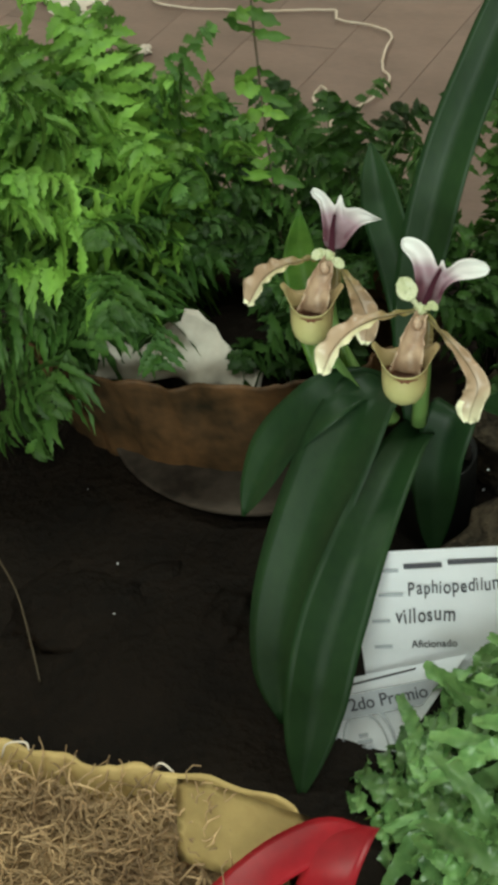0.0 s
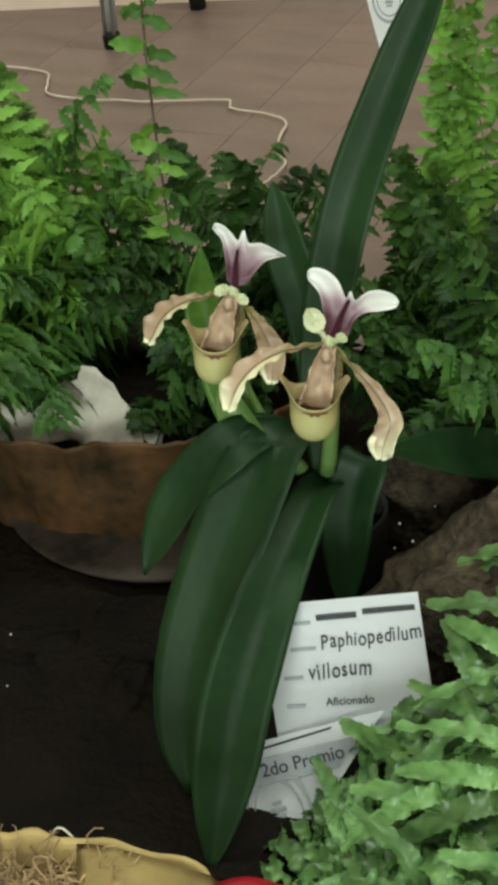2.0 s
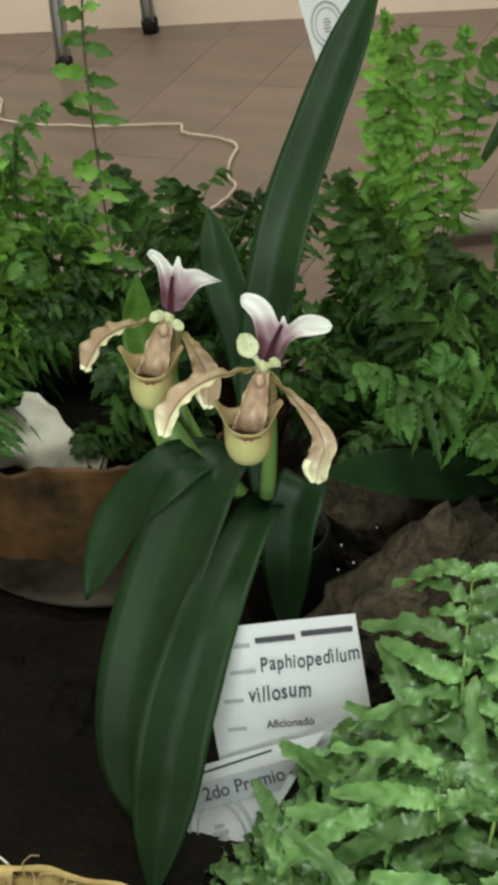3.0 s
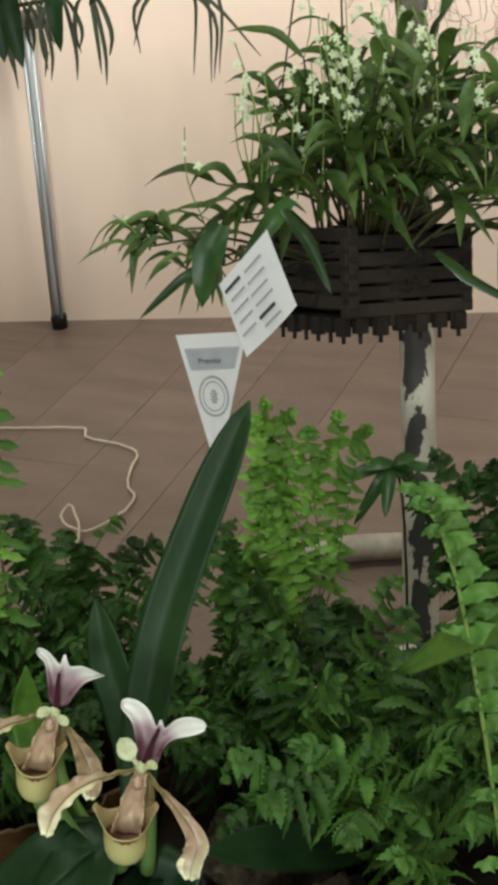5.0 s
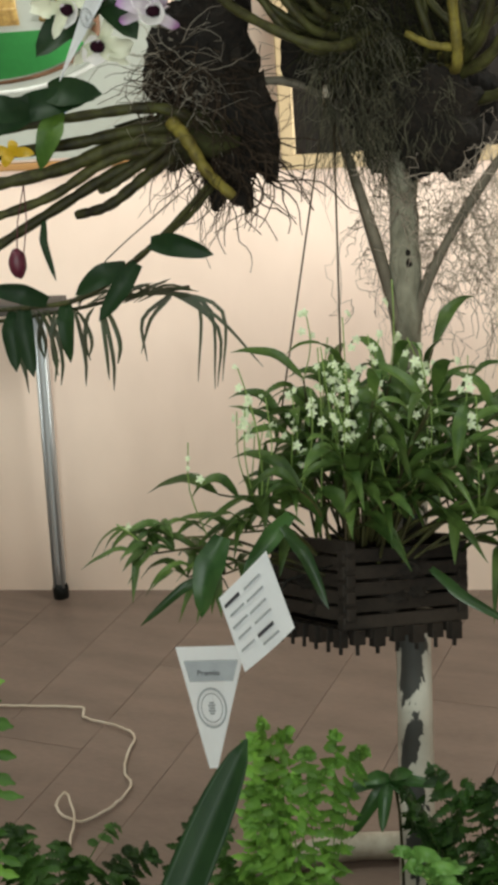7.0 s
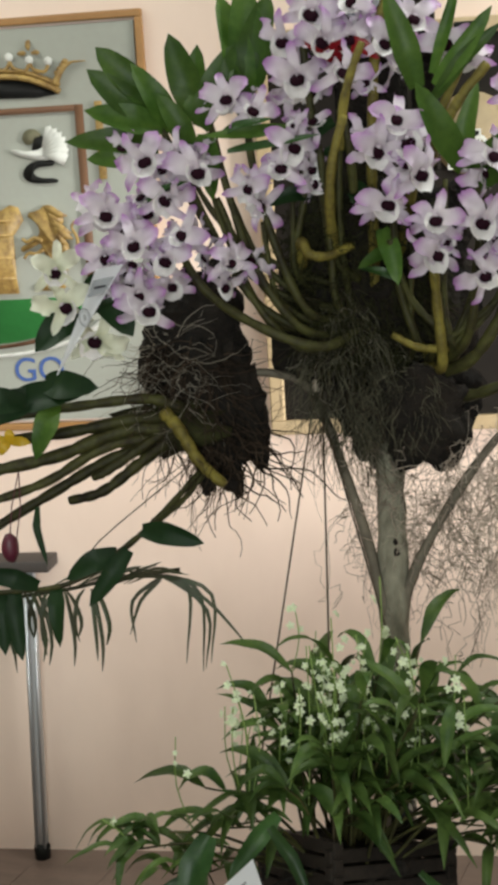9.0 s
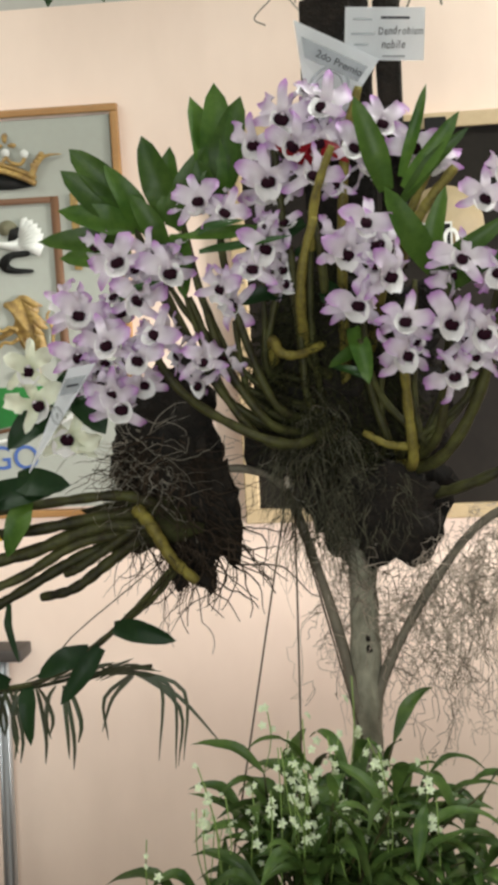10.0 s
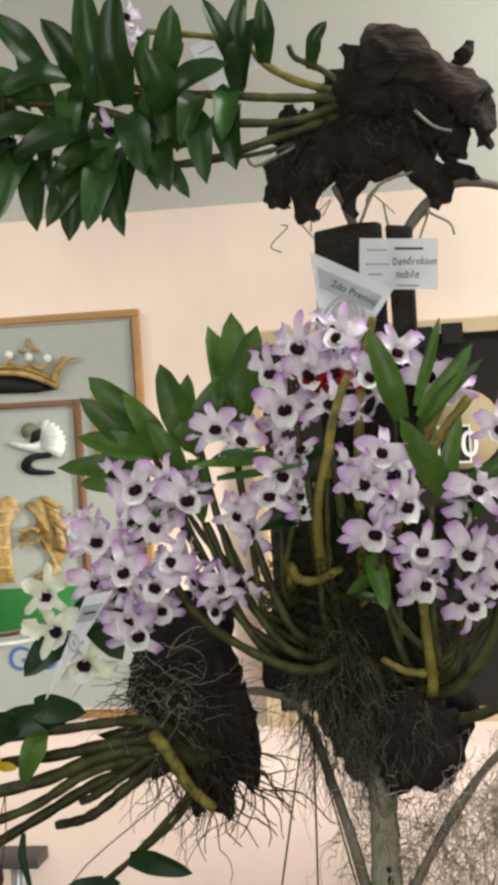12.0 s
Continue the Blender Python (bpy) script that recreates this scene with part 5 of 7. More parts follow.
def flower_stalk(q, high, count):
    """A thin light stalk with a few small white flowers near its end."""
    h = Vector((rng.uniform(-0.04, 0.03), rng.uniform(-0.03, 0.01), high))
    bend = Vector((rng.uniform(-0.015, 0.015), 0, 0))
    bm = bmesh.new()
    tube(bm, [q, q + h * 0.5 + bend, q + h], 0.0012, 4, 6)
    part("flower_stalk", bm, LIGHT_STEM, basket)
    for j in range(count):
        c = q + h * rng.uniform(0.62, 1.03) + Vector((rng.gauss(0, 0.008), rng.gauss(0, 0.008), 0))
        again(rng.choice(SMALL), "flower", facing(c, rng.uniform(-60, 60), rng.uniform(-40, 30), rng.uniform(0, 72), rng.uniform(0.40, 0.78)), basket, "small white flower")


def basket_shoot(root, tip, leaves, ln, w, flower, tuft=False):
    """A leafy shoot: a thin cane, lance leaves along its end, sometimes a spray of small white flowers."""
    root, tip = Vector(root), Vector(tip)
    bm = bmesh.new()
    mid = root.lerp(tip, 0.5) + Vector((0, 0, 0.03))
    line = spline([root, mid, tip], 10)
    tube(bm, line, lambda t: 0.0032 * (1 - 0.5 * t), 5)
    part("cane", bm, CANE, basket)
    out = (tip - mid).normalized()
    for k in range(leaves):
        p = line[rng.randrange(8, 11) if tuft else min(10, 4 + int(k * 6 / max(1, leaves - 1)))]
        a = rng.uniform(0, 2 * math.pi)
        way = (out * 0.6 + Vector((math.cos(a), math.sin(a) * 0.8, rng.uniform(-0.1, 0.75)))).normalized()
        l = ln * rng.uniform(0.7, 1.35)
        drop = rng.uniform(0.015, 0.075)
        bm = bmesh.new()
        drop *= 0.8
        blade(bm, [p, p + way * l * 0.35 + Vector((0, 0, 0.014)), p + way * l * 0.7 + Vector((0, 0, 0.006 - drop * 0.3)), p + way * l + Vector((0, 0, -drop))], w * rng.uniform(0.7, 1.25), (rng.gauss(0, 0.3), -0.25, 1), 10, 4, 0.32, 0.0015, 1.4, shape=lance)
        part("leaf", bm, LEAF_BASKET, basket)
    if flower:
        flower_stalk(line[rng.randrange(5, 11)], rng.uniform(0.06, 0.17), rng.randrange(1, 5))


for k in range(62):
    a = rng.uniform(0, 2 * math.pi)
    r = rng.uniform(0.0, 0.08)
    root = Vector((math.cos(a) * r, math.sin(a) * r, 0.125))
    lean = rng.uniform(0.02, 0.22)
    side = math.cos(a) * (r + lean)
    tip = Vector((side * (1.35 if side > 0 else 0.95) + 0.03, math.sin(a) * (r + lean) * 0.6, 0.17 + rng.uniform(0.02, 0.26) * (1.2 - lean * 2.2)))
    basket_shoot(root, tip, rng.randrange(4, 8), 0.118, 0.0235, rng.random() < 0.35)
for tip in ((-0.360, -0.05, 0.165), (-0.355, -0.07, 0.150), (-0.28, -0.08, 0.115), (-0.20, -0.05, 0.18), (0.26, -0.02, 0.13), (0.30, 0.04, 0.24), (0.34, 0.0, 0.14), (-0.22, -0.08, 0.12), (0.28, -0.04, 0.20), (0.33, 0.02, 0.28), (0.24, -0.05, 0.26)):
    basket_shoot((tip[0] * 0.22, tip[1], 0.115), tip, 9, 0.088, 0.018, tip[0] < -0.3, True)
for k in range(26):
    x = rng.uniform(-0.19, 0.14)
    flower_stalk(Vector((x, rng.uniform(-0.09, 0.0), 0.20 + rng.uniform(0, 0.10))), rng.uniform(0.10, 0.22) * (1 - abs(x)), rng.randrange(2, 5))
for k in range(13):
    x = rng.uniform(-0.20, 0.06) if k < 11 else rng.uniform(0.06, 0.22)
    flower_stalk(Vector((x, rng.uniform(-0.09, -0.03), 0.20 + rng.uniform(0, 0.08))), rng.uniform(0.17, 0.28) * (1 - 1.4 * abs(x)), rng.randrange(4, 8))
for tip, root, w in (((0.325, 1.50, 0.655), (0.36, 1.55, 0.77), 0.042), ((0.22, 1.52, 0.63), (0.34, 1.56, 0.71), 0.014), ((0.53, 1.46, 0.69), (0.46, 1.52, 0.80), 0.018), ((0.40, 1.48, 0.74), (0.47, 1.54, 0.81), 0.026), ((0.81, 1.46, 0.66), (0.68, 1.54, 0.72), 0.015)):
    leaf_part(basket, E, tip, root, w, (0, -0.8, 0.5), LEAF_TOP, 0.01, 0.3)


# ---- cards and prize pennants ----
def sheet_pose(tl, tr, bl):
    """The pose of a sheet from three corners: x along its top edge, z up in its plane, its face towards -y."""
    tl, tr, bl = Vector(tl), Vector(tr), Vector(bl)
    x = (tr - tl).normalized()
    z = (tl - bl)
    z = (z - x * z.dot(x)).normalized()
    y = z.cross(x)
    m = Matrix((x, y, z)).transposed().to_4x4()
    return Matrix.Translation(tl) @ m, (tr - tl).length, (tl - bl).length


def bars(parent, places, thick=0.0035, material=None):
    bm = bmesh.new()
    for x, z, w in places:
        box(bm, (x, -0.0012, z - thick / 2), (x + w, -0.0004, z + thick / 2))
    return part("print", bm, material or INK, parent, smooth=False)


def card(label, tl, tr, bl, words, name="name_card", bend=0.004):
    """A paper card; words: (text or None for a bar, left, drop, size) as shares of its width."""
    m, w, h = sheet_pose(tl, tr, bl)
    ob = thing(name, label, "card", "name cards")
    ob.matrix_basis = m
    bm = bmesh.new()
    n = 8
    rows = [[bm.verts.new((w * i / n, bend * math.sin(math.pi * i / n) * (0.3 + 0.7 * j / n), -h * j / n)) for i in range(n + 1)] for j in range(n + 1)]
    for a, b in zip(rows, rows[1:]):
        for i in range(n):
            bm.faces.new((a[i], b[i], b[i + 1], a[i + 1]))
    bmesh.ops.solidify(bm, geom=bm.faces[:], thickness=0.0006)
    part("paper", bm, PAPER, ob, smooth=False)
    for text, left_, drop, size, *hand in words:
        if text is None:
            bars(ob, [(left_ * w, -drop * w, size * w)], 0.034 * w if hand else 0.020 * w if size < 0.33 else 0.030 * w, INK if hand or size >= 0.33 else PAPER_GREY)
        elif hand:
            x = left_ * w
            for k, sign in enumerate(text):
                o = letters(sign, size * w * RND.uniform(0.94, 1.08), pose(x, -0.0012, (-drop + RND.uniform(-0.006, 0.006) + 0.014 * k / len(text)) * w, 0, RND.uniform(-5, 5)), ob, INK, "handwriting", 0.12 + RND.uniform(-0.06, 0.06), 1.38)
                x += max(v.co.x for v in o.data.vertices) + size * w * 0.055
        else:
            letters(text, size * w, pose(left_ * w, -0.0012, -drop * w), ob, INK)
    return ob


def pennant(label, tl, tr, tip, title=None, cut=0.12, rule=False):
    """A paper prize pennant: a grey band with the title below the top edge, a ring emblem, tapering downwards."""
    m, w, _ = sheet_pose(tl, tr, tip)
    inv = m.inverted()
    p = inv @ Vector(tip)
    ob = thing("prize_pennant", label, "pennant", "prize pennants")
    ob.matrix_basis = m
    bm = bmesh.new()
    n = 10
    rows = []
    for j in range(n + 1):
        t = j / n * (1 - cut)
        a, b = Vector((0, 0, 0)).lerp(p, t), Vector((w, 0, 0)).lerp(p, t)
        rows.append([bm.verts.new(a.lerp(b, i / 4) + Vector((0, 0.004 * math.sin(math.pi * j / n) * math.sin(math.pi * i / 4), 0))) for i in range(5)])
    for a, b in zip(rows, rows[1:]):
        for i in range(4):
            bm.faces.new((a[i], b[i], b[i + 1], a[i + 1]))
    bmesh.ops.solidify(bm, geom=bm.faces[:], thickness=0.0006)
    part("paper", bm, PAPER, ob, smooth=False)

    def inner(share, drop):
        a, b = Vector((0, 0, 0)).lerp(p, drop), Vector((w, 0, 0)).lerp(p, drop)
        return a.lerp(b, share)
    bm = bmesh.new()
    band = [inner(0.07, 0.10), inner(0.93, 0.10), inner(0.91, 0.25), inner(0.09, 0.25)]
    bm.faces.new([bm.verts.new(v + Vector((0, -0.0009, 0))) for v in band[::-1]])
    part("title_band", bm, PAPER_GREY, ob, smooth=False)
    # Thin black line slanting just below the top edge.
    if rule:
        bm = bmesh.new()
        bm.faces.new([bm.verts.new(inner(*q) + Vector((0, -0.0010, 0))) for q in ((0.10, 0.055), (0.68, 0.030), (0.68, 0.017), (0.10, 0.042))])
        part("rule", bm, INK, ob, smooth=False)
    if title:
        letters(title, w * 0.112, pose(*(inner(0.25, 0.205) + Vector((0, -0.0018, 0)))), ob, INK)
    else:
        a = inner(0.28, 0.175)
        bars(ob, [(a.x, a.z, w * 0.42)], w * 0.07).location.y = -0.001
    c = inner(0.5, 0.44)
    bm = bmesh.new()
    for r0, r1 in ((0.225, 0.200), (0.165, 0.152)):
        for k in range(28):
            a0, a1 = 2 * math.pi * k / 28, 2 * math.pi * (k + 1) / 28
            q = [bm.verts.new((c.x + r * w * 0.95 * math.cos(a), -0.0012, c.z + r * w * 1.35 * math.sin(a))) for r, a in ((r0, a0), (r0, a1), (r1, a1), (r1, a0))]
            bm.faces.new(q)
    part("ring_emblem", bm, PAPER_GREY, ob, smooth=False)
    bm = bmesh.new()
    for k, (dx, dz, ww) in enumerate(((-0.03, 0.075, 0.06), (-0.05, 0.035, 0.10), (-0.04, -0.005, 0.08), (-0.05, -0.045, 0.10), (-0.035, -0.085, 0.07))):
        box(bm, (c.x + dx * w, -0.0012, c.z + (dz - 0.012) * w), (c.x + (dx + ww) * w, -0.0006, c.z + (dz + 0.012) * w))
    part("emblem", bm, PAPER_GREY, ob, smooth=False)
    return ob


card("white name card leaning by the slipper orchid, handwritten", (0.300, 0.568, 0.196), (0.472, 0.581, 0.218), (0.286, 0.500, 0.056),
     [(None, 0.36, 0.105, 0.25, 1), (None, 0.65, 0.09, 0.32, 1), (None, 0.22, 0.13, 0.10), ("Paphiopedilum", 0.36, 0.300, 0.094, 1), (None, 0.17, 0.295, 0.16), ("villosum", 0.255, 0.495, 0.102, 1), (None, 0.10, 0.475, 0.12), ("Aficionado", 0.34, 0.665, 0.070), (None, 0.09, 0.655, 0.12)])
pennant("white prize pennant with a grey title band behind the fern", (0.268, 0.492, 0.052), (0.440, 0.512, 0.112), (0.300, 0.372, -0.085), "2do Premio", 0.42, True)
bm = bmesh.new()
tube(bm, [(0.40, 0.60, 0.0), (0.40, 0.575, 0.17)], 0.002, 6)
tagged(part("card_stick", bm, GREY_WOOD), "thin wooden stick holding up the name card", "stick")
card("small white name card clipped to the hanging basket", (0.366, 1.45, 0.713), (0.455, 1.38, 0.821), (0.407, 1.38, 0.624),
     [(None, 0.06, 0.12, 0.30, 1), (None, 0.46, 0.13, 0.32), (None, 0.10, 0.235, 0.28), (None, 0.44, 0.245, 0.32), (None, 0.07, 0.35, 0.30), (None, 0.42, 0.36, 0.32), (None, 0.10, 0.47, 0.26), (None, 0.44, 0.47, 0.32), (None, 0.08, 0.59, 0.26), (None, 0.42, 0.59, 0.30, 1), (None, 0.46, 0.69, 0.30)])
pennant("white prize pennant hanging below the basket orchid", (0.298, 1.425, 0.644), (0.406, 1.425, 0.648), (0.346, 1.395, 0.425), "Premio", 0.12)
bm = bmesh.new()
tube(bm, [(0.42, 1.415, 0.72), (0.47, 1.48, 0.73), (0.53, 1.53, 0.73)], 0.0016, 6)
tube(bm, [(0.40, 1.43, 0.648), (0.44, 1.44, 0.70), (0.47, 1.48, 0.73)], 0.0016, 6)
tagged(part("card_clip", bm, BLACK), "thin wire clip holding card and pennant", "clip")
card("white name card pinned on the charred wood slab", (0.646, 2.015, 2.187), (0.778, 2.025, 2.178), (0.645, 2.015, 2.101),
     [(None, 0.45, 0.13, 0.36), (None, 0.10, 0.15, 0.24), ("Dendrobium", 0.42, 0.34, 0.096, 1), (None, 0.08, 0.33, 0.30), ("nobile", 0.46, 0.505, 0.105, 1), (None, 0.12, 0.46, 0.18), (None, 0.48, 0.60, 0.28)])
pennant("white second prize pennant tied among lilac orchids", (0.560, 2.005, 2.171), (0.700, 2.000, 2.097), (0.586, 1.985, 1.94), "2do Premio", 0.12)
card("white name card tucked among the dark green leaves", (0.371, 2.03, 2.538), (0.455, 2.03, 2.573), (0.404, 2.03, 2.458), [(None, 0.1, 0.2, 0.3), (None, 0.5, 0.2, 0.3), (None, 0.1, 0.45, 0.3)])
pennant("narrow white prize pennant beside the white orchid flowers", (0.176, 1.835, 1.622), (0.226, 1.825, 1.63), (0.088, 1.845, 1.44), None, 0.05)


# ---- slipper orchid ----
S = Vector((0.34, 0.74, 0.20))
slip = thing("slipper_orchid", "slipper orchid with two brown and white flowers and strap leaves", "orchid", place=S)
for pts, w, up in (
    ([(0.315, 0.77, 0.275), (0.285, 0.735, 0.302), (0.252, 0.705, 0.300), (0.197, 0.69, 0.248), (0.168, 0.67, 0.204), (0.145, 0.65, 0.157)], 0.064, (-0.15, -0.6, 0.75)),
    ([(0.330, 0.77, 0.272), (0.315, 0.735, 0.298), (0.296, 0.70, 0.290), (0.263, 0.635, 0.224), (0.230, 0.56, 0.133), (0.219, 0.50, 0.066), (0.228, 0.455, 0.018)], 0.098, (-0.05, -0.25, 1)),
    ([(0.355, 0.79, 0.200), (0.341, 0.715, 0.234), (0.318, 0.575, 0.214), (0.296, 0.484, 0.157), (0.285, 0.430, 0.101), (0.281, 0.390, 0.066), (0.278, 0.352, 0.026)], 0.075, (0.25, -0.15, 1)),
    ([(0.388, 0.80, 0.215), (0.392, 0.78, 0.240), (0.388, 0.76, 0.238), (0.371, 0.74, 0.18), (0.366, 0.72, 0.121), (0.364, 0.70, 0.060)], 0.062, (0.1, -0.35, 0.9)),
    ([(0.345, 0.76, 0.22), (0.345, 0.80, 0.36), (0.378, 0.86, 0.513), (0.422, 0.92, 0.625), (0.484, 0.98, 0.755)], 0.058, (-0.1, -0.95, 0.25)),
    ([(0.34, 0.77, 0.24), (0.332, 0.82, 0.379), (0.302, 0.87, 0.467), (0.288, 0.90, 0.53)], 0.05, (0.1, -0.95, 0.2)),
    ([(0.31, 0.75, 0.25), (0.260, 0.75, 0.30), (0.222, 0.79, 0.42), (0.225, 0.80, 0.503)], 0.048, (0.2, -0.95, 0.2)),
    ([(0.60, 0.87, 0.17), (0.554, 0.845, 0.195), (0.486, 0.80, 0.236), (0.418, 0.745, 0.277)], 0.060, (0.1, -0.7, 0.7)),
):
    bm = bmesh.new()
    blade(bm, [Vector(p) - S for p in pts], w, up, 26, 8, 0.36, 0.0012, 2, 0.0007, shape=lambda t: max(0.05, min(1.0, (0.36 if w == 0.075 else 0.42) + 1.7 * t - 0.6 * t * t) * (1 - max(0, (t - 0.5) / 0.5) ** 2.3) ** 0.9) if pts[-1][2] < 0.7 else max(0.05, min(1.0, 0.5 + 1.5 * t - 0.6 * t * t) * (1 - 0.25 * max(0, (t - 0.5) / 0.5)) * (1 - max(0, (t - 0.8) / 0.2) ** 2.2) ** 0.55), power=1.15)
    part("leaf", bm, LEAF_MID if w == 0.048 else LEAF_DARK, slip)
STALK = shade("flower_stalk_green", (0.12, 0.20, 0.05), 0.5, (0.08, 0.15, 0.04), 12, 80, 0.1, spread=0)
for pts in ([(0.32, 0.75, 0.24), (0.275, 0.76, 0.31), (0.255, 0.77, 0.38), (0.272, 0.765, 0.455)], [(0.35, 0.75, 0.24), (0.365, 0.74, 0.33), (0.375, 0.72, 0.40), (0.383, 0.70, 0.45)]):
    bm = bmesh.new()
    tube(bm, [Vector(p) - S for p in pts], lambda t: 0.010 - 0.005 * t, 8, 12)
    part("flower_stalk", bm, STALK, slip)
bm = bmesh.new()
blade(bm, [Vector(p) - S for p in ((0.29, 0.74, 0.275), (0.262, 0.74, 0.32), (0.243, 0.75, 0.365))], 0.042, (0, -1, 0.2), 8, 4, 0.8)
part("bract", bm, STALK, slip)

DORSAL = radial("purple_white_sepal", [(0.0, (0.060, 0.016, 0.026)), (0.028, (0.10, 0.036, 0.052)), (0.044, (0.30, 0.20, 0.235)), (0.056, (0.64, 0.62, 0.61)), (0.074, (0.76, 0.77, 0.74))], light=0.2)
DORSAL_MID = shade("dark_purple_stripe", (0.035, 0.007, 0.014), 0.8, spread=0, spec=0.1, bump=0)
PETAL = radial("tan_petal", [(0.0, (0.19, 0.18, 0.050)), (0.030, (0.185, 0.145, 0.050)), (0.056, (0.27, 0.185, 0.105)), (0.080, (0.34, 0.235, 0.150)), (0.108, (0.42, 0.32, 0.215)), (0.124, (0.70, 0.67, 0.46))], 0.35, 0.2)
PETAL_PALE = radial("cream_petal_margin", [(0.0, (0.24, 0.20, 0.08)), (0.045, (0.38, 0.32, 0.16)), (0.072, (0.60, 0.56, 0.34)), (0.105, (0.78, 0.77, 0.54))], 0.35, 0.2)
POUCH = radial("yellow_green_pouch", [(0.0, (0.31, 0.215, 0.115)), (0.058, (0.34, 0.25, 0.125)), (0.078, (0.36, 0.30, 0.13)), (0.098, (0.44, 0.43, 0.19))], 0.4, 0.15)
COLUMN = shade("brown_pink_column", (0.20, 0.122, 0.078), 0.45, (0.39, 0.285, 0.19), 34, 150, 0.3, spread=0.03)
VEIN = shade("olive_petal_vein", (0.11, 0.08, 0.03), 0.6, spread=0)
POUCH_IN = shade("brown_pouch_inside", (0.16, 0.065, 0.035), 0.45, spread=0)
PALE = shade("pale_yellow_sepal", (0.54, 0.56, 0.38), 0.45, (0.36, 0.40, 0.20), 40, 120, 0.05, through_light=0.15, spread=0)


def petal_width(t):
    """Narrow at the root, broadest past the middle, blunt at the tip."""
    return 0.20 + 0.80 * min(1, max(0, (t - 0.12) / 0.55)) ** 1.3 - max(0, (t - 0.84) / 0.16) ** 2.2 * 0.78


def slipper_flower(m, tips, foot, petals, bag, lobes):
    """tips and foot: the dorsal sepal's upper and lower outline; petals: their middle lines; bag: the pouch's rim middle, width and
    depth; lobes: pale flaps; all in units of half a millimetre, x right and z up in the flower's own frame."""
    k = 0.00056
    bm = bmesh.new()
    lump(bm, (0, 0, 0), (0.008, 0.007, 0.008), 0.1, 2, 1, 2)
    heart = part("flower", bm, PALE, slip)
    heart.matrix_basis = Matrix.Translation(-S) @ m
    bm = bmesh.new()
    upper = spline([(x, 0, z) for x, z in tips], 36)
    lower = spline([(x, 0, z) for x, z in foot], 36)
    rows = []
    for a, b in zip(upper, lower):
        row = []
        for q in (0, 0.17, 0.33, 0.5, 0.67, 0.83, 1):
            x, z = a.x * (1 - q) + b.x * q, a.z * (1 - q) + b.z * q
            row.append(bm.verts.new((x * k, 0.003 + 0.009 * math.sin(math.pi * q) + 0.016 * ((x - 15) / 90) ** 2 - 0.007 * (z / 110), z * k)))
        rows.append(row)
    for a, b in zip(rows, rows[1:]):
        for q in range(6):
            bm.faces.new((a[q], a[q + 1], b[q + 1], b[q]))
    bmesh.ops.remove_doubles(bm, verts=bm.verts[:], dist=0.00002)
    bmesh.ops.solidify(bm, geom=bm.faces[:], thickness=0.0006)
    part("dorsal_sepal", bm, DORSAL, heart)
    bm = bmesh.new()
    x, z = tips[len(tips) // 2]
    blade(bm, [(6 * k, -0.003, 0.004), (x * k * 0.55, 0.000, z * k * 0.5), (x * k * 0.92, -0.004, z * k * 0.82)], 13 * k, (0, -1, 0), 6, 2, 0.1, shape=lambda t: 1 - 0.55 * t)
    part("midrib", bm, DORSAL_MID, heart)
    for line in petals:
        n = len(line) - 1
        bm = bmesh.new()
        blade(bm, [(x * k, -0.002 - 0.016 * math.sin(math.pi * j / n), z * k) for j, (x, z) in enumerate(line)], 50 * k, (0.05, -0.85, 0.5), 64, 10, 0.42, 0.0036, 6, 0.0007, shape=petal_width, twist=0.4)
        outer = line[-1][0] < 0
        for i, f in enumerate(bm.faces):
            row, col = i % 640 // 10, i % 10
            if i < 1280 and (row > 61 or (outer and row > 22 and col < 4) or (not outer and row > 50 and col > 7)):
                f.material_index = 1
        petal = part("petal", bm, PETAL, heart)
        petal.data.materials.append(PETAL_PALE)
        bm = bmesh.new()
        tube(bm, [(x * k, -0.0032 - 0.016 * math.sin(math.pi * j / n), z * k) for j, (x, z) in enumerate(line)], lambda t: 0.0007 * (1 - 0.7 * t), 5, 20)
        part("vein", bm, VEIN, petal)
    (px, pz), pw, ph = bag
    tilt = facing((px * k, -0.026, pz * k), 0, 20, 0)
    profile = [(0.04, -1.04), (0.17, -1.01), (0.28, -0.93), (0.37, -0.79), (0.43, -0.60), (0.455, -0.40), (0.46, -0.22), (0.47, -0.05), (0.53, 0.06), (0.62, 0.10), (0.60, 0.125), (0.51, 0.04), (0.44, -0.12)]
    bm = bmesh.new()
    rows = lathe(bm, [(a * pw * k, b * ph * k) for a, b in profile], 28, tilt, 0.02, 2)
    back = tilt.inverted()
    for v in bm.verts:
        q = back @ v.co
        if q.z > -0.25 * ph * k:
            side = min(1.12, abs(q.x) / (0.5 * pw * k))
            q.z += (side ** 4 * 0.36 - (0.10 if q.y < 0 else -0.22) * (1 - min(1, side) ** 2)) * ph * k * min(1, (q.z / (ph * k) + 0.25) * 3)
            q.x *= 1 + 0.10 * side ** 4 * max(0, q.z / (ph * k))
        q.y *= 0.9
        v.co = tilt @ q
    bm.faces.new(rows[0][::-1])
    part("pouch", bm, POUCH, heart, "yellow-green slipper pouch")
    bm = bmesh.new()
    lathe(bm, [(a * pw * k, b * ph * k) for a, b in ((0.44, -0.10), (0.40, -0.3), (0.3, -0.45), (0.05, -0.5))], 18, tilt)
    part("pouch_lining", bm, POUCH_IN, heart)
    bm = bmesh.new()
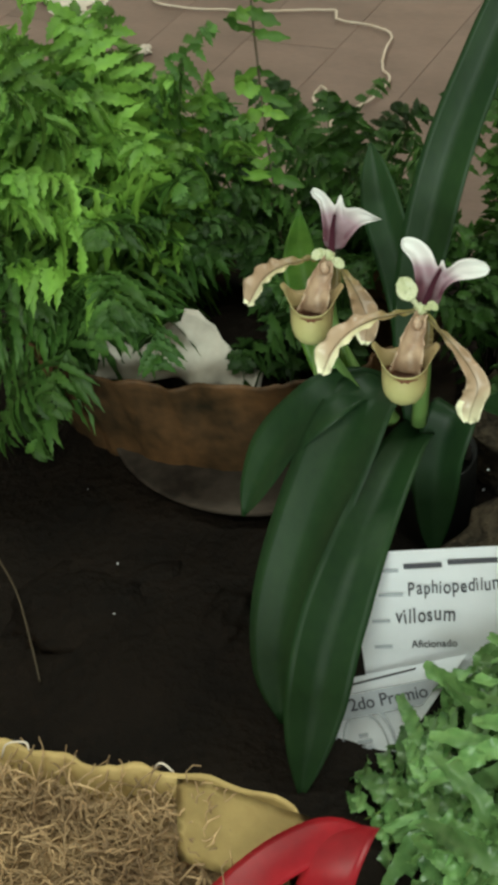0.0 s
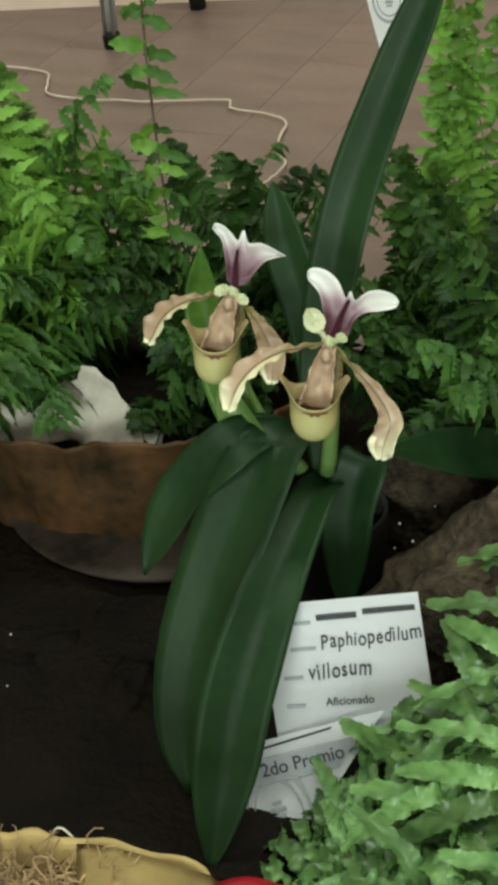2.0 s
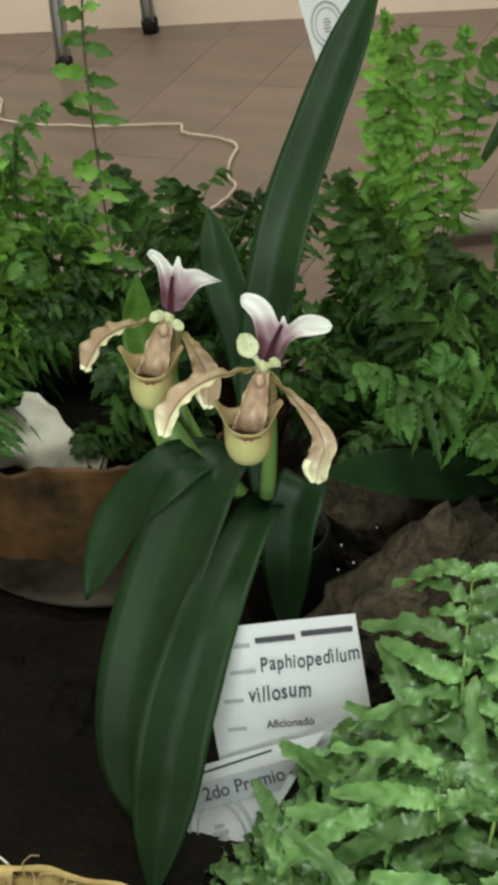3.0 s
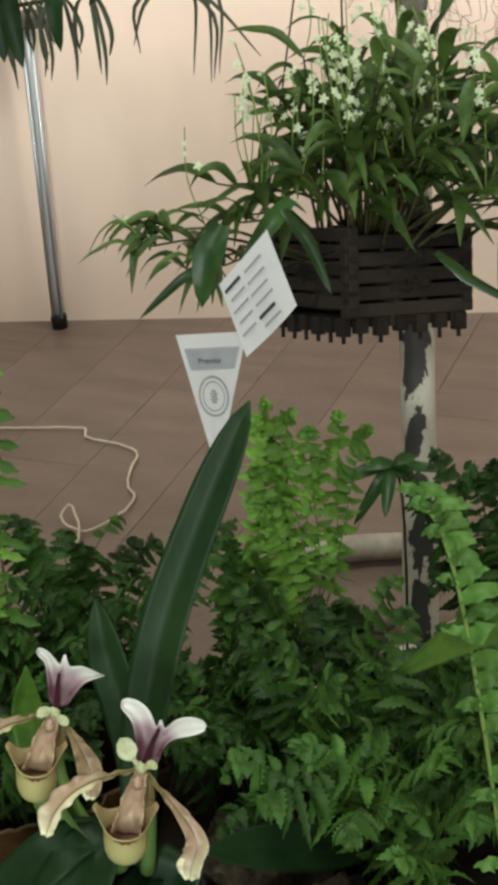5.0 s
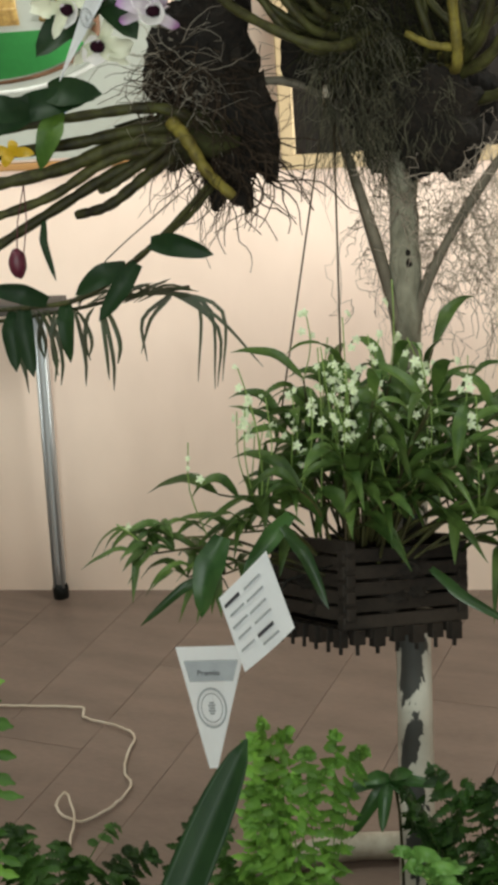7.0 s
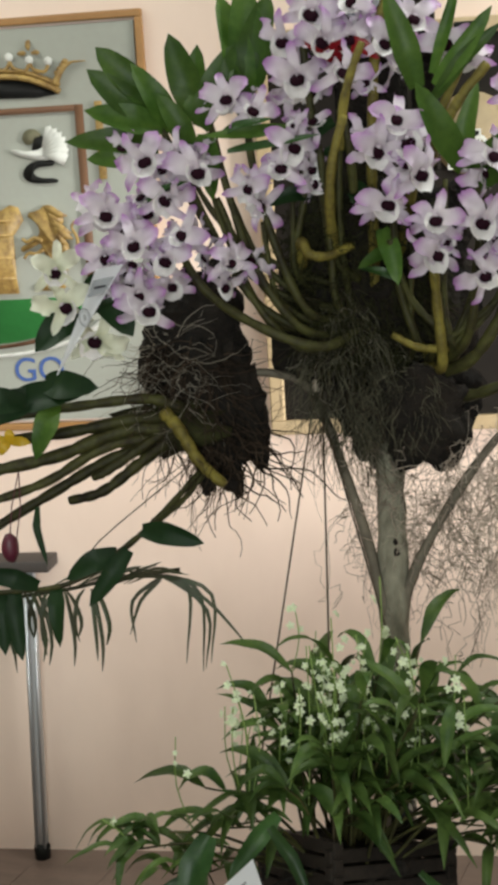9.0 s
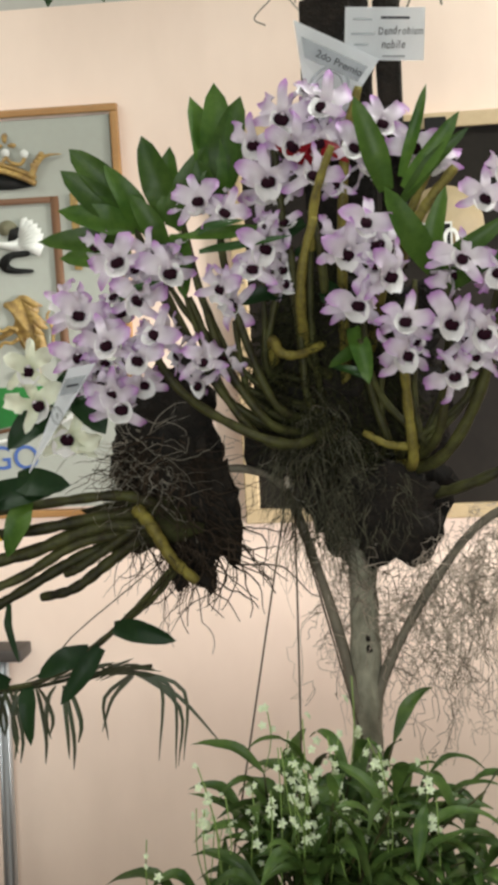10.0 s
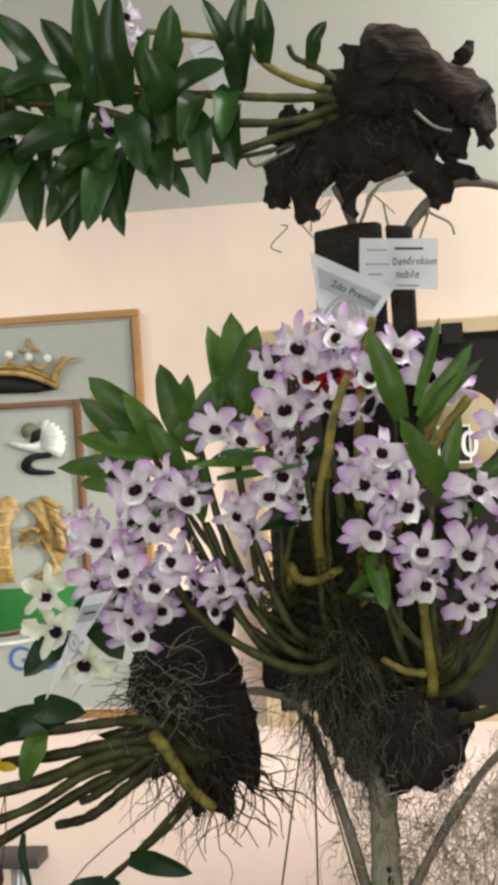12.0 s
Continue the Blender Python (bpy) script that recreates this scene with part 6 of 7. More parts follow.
    blade(bm, [(0, -0.004, -6 * k), (px * k * 0.35, -0.012, pz * k * 0.33), (px * k * 0.7, -0.018, pz * k * 0.66), (px * k, -0.016, pz * k * 1.08)], 60 * k, (0.1, -1, 0), 24, 10, 0.75, 0.0022, 3, 0.0010, shape=lambda t: 0.36 + 0.64 * t ** 0.9, power=3.0)
    for v in bm.verts:
        v.co += 0.0022 * noise.noise_vector(v.co * 110)
    part("claw", bm, COLUMN, heart, "brown-pink rolled throat of the slipper")
    bm = bmesh.new()
    lump(bm, (px * k * 0.22, -0.016, pz * k * 0.24), (9 * k, 0.004, 12 * k), 0.4, 2.5, 4, 3)
    part("column", bm, COLUMN, heart)
    for fx, fz, r in lobes:
        bm = bmesh.new()
        tube(bm, [(0, -0.002, 0), (fx * k * 0.5, -0.005, fz * k * 0.45), (fx * k, -0.007, fz * k)], lambda t: 0.0022 + 0.0022 * t, 6, 6)
        flap = bmesh.new()
        wide, high, crimp = (0.92, 1.12, 0.12) if r > 15 else (1.25, 0.85, 0.16)
        lump(flap, (0, 0, 0), (r * k * wide, 0.0022, r * k * high), crimp, 1.7, int(r + abs(fx)), 3)
        for v in flap.verts:
            d = math.hypot(v.co.x, v.co.z) / (r * k)
            v.co.y += -0.0045 * d * d + 0.0012 * math.sin(v.co.x * 900) * d
        flap.transform(Matrix.Translation((fx * k, -0.006, fz * k)) @ pose(0, 0, 0, 0, -30 if fx < 0 else 35))
        spare = bpy.data.meshes.new("flap")
        flap.to_mesh(spare)
        flap.free()
        bm.from_mesh(spare)
        bpy.data.meshes.remove(spare)
        part("side_lobe", bm, PALE, heart)
    bm = bmesh.new()
    blade(bm, [(0.004, 0.010, -6 * k), (px * k * 0.6 + 0.010, 0.014, pz * k * 0.5), (px * k + 0.014, 0.008, pz * k * 1.15)], 50 * k, (0, -1, 0.1), 10, 4, 0.3, 0.001, 2, 0.0006)
    part("lower_sepal", bm, PETAL, heart)


slipper_flower(facing((0.383, 0.68, 0.459), 16.6, -35.4, 8.3), [(-38, 122), (-36, 131), (-24, 134), (-4, 128), (16, 110), (30, 80), (39, 93), (47, 76), (70, 92), (96, 96), (120, 89), (129, 78)], [(-38, 122), (-36, 113), (-28, 104), (-16, 86), (-10, 52), (-6, 8), (30, 8), (42, 36), (62, 54), (98, 60), (122, 67), (129, 78)],
               [[(0, 0), (-46, -9), (-88, -19), (-133, -43), (-165, -80), (-182, -124)], [(10, -8), (40, -42), (69, -74), (98, -115), (108, -147), (98, -183), (94, -210)]],
               ((-28, -108), 92, 68), [(-27, 38, 21), (22, 8, 9)])
slipper_flower(facing((0.268, 0.75, 0.475), 16.6, -35.4, 8.3), [(-36, 124), (-30, 131), (-14, 124), (0, 110), (12, 98), (22, 118), (31, 94), (58, 93), (99, 74)], [(-36, 124), (-32, 116), (-18, 99), (-12, 61), (-6, 18), (26, 16), (38, 32), (62, 60), (99, 74)],
               [[(-4, -2), (-51, -10), (-99, -26), (-131, -51), (-158, -98)], [(10, -6), (38, -42), (58, -74), (77, -119), (76, -172)]],
               ((-29, -103), 90, 70), [(-19, 3, 12), (20, -14, 11)])

bm = bmesh.new()
lathe(bm, [(0.0, 0.0), (0.050, 0.0), (0.056, 0.08), (0.062, 0.145), (0.058, 0.147), (0.052, 0.13), (0.0, 0.13)], 24, pose(0.345, 0.80, 0))
tagged(part("plant_pot", bm, BLACK), "black plastic nursery pot of the slipper orchid", "pot")
bm = bmesh.new()
rng = random.Random(41)
for k in range(60):
    a, r = rng.uniform(0, 6.28), rng.uniform(0, 0.052)
    lump(bm, (0.345 + r * math.cos(a), 0.80 + r * math.sin(a), 0.138 + rng.uniform(0, 0.012)), (0.012, 0.010, 0.007), 0.4, 2, k, 1)
tagged(part("potting_bark", bm, BARK), "dark potting bark chips in the pot", "bark chips", kind="stuff")


# ---- ground of the display: wet soil, rocks, wrapped pots ----
bm = bmesh.new()
n = 40
grid = [[None] * (n + 1) for _ in range(n + 1)]
for i in range(n + 1):
    for j in range(n + 1):
        x, y = -0.75 + 1.75 * i / n, -0.15 + 1.5 * j / n
        edge = max(abs(i / n - 0.5), abs(j / n - 0.5)) * 2
        h = 0.004 + (0.018 + 0.02 * noise.fractal((x * 5, y * 5, 1), 0.9, 2, 4)) * max(0, 1 - edge ** 6)
        wob = 0.05 * noise.noise((x * 3, y * 3, 5)) * edge
        grid[i][j] = bm.verts.new((x + wob, y + wob, max(0.003, h)))
for i in range(n):
    for j in range(n):
        bm.faces.new((grid[i][j], grid[i + 1][j], grid[i + 1][j + 1], grid[i][j + 1]))
tagged(part("soil", bm, SOIL), "dark wet soil spread on a sheet on the floor", "soil", kind="stuff")

rng = random.Random(83)
bm = bmesh.new()
for k in range(34):
    x, y = (rng.uniform(-0.30, 0.00), rng.uniform(0.50, 0.85)) if k < 6 else (rng.uniform(0.36, 0.62), rng.uniform(0.62, 0.90))
    lump(bm, (x, y, 0.030 + (0.0 if k < 6 else rng.uniform(0.02, 0.12))), (rng.uniform(0.0008, 0.0020),) * 3, 0.4, 2, k, 1)
tagged(part("white_grit", bm, PAPER), "tiny white grains scattered on the wet soil", "grit", kind="stuff")
bm = bmesh.new()
tube(bm, [(-0.235, 0.66, 0.034), (-0.17, 0.59, 0.038), (-0.11, 0.50, 0.034), (-0.085, 0.46, 0.03)], 0.0015, 5, 10)
tagged(part("straw", bm, STEM), "dry brown straw lying on the wet soil", "straw")

ROCK = shade("brown_rock", (0.010, 0.008, 0.006), 0.9, (0.085, 0.066, 0.043), 20, 80, 1.0, spread=0.1, spec=0.15)
for place, size, turnz, k, lab in (((0.525, 0.71, 0.10), (0.13, 0.085, 0.14), 25, 1, "rough brown rock beside the slipper orchid"), ((0.46, 0.93, 0.07), (0.09, 0.08, 0.10), 0, 2, "dark rough stone among the ferns"), ((-0.08, 0.60, 0.0), (0.13, 0.09, 0.035), 30, 3, "low dark wet stone in the soil"), ((0.12, 0.60, 0.0), (0.06, 0.05, 0.03), 80, 5, "small dark wet stone in the soil")):
    bm = bmesh.new()
    lump(bm, (0, 0, 0), size, 0.30, 2.1, k, 4, pose(0, 0, 0, 0, 0, turnz))
    if k == 1:
        for v in bm.verts:
            v.co.z *= 0.5 + 0.75 * max(0, min(1, (v.co.x + 0.10) / 0.2))
            v.co += 0.012 * noise.noise_vector(v.co * 28)
    ob = tagged(part("rock", bm, ROCK if k < 3 else SOIL), lab, "rock", "rocks")
    ob.location = place

WRAP = shade("brown_wrapping_paper", (0.092, 0.046, 0.018), 0.6, (0.012, 0.009, 0.004), 10, 60, 0.5, spread=0, spec=0.2)


def wrapped_pot(name, label, place, rx, ry, h, material, folds, seed, square=2.0, pleats=0.0):
    bm = bmesh.new()
    rows = []
    prof = [(0.90, 0.0), (0.905, 0.12), (0.915, 0.25), (0.93, 0.4), (0.945, 0.55), (0.96, 0.7), (0.98, 0.85), (1.0, 0.96), (0.995, 1.0), (0.98, 0.97), (0.95, 0.85), (0.92, 0.75)]
    m = 220
    for r, z in prof:
        row = []
        for j in range(m):
            a = 2 * math.pi * j / m
            f = 1 + 0.034 * math.sin(folds * a + seed + 2 * noise.noise((math.cos(a) * 2, math.sin(a) * 2, seed))) * z + 0.03 * z * abs(math.sin(2.5 * folds * a)) ** 3 + 0.05 * noise.noise((math.cos(a) * 3, math.sin(a) * 3, z * 2 + seed))
            f += pleats * abs(math.sin(2.5 * folds * a + 3 * noise.noise((math.cos(a) * 4, math.sin(a) * 4, seed + 3)))) ** 0.5 * (0.4 + 0.6 * z)
            f += 0.022 * noise.noise((math.cos(a) * 9, math.sin(a) * 9, z * 3 + seed)) + 0.010 * abs(noise.noise((math.cos(a) * 22, math.sin(a) * 22, z * 4 + seed)))
            f /= (abs(math.cos(a)) ** square + abs(math.sin(a)) ** square) ** (1 / square)
            zz = z * (1 + 0.14 * noise.noise((math.cos(a) * 3, math.sin(a) * 3, seed)) + 0.012 * noise.noise((math.cos(a) * 14, math.sin(a) * 14, seed)))
            row.append(bm.verts.new((rx * r * f * math.cos(a), ry * r * f * math.sin(a), h * zz)))
        rows.append(row)
    for a, b in zip(rows, rows[1:]):
        for j in range(m):
            bm.faces.new((a[j], a[(j + 1) % m], b[(j + 1) % m], b[j]))
    bm.faces.new(rows[0][::-1])
    pot = thing(name, label, "pot", place=place)
    part("wrapping", bm, material, pot)
    return pot


fern_pot = wrapped_pot("wrapped_pot", "wide fern pot wrapped in brown paper on the soil", (0.01, 1.01, 0.005), 0.29, 0.165, 0.19, WRAP, 5, 1, 2.0, 0.045)
bm = bmesh.new()
lump(bm, (0, 0, 0.13), (0.18, 0.105, 0.025), 0.2, 4, 3, 3)
part("potting_soil", bm, SOIL, fern_pot)
bm = bmesh.new()
lathe(bm, [(0.0, 0.0), (0.235, 0.0), (0.25, 0.004), (0.256, 0.013), (0.250, 0.015), (0.235, 0.011), (0.0, 0.012)], 48, pose(0.075, 1.025, 0.024))
tagged(part("saucer", bm, shade("grey_plastic", (0.058, 0.046, 0.036), 0.85, (0.016, 0.012, 0.009), 12, 60, 0.3, spread=0, spec=0.1)), "pale grey plastic saucer under the wrapped pot", "saucer")
bm = bmesh.new()
n = 26
grid = []
for i in range(n + 1):
    u = i / n
    high = 0.048 + 0.055 * math.exp(-((u - 0.62) / 0.2) ** 2) + 0.030 * noise.noise((u * 5, 7, 1)) + 0.016 * noise.noise((u * 17, 3, 1))
    high *= min(1, 0.15 + 4 * (1 - u))
    grid.append([bm.verts.new((-0.15 + 0.245 * u + 0.008 * noise.noise((u * 9, j, 4)), 0.90 + 0.03 * j / 10, 0.15 + high * j / 10)) for j in range(11)])
for i in range(n):
    for j in range(10):
        bm.faces.new((grid[i][j], grid[i + 1][j], grid[i + 1][j + 1], grid[i][j + 1]))
for v in bm.verts:
    v.co.y += 0.016 * noise.noise(v.co * 24) + 0.005 * noise.noise(v.co * 70)
bmesh.ops.triangulate(bm, faces=bm.faces[:])
bmesh.ops.solidify(bm, geom=bm.faces[:], thickness=0.001)
tagged(part("torn_paper", bm, shade("white_torn_paper", (0.46, 0.43, 0.36), 0.85, (0.33, 0.30, 0.25), 14, 80, 0.3, spread=0)), "crumpled torn white paper tucked in the fern pot", "paper")

CRUMPLE = shade("pale_crumpled_paper", (0.62, 0.57, 0.50), 0.8, (0.50, 0.45, 0.38), 10, 80, 0.2, spread=0)
for place, size, k in (((-0.78, 2.37, 0.018), (0.065, 0.05, 0.022), 2), ((-0.55, 2.175, 0.009), (0.016, 0.013, 0.010), 5), ((-0.87, 2.46, 0.016), (0.05, 0.035, 0.018), 7)):
    bm = bmesh.new()
    lump(bm, (0, 0, 0), size, 0.5, 2.2, k, 3)
    ob = tagged(part("paper_scrap", bm, CRUMPLE, None, "", False), "crumpled scrap of pale paper on the floor boards", "paper")
    ob.location = place

CLOTH = shade("yellow_tan_cloth", (0.46, 0.34, 0.13), 0.75, (0.33, 0.23, 0.085), 9, 90, 0.3, spread=0)
coir_pot = wrapped_pot("cloth_wrapped_pot", "coir-filled pot wrapped in yellow cloth with red ribbon", (0.10, -0.02, 0.003), 0.275, 0.265, 0.20, CLOTH, 5, 4, 4.0)
COIR = shade("coir_fibre", (0.33, 0.225, 0.115), 0.85, (0.13, 0.078, 0.038), 16, 70, 0.4, spread=0.42)
bm = bmesh.new()
rows = []
for r in (0.0, 0.25, 0.5, 0.7, 0.85, 0.95, 0.985):
    row = []
    for j in range(64):
        a = 2 * math.pi * j / 64
        q = r / (abs(math.cos(a)) ** 4 + abs(math.sin(a)) ** 4) ** 0.25
        x, y = 0.264 * q * math.cos(a), 0.252 * q * math.sin(a)
        row.append(bm.verts.new((x, y, 0.178 + 0.016 * noise.noise((x * 18, y * 18, 2)) + 0.008 * noise.noise((x * 60, y * 60, 4)) - 0.02 * r ** 6)))
    rows.append(row)
for a, b in zip(rows, rows[1:]):
    for j in range(64):
        bm.faces.new((a[j], a[(j + 1) % 64], b[(j + 1) % 64], b[j]))
bmesh.ops.remove_doubles(bm, verts=bm.verts[:], dist=0.0001)
part("coir_core", bm, COIR, coir_pot)
bm = bmesh.new()
rng = random.Random(51)
for k in range(4600):
    x, y = rng.uniform(-0.255, 0.245), rng.uniform(0.0, 0.240)
    if x > 0.16 and y > 0.10 and x + y > 0.33:
        continue
    p = Vector((x, y, 0.172 + rng.uniform(0, 0.014)))
    way = Vector((rng.gauss(0, 1), rng.gauss(0, 1), rng.gauss(0.2, 0.5))).normalized()
    line = [p.copy()]
    for _ in range(7):
        way = (way + Vector((rng.gauss(0, 0.5), rng.gauss(0, 0.5), rng.gauss(0, 0.4)))).normalized()
        p = p + way * rng.uniform(0.004, 0.012)
        p.z = max(0.170, min(p.z, 0.215))
        line.append(p.copy())
    tube(bm, line, rng.uniform(0.0006, 0.0011), 3)
tagged(part("coir", bm, COIR, coir_pot), kind="stuff")
for pts, w, up in (([(0.190, 0.130, 0.206), (0.215, 0.164, 0.209), (0.240, 0.192, 0.210), (0.268, 0.212, 0.209), (0.300, 0.210, 0.204)], 0.046, (-0.1, -0.2, 1)),
                   ([(0.290, 0.234, 0.206), (0.286, 0.212, 0.2125), (0.280, 0.172, 0.212), (0.278, 0.135, 0.200), (0.280, 0.100, 0.180)], 0.058, (-0.25, -0.2, 1))):
    bm = bmesh.new()
    blade(bm, pts, w, up, 18, 6, -0.04, 0.0014, 1.1, 0.0006, shape=lambda t: 0.94 + 0.06 * math.sin(3 * t))
    part("ribbon_fold", bm, RED, coir_pot, "red satin ribbon")
bm = bmesh.new()
rows = []
for i in range(13):
    u = i / 12
    row = []
    for j in range(8):
        v = j / 7
        x = (0.105 + 0.140 * u) * (1 - v) + (0.138 + 0.100 * u) * v
        y = (0.256 - 0.016 * u) * (1 - v) + (0.165 + 0.004 * u) * v
        row.append(bm.verts.new((x, y, 0.203 - 0.006 * v * u + 0.006 * math.sin(5 * u + 2.0 * v) + 0.004 * noise.noise((u * 4, v * 5, 3)))))
    rows.append(row)
for a, b in zip(rows, rows[1:]):
    for j in range(7):
        bm.faces.new((a[j], a[j + 1], b[j + 1], b[j]))
bmesh.ops.solidify(bm, geom=bm.faces[:], thickness=0.0008)
part("folded_corner", bm, CLOTH, coir_pot)
for pts in (((0.074, 0.262, 0.180), (0.080, 0.266, 0.204), (0.089, 0.266, 0.210), (0.099, 0.264, 0.201)), ((-0.095, 0.262, 0.185), (-0.085, 0.266, 0.205), (-0.062, 0.266, 0.212), (-0.058, 0.262, 0.205))):
    bm = bmesh.new()
    tube(bm, pts, 0.0011, 5, 10)
    part("wire_end", bm, TWINE, coir_pot)


# ---- ferns ----
def pinna_mesh(bm, root, way, up, ln, w, lobes, droop):
    """One lobed pinna: a folded blade whose margin swings in and out."""
    tip = root + way * ln - Vector((0, 0, droop * ln))
    mid = root.lerp(tip, 0.5) + Vector(up) * (0.10 * ln)
    blade(bm, [root, mid, tip], w * 1.35, up, lobes * 2, 2, 0.4, 0, 1, 0, shape=lambda t: max(0.06, (0.62 + 0.4 * math.sin(math.pi * min(1, t * 0.85 + 0.15))) * (0.80 + 0.20 * math.cos(2 * math.pi * lobes * t)) * (1 - t ** 4)))


def frond(name, parent, base, pts, ln, w, pairs, material, lobes=4, start=0.12, droop=0.25, rng=RND, up=(0, -0.25, 1)):
    """A fern frond: a thin rachis with pinnae on both sides, shorter towards the tip."""
    bm = bmesh.new()
    line = spline([Vector(p) - base for p in pts], 40)
    tube(bm, line[::4], lambda t: 0.0018 * (1 - 0.7 * t), 4)
    upv = Vector(up)
    for k in range(pairs):
        t = start + (1 - start) * k / pairs
        i = int(t * 40)
        q, way = line[i], (line[min(i + 1, 40)] - line[max(i - 1, 0)]).normalized()
        side = way.cross(upv).normalized()
        size = ln * (math.sin(math.pi * min(1, 0.25 + 0.75 * t)) ** 0.7) * rng.uniform(0.8, 1.12)
        for s in (-1, 1):
            if rng.random() < 0.14:
                continue
            d = (side * s + way * 0.35 + Vector((rng.gauss(0, 0.28), rng.gauss(0, 0.28), rng.gauss(0, 0.30)))).normalized()
            pinna_mesh(bm, q, d, side.cross(way) + Vector((rng.gauss(0, 0.35), rng.gauss(0, 0.35), rng.gauss(0, 0.2))), size, w * rng.uniform(0.75, 1.25), lobes, droop * rng.uniform(0.2, 2.0))
    return part(name, bm, material, parent)


def fern(label, place, heads, ln, w, pairs, material, seed, lobes=4, spread=0.03, droop=0.25, arch=0.12, start=0.15):
    """A fern plant: fronds from one crown, one to each head point."""
    rng = random.Random(seed)
    base = Vector(place)
    plant = thing("fern", label, "fern", "ferns", place)
    for h in heads:
        h = Vector(h)
        a = base + Vector((rng.gauss(0, spread), rng.gauss(0, spread), 0.0))
        mid = a.lerp(h, 0.5) + Vector((rng.gauss(0, 0.02), rng.gauss(0, 0.02), arch * (h - a).length + 0.02))
        frond("frond", plant, base, [a, a.lerp(mid, 0.55) + Vector((0, 0, 0.01)), mid, h.lerp(mid, 0.4) + Vector((0, 0, 0.012)), h, h + (h - mid) * rng.uniform(0.05, 0.3) + Vector((0, 0, -rng.uniform(0.0, 0.05)))], ln * rng.uniform(0.85, 1.15), w, pairs, material, lobes, start, droop, rng)
    return plant


def scatter(seed, n, x, y, z):
    rng = random.Random(seed)
    return [(rng.uniform(*x), rng.uniform(*y), rng.uniform(*z)) for _ in range(n)]


fern("bright green fern arching over the brown wrapped pot", (-0.06, 1.05, 0.15), scatter(1, 24, (-0.50, -0.06), (0.88, 1.15), (0.42, 0.58)) + scatter(23, 14, (-0.50, -0.20), (0.95, 1.15), (0.54, 0.63)) + scatter(27, 14, (-0.38, -0.08), (1.0, 1.22), (0.46, 0.57)) + scatter(21, 9, (-0.40, -0.02), (0.84, 1.0), (0.30, 0.52)), 0.058, 0.0130, 24, FERN_BRIGHT, 1, 5, 0.03, 0.6)
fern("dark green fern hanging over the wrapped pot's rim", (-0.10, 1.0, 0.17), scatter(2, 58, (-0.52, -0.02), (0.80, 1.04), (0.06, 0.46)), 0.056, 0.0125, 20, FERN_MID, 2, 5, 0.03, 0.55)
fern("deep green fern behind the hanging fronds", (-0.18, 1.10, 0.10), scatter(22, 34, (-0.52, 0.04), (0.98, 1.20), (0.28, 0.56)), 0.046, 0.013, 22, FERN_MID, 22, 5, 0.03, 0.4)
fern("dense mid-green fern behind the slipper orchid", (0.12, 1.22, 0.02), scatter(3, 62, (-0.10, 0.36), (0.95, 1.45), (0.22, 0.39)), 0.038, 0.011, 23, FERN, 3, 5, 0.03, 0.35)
fern("soft bright fern between the pot and the floor", (-0.06, 1.20, 0.05), scatter(25, 34, (-0.36, 0.06), (1.0, 1.30), (0.38, 0.52)), 0.050, 0.012, 21, FERN_BRIGHT, 25, 5, 0.03, 0.45)
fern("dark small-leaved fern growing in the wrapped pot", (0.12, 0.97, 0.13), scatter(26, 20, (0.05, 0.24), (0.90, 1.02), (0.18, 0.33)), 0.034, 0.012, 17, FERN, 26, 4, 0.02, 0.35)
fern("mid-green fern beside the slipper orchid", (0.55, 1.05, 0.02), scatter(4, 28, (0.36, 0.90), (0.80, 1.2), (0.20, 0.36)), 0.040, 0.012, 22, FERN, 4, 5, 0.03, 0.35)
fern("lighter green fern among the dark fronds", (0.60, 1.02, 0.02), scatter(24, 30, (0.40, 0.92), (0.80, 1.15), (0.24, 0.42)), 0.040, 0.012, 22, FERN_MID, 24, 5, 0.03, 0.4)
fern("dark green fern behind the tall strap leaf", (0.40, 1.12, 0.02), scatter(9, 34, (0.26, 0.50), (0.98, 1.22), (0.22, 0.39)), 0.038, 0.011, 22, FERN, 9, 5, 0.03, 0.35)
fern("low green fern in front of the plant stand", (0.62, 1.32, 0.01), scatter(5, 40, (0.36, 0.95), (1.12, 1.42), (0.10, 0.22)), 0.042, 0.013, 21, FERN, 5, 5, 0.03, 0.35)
tuft = [(0.435, 1.28, 0.575), (0.455, 1.27, 0.585), (0.475, 1.31, 0.565), (0.51, 1.26, 0.555), (0.55, 1.30, 0.565), (0.585, 1.27, 0.555), (0.435, 1.26, 0.51), (0.465, 1.23, 0.515), (0.49, 1.27, 0.51), (0.53, 1.25, 0.53), (0.43, 1.25, 0.46), (0.455, 1.22, 0.455), (0.43, 1.22, 0.41), (0.445, 1.30, 0.54)]
fern("bright tufted fern by the tall strap leaf", (0.43, 1.27, 0.02), tuft, 0.036, 0.0115, 25, FERN_BRIGHT, 6, 5, 0.03, 0.25, 0.03, 0.40)
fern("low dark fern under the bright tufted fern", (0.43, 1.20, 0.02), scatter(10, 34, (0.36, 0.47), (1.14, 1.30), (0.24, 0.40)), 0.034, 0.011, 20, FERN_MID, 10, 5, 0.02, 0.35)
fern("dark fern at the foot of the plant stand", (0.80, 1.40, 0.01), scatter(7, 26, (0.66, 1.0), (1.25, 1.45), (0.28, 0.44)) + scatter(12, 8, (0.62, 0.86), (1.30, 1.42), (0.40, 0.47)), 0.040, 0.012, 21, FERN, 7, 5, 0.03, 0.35)
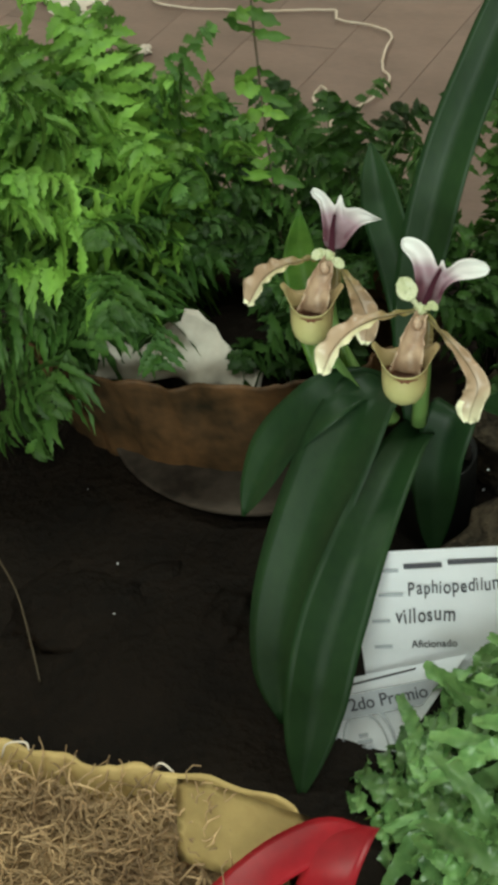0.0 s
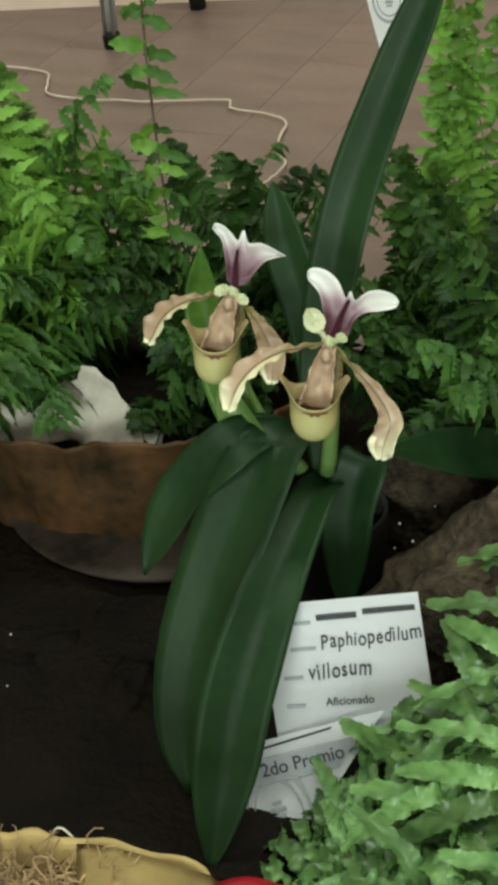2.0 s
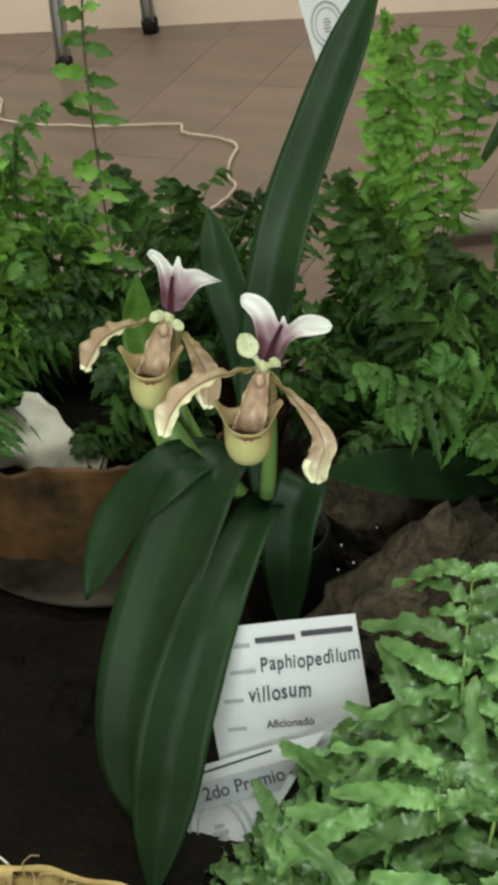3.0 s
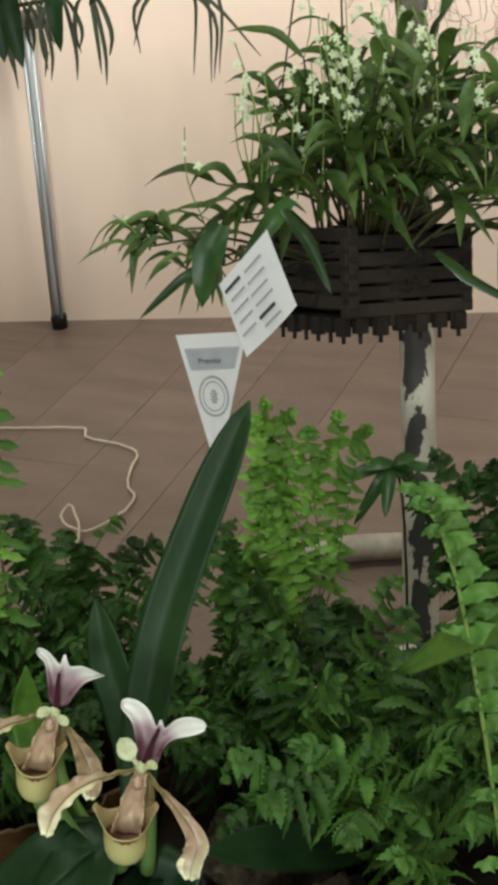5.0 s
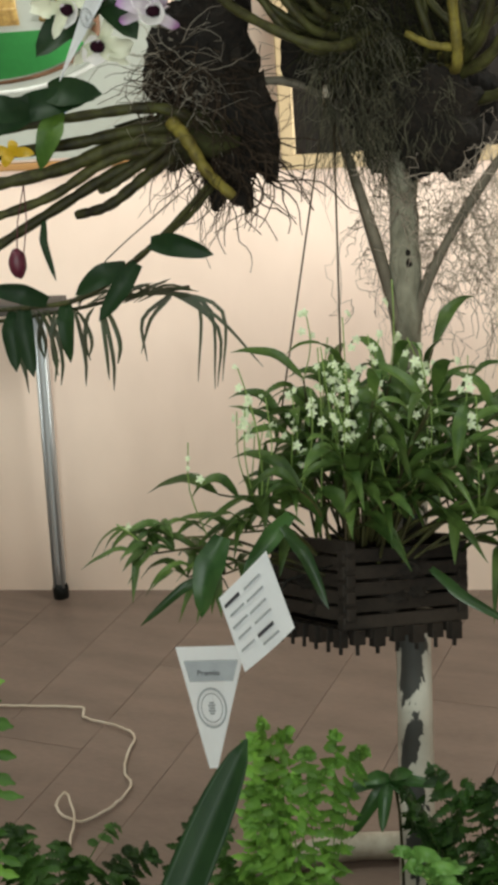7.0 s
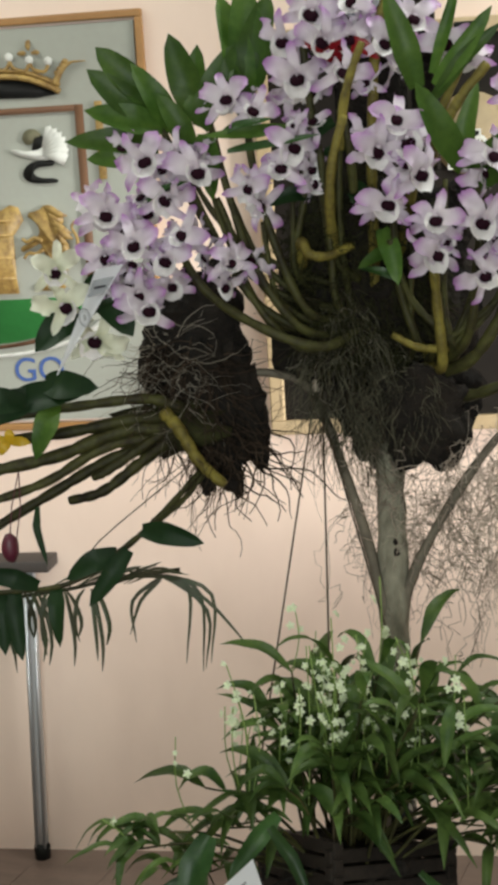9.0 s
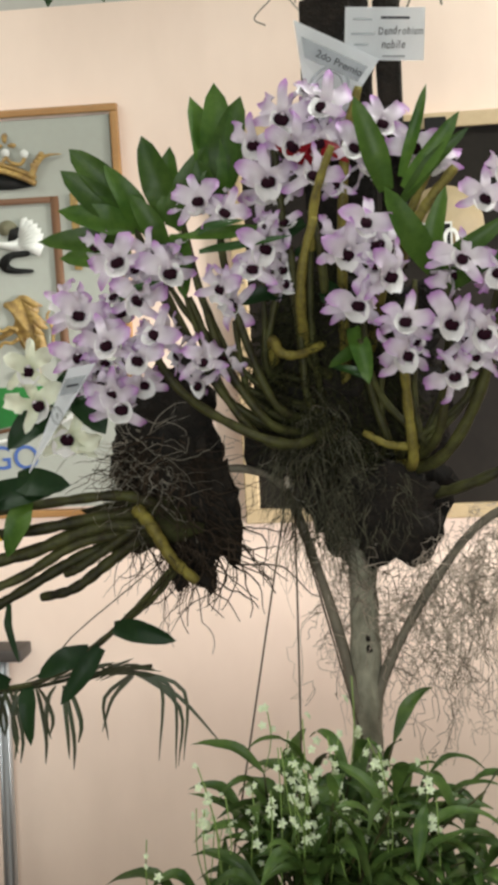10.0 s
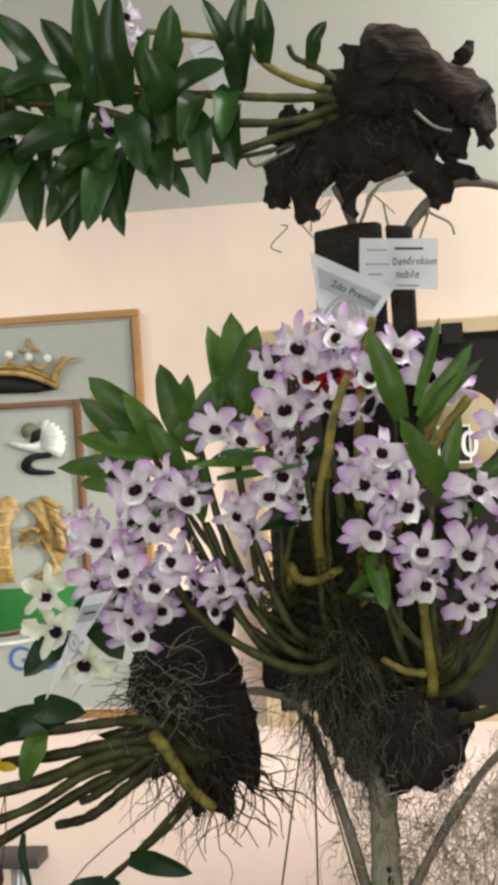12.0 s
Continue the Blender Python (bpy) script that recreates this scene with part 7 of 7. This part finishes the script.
fern("fern with drooping lobed fronds beside the rock", (0.66, 0.86, 0.02), [(0.50, 0.77, 0.35), (0.60, 0.74, 0.34), (0.47, 0.80, 0.37), (0.66, 0.72, 0.31), (0.70, 0.78, 0.40), (0.62, 0.80, 0.42), (0.56, 0.80, 0.40), (0.74, 0.74, 0.36), (0.68, 0.76, 0.33)], 0.050, 0.014, 20, FERN_MID, 8, 6, 0.03, 0.45)

# upright frond with round leaflets
fan = thing("upright_fern", "slender upright fern frond with rounded leaflets", "fern", "ferns", (0.06, 1.17, 0.1))
F = Vector((0.06, 1.17, 0.1))
bm = bmesh.new()
line = spline([Vector(p) - F for p in ((0.085, 1.10, 0.15), (0.075, 1.14, 0.33), (0.05, 1.22, 0.44), (0.01, 1.36, 0.55), (-0.005, 1.45, 0.63))], 30)
tube(bm, line[::3], 0.002, 5)
part("stem", bm, STEM, fan)
rng = random.Random(61)
for k in range(13):
    q = line[8 + int(k * 22 / 13)]
    for s in (-1, 1):
        bm = bmesh.new()
        d = Vector((s, rng.uniform(-0.6, 0.4), rng.uniform(-0.55, 0.6))).normalized()
        l = 0.058 * (1 - 0.35 * k / 13) * rng.uniform(0.55, 1.15)
        q = q + Vector((0, 0, rng.uniform(-0.008, 0.008)))
        blade(bm, [q, q + d * l * 0.4 + Vector((0, -0.01, 0.004)), q + d * l], 0.026 * rng.uniform(0.65, 1.1), (rng.gauss(0.1, 0.5), -0.7, rng.uniform(-0.3, 0.9)), 9, 4, 0.4, 0.0045, 2.2, shape=lambda t: max(0.05, math.sin(math.pi * min(1, 0.1 + 0.88 * t)) ** 0.6 * (0.80 + 0.24 * math.cos(17 * t))))
        part("leaflet", bm, FERN_MID if rng.random() < (0.7 if s > 0 else 0.3) else FERN_BRIGHT, fan)

# pale climbing leaf shoot and a pointed leaf
shoot = thing("leafy_shoot", "pale green shoot with broad ruffled leaflets", "plant", place=(0.80, 0.74, 0.0))
F = Vector((0.80, 0.74, 0.0))
line = spline([Vector(p) - F for p in ((0.80, 0.74, 0.0), (0.775, 0.74, 0.25), (0.755, 0.735, 0.45), (0.733, 0.73, 0.63), (0.712, 0.73, 0.73), (0.688, 0.73, 0.775))], 30)
bm = bmesh.new()
tube(bm, line[::2], 0.0025, 6)
part("stem", bm, LIGHT_STEM, shoot)
SHOOT_LEAF = shade("pale_shoot_green", (0.125, 0.245, 0.06), 0.45, (0.075, 0.18, 0.035), 9, 70, 0.08, through_light=0.3, spread=0.2, spec=0.25)
for k in range(24):
    q = line[min(30, 4 + int(k * 26 / 23))]
    for s in (-1, 1):
        if s < 0 and k % 3 and k < 21:
            continue
        d = Vector((s, rng.uniform(-0.5, 0.3), rng.uniform(-0.05, 0.5))).normalized()
        l = (0.056 if s > 0 else 0.034) * rng.uniform(0.7, 1.15) * (1 - 0.35 * k / 23)
        bm = bmesh.new()
        blade(bm, [q, q + d * l * 0.45 + Vector((0, -0.008, 0.010)), q + d * l], (0.027 if s > 0 else 0.020) * rng.uniform(0.8, 1.1) * (1 - 0.3 * k / 23), (rng.gauss(0, 0.35), -0.75, rng.uniform(0.2, 0.9)), 18, 6, 0.45, 0.0042, 3.1, shape=lambda t: max(0.05, math.sin(math.pi * min(1, 0.06 + 0.93 * t ** 0.8)) ** 0.75 * (0.95 + 0.06 * math.cos(17 * t))))
        part("leaflet", bm, SHOOT_LEAF, shoot)
bm = bmesh.new()
blade(bm, [Vector(p) - F for p in ((0.86, 0.72, 0.62), (0.80, 0.71, 0.645), (0.73, 0.735, 0.60), (0.662, 0.75, 0.541))], 0.042, (-0.1, -0.6, 0.8), 12, 4, 0.3, 0.001, 2, 0.0008)
part("pointed_leaf", bm, LEAF_MID, shoot, "long pointed leaf with a yellowing tip")
bm = bmesh.new()
tube(bm, [Vector(p) - F for p in ((0.80, 0.74, 0.0), (0.86, 0.74, 0.3), (0.88, 0.73, 0.55), (0.86, 0.72, 0.62))], 0.003, 6, 10)
part("leaf_stalk", bm, LIGHT_STEM, shoot)

# sprig at the post
sprig = thing("leafy_sprig", "dark leafy sprig in front of the peeling post", "plant", place=(0.60, 1.48, 0.2))
F = Vector((0.60, 1.48, 0.2))
bm = bmesh.new()
tube(bm, [Vector(p) - F for p in ((0.62, 1.46, 0.02), (0.625, 1.45, 0.2), (0.622, 1.44, 0.38), (0.60, 1.43, 0.425))], 0.0025, 5, 10)
part("stem", bm, CANE, sprig)
for tip in ((0.52, 1.40, 0.40), (0.55, 1.40, 0.33), (0.60, 1.39, 0.35), (0.66, 1.40, 0.37), (0.70, 1.41, 0.42), (0.57, 1.40, 0.43), (0.65, 1.40, 0.45)):
    leaf_part(sprig, F, tip, (0.612, 1.43, 0.42), 0.019, (0, -0.6, 0.8), LEAF_TOP, 0.01)

# crisped fern in front, each pinna a piece of its own
front = thing("crisped_fern", "glossy light green fern with wavy crisped leaflets", "fern", "ferns", (0.60, 0.29, -0.012))
F = Vector((0.56, 0.30, 0.0))
PINNAE = []
for k in range(5):
    bm = bmesh.new()
    blade(bm, [(0, 0, 0), (0.022, 0.002, 0.007), (0.050, 0.003 * (k - 2), -0.004 - 0.005 * k), (0.088, 0.009 * (k - 2), -0.046 - 0.010 * k)], 0.0225, (0, 0.25 * (k - 2), 1), 44, 6, 0.30, 0.0055, 3.2 + 0.5 * k, 0, twist=0.45 * (k - 2), shape=lambda t: max(0.12, min(1, 0.55 + 2.2 * t) * (1 - max(0, t - 0.6) ** 2 * 3.6) * (0.93 + 0.09 * math.cos(92 * t))))
    ob = part("pinna", bm, FERN_FRONT)
    scene.collection.objects.unlink(ob)
    PINNAE.append(ob)
rng = random.Random(77)
for a, h, n in (
    ((0.50, 0.36, 0.10), (0.41, 0.505, 0.115), 12), ((0.50, 0.37, 0.11), (0.432, 0.515, 0.115), 12), ((0.50, 0.36, 0.12), (0.485, 0.49, 0.165), 11), ((0.52, 0.36, 0.12), (0.53, 0.48, 0.25), 11), ((0.55, 0.36, 0.12), (0.56, 0.54, 0.33), 12),
    ((0.58, 0.36, 0.12), (0.61, 0.50, 0.31), 11), ((0.50, 0.33, 0.12), (0.372, 0.45, 0.065), 12), ((0.50, 0.33, 0.12), (0.350, 0.40, 0.050), 13), ((0.50, 0.32, 0.12), (0.335, 0.355, 0.050), 13), ((0.50, 0.31, 0.11), (0.350, 0.31, 0.060), 13), ((0.48, 0.33, 0.11), (0.312, 0.345, 0.040), 13), ((0.49, 0.34, 0.11), (0.332, 0.405, 0.045), 13), ((0.49, 0.33, 0.11), (0.39, 0.385, 0.10), 11), ((0.50, 0.32, 0.12), (0.39, 0.34, 0.13), 10), ((0.52, 0.32, 0.12), (0.46, 0.36, 0.20), 10),
    ((0.54, 0.32, 0.12), (0.54, 0.36, 0.25), 10), ((0.57, 0.32, 0.12), (0.62, 0.38, 0.26), 10), ((0.55, 0.28, 0.12), (0.48, 0.25, 0.17), 10), ((0.58, 0.28, 0.12), (0.58, 0.24, 0.20), 10), ((0.62, 0.34, 0.12), (0.70, 0.46, 0.28), 10), ((0.58, 0.30, 0.12), (0.66, 0.42, 0.22), 10), ((0.60, 0.33, 0.12), (0.67, 0.52, 0.26), 11), ((0.56, 0.34, 0.12), (0.60, 0.46, 0.24), 10), ((0.54, 0.33, 0.12), (0.545, 0.45, 0.20), 10), ((0.50, 0.31, 0.12), (0.405, 0.285, 0.10), 10), ((0.51, 0.29, 0.12), (0.435, 0.225, 0.12), 10), ((0.53, 0.28, 0.12), (0.48, 0.18, 0.15), 10),
):
    a, h, n = Vector(a) - F, Vector(h) - F, n - 3
    mid = a.lerp(h, 0.5) + Vector((0, 0, 0.05))
    line = spline([a, mid, h], 30)
    bm = bmesh.new()
    tube(bm, line[::3], lambda t: 0.0022 * (1 - 0.6 * t), 5)
    fr = part("frond", bm, LIGHT_STEM, front)
    for k in range(n):
        q = line[min(30, 3 + int(27 * k / (n - 1)))]
        way = (line[min(30, 4 + int(27 * k / (n - 1)))] - line[max(0, 1 + int(27 * k / (n - 1)))]).normalized()
        for s in (-1, 1):
            side = way.cross(Vector((0, -0.4, 1))).normalized() * s
            d = (side + way * 0.4 + Vector((rng.gauss(0, 0.2), rng.gauss(0, 0.2), rng.gauss(0.05, 0.2)))).normalized()
            up = Vector((rng.gauss(0, 0.45), -0.45 + rng.gauss(0, 0.4), 1)).normalized()
            y = up.cross(d).normalized()
            z = d.cross(y)
            m = Matrix((d, y, z)).transposed().to_4x4()
            again(rng.choice(PINNAE), "pinna", Matrix.Translation(q) @ m @ Matrix.Scale(rng.uniform(0.8, 1.3) * (1 - 0.3 * k / n), 4), fr)
bm = bmesh.new()
lathe(bm, [(0.0, 0.0), (0.09, 0.0), (0.11, 0.12), (0.105, 0.122), (0.09, 0.10), (0.0, 0.10)], 24, pose(0.60, 0.31, 0))
tagged(part("plant_pot", bm, BLACK), "black plastic pot under the crisped fern", "pot")

# ---- floor boards ----
board_turn = Euler((0, 0, radians(-13))).to_matrix().to_4x4()
bm = bmesh.new()
box(bm, (-0.1094, -0.5993, -0.012), (0.1094, 0.5993, 0.0), 0.0008)
board = part("board", bm, FLOOR, None, "", False)
board_mesh = board.data
bpy.data.objects.remove(board)
for i in range(-30, 34):
    for j in range(-6, 6):
        c = board_turn @ Vector((i * 0.22 - 0.06, j * 1.2 + (i % 3) * 0.4 + 0.3, 0))
        over = max(0.0, c.y + 0.60 - 3.07)
        if abs(c.x - 0.5) < 4.35 and c.y > -3.45 and over < 1.12:
            o = new("board", board_mesh)
            share = 1 - over / 1.2
            o.matrix_basis = Matrix.Translation(c) @ board_turn @ Matrix.Translation((0, -0.6 * (1 - share), 0)) @ Matrix.Diagonal((1, share, 1, 1))
            o.parent = floor
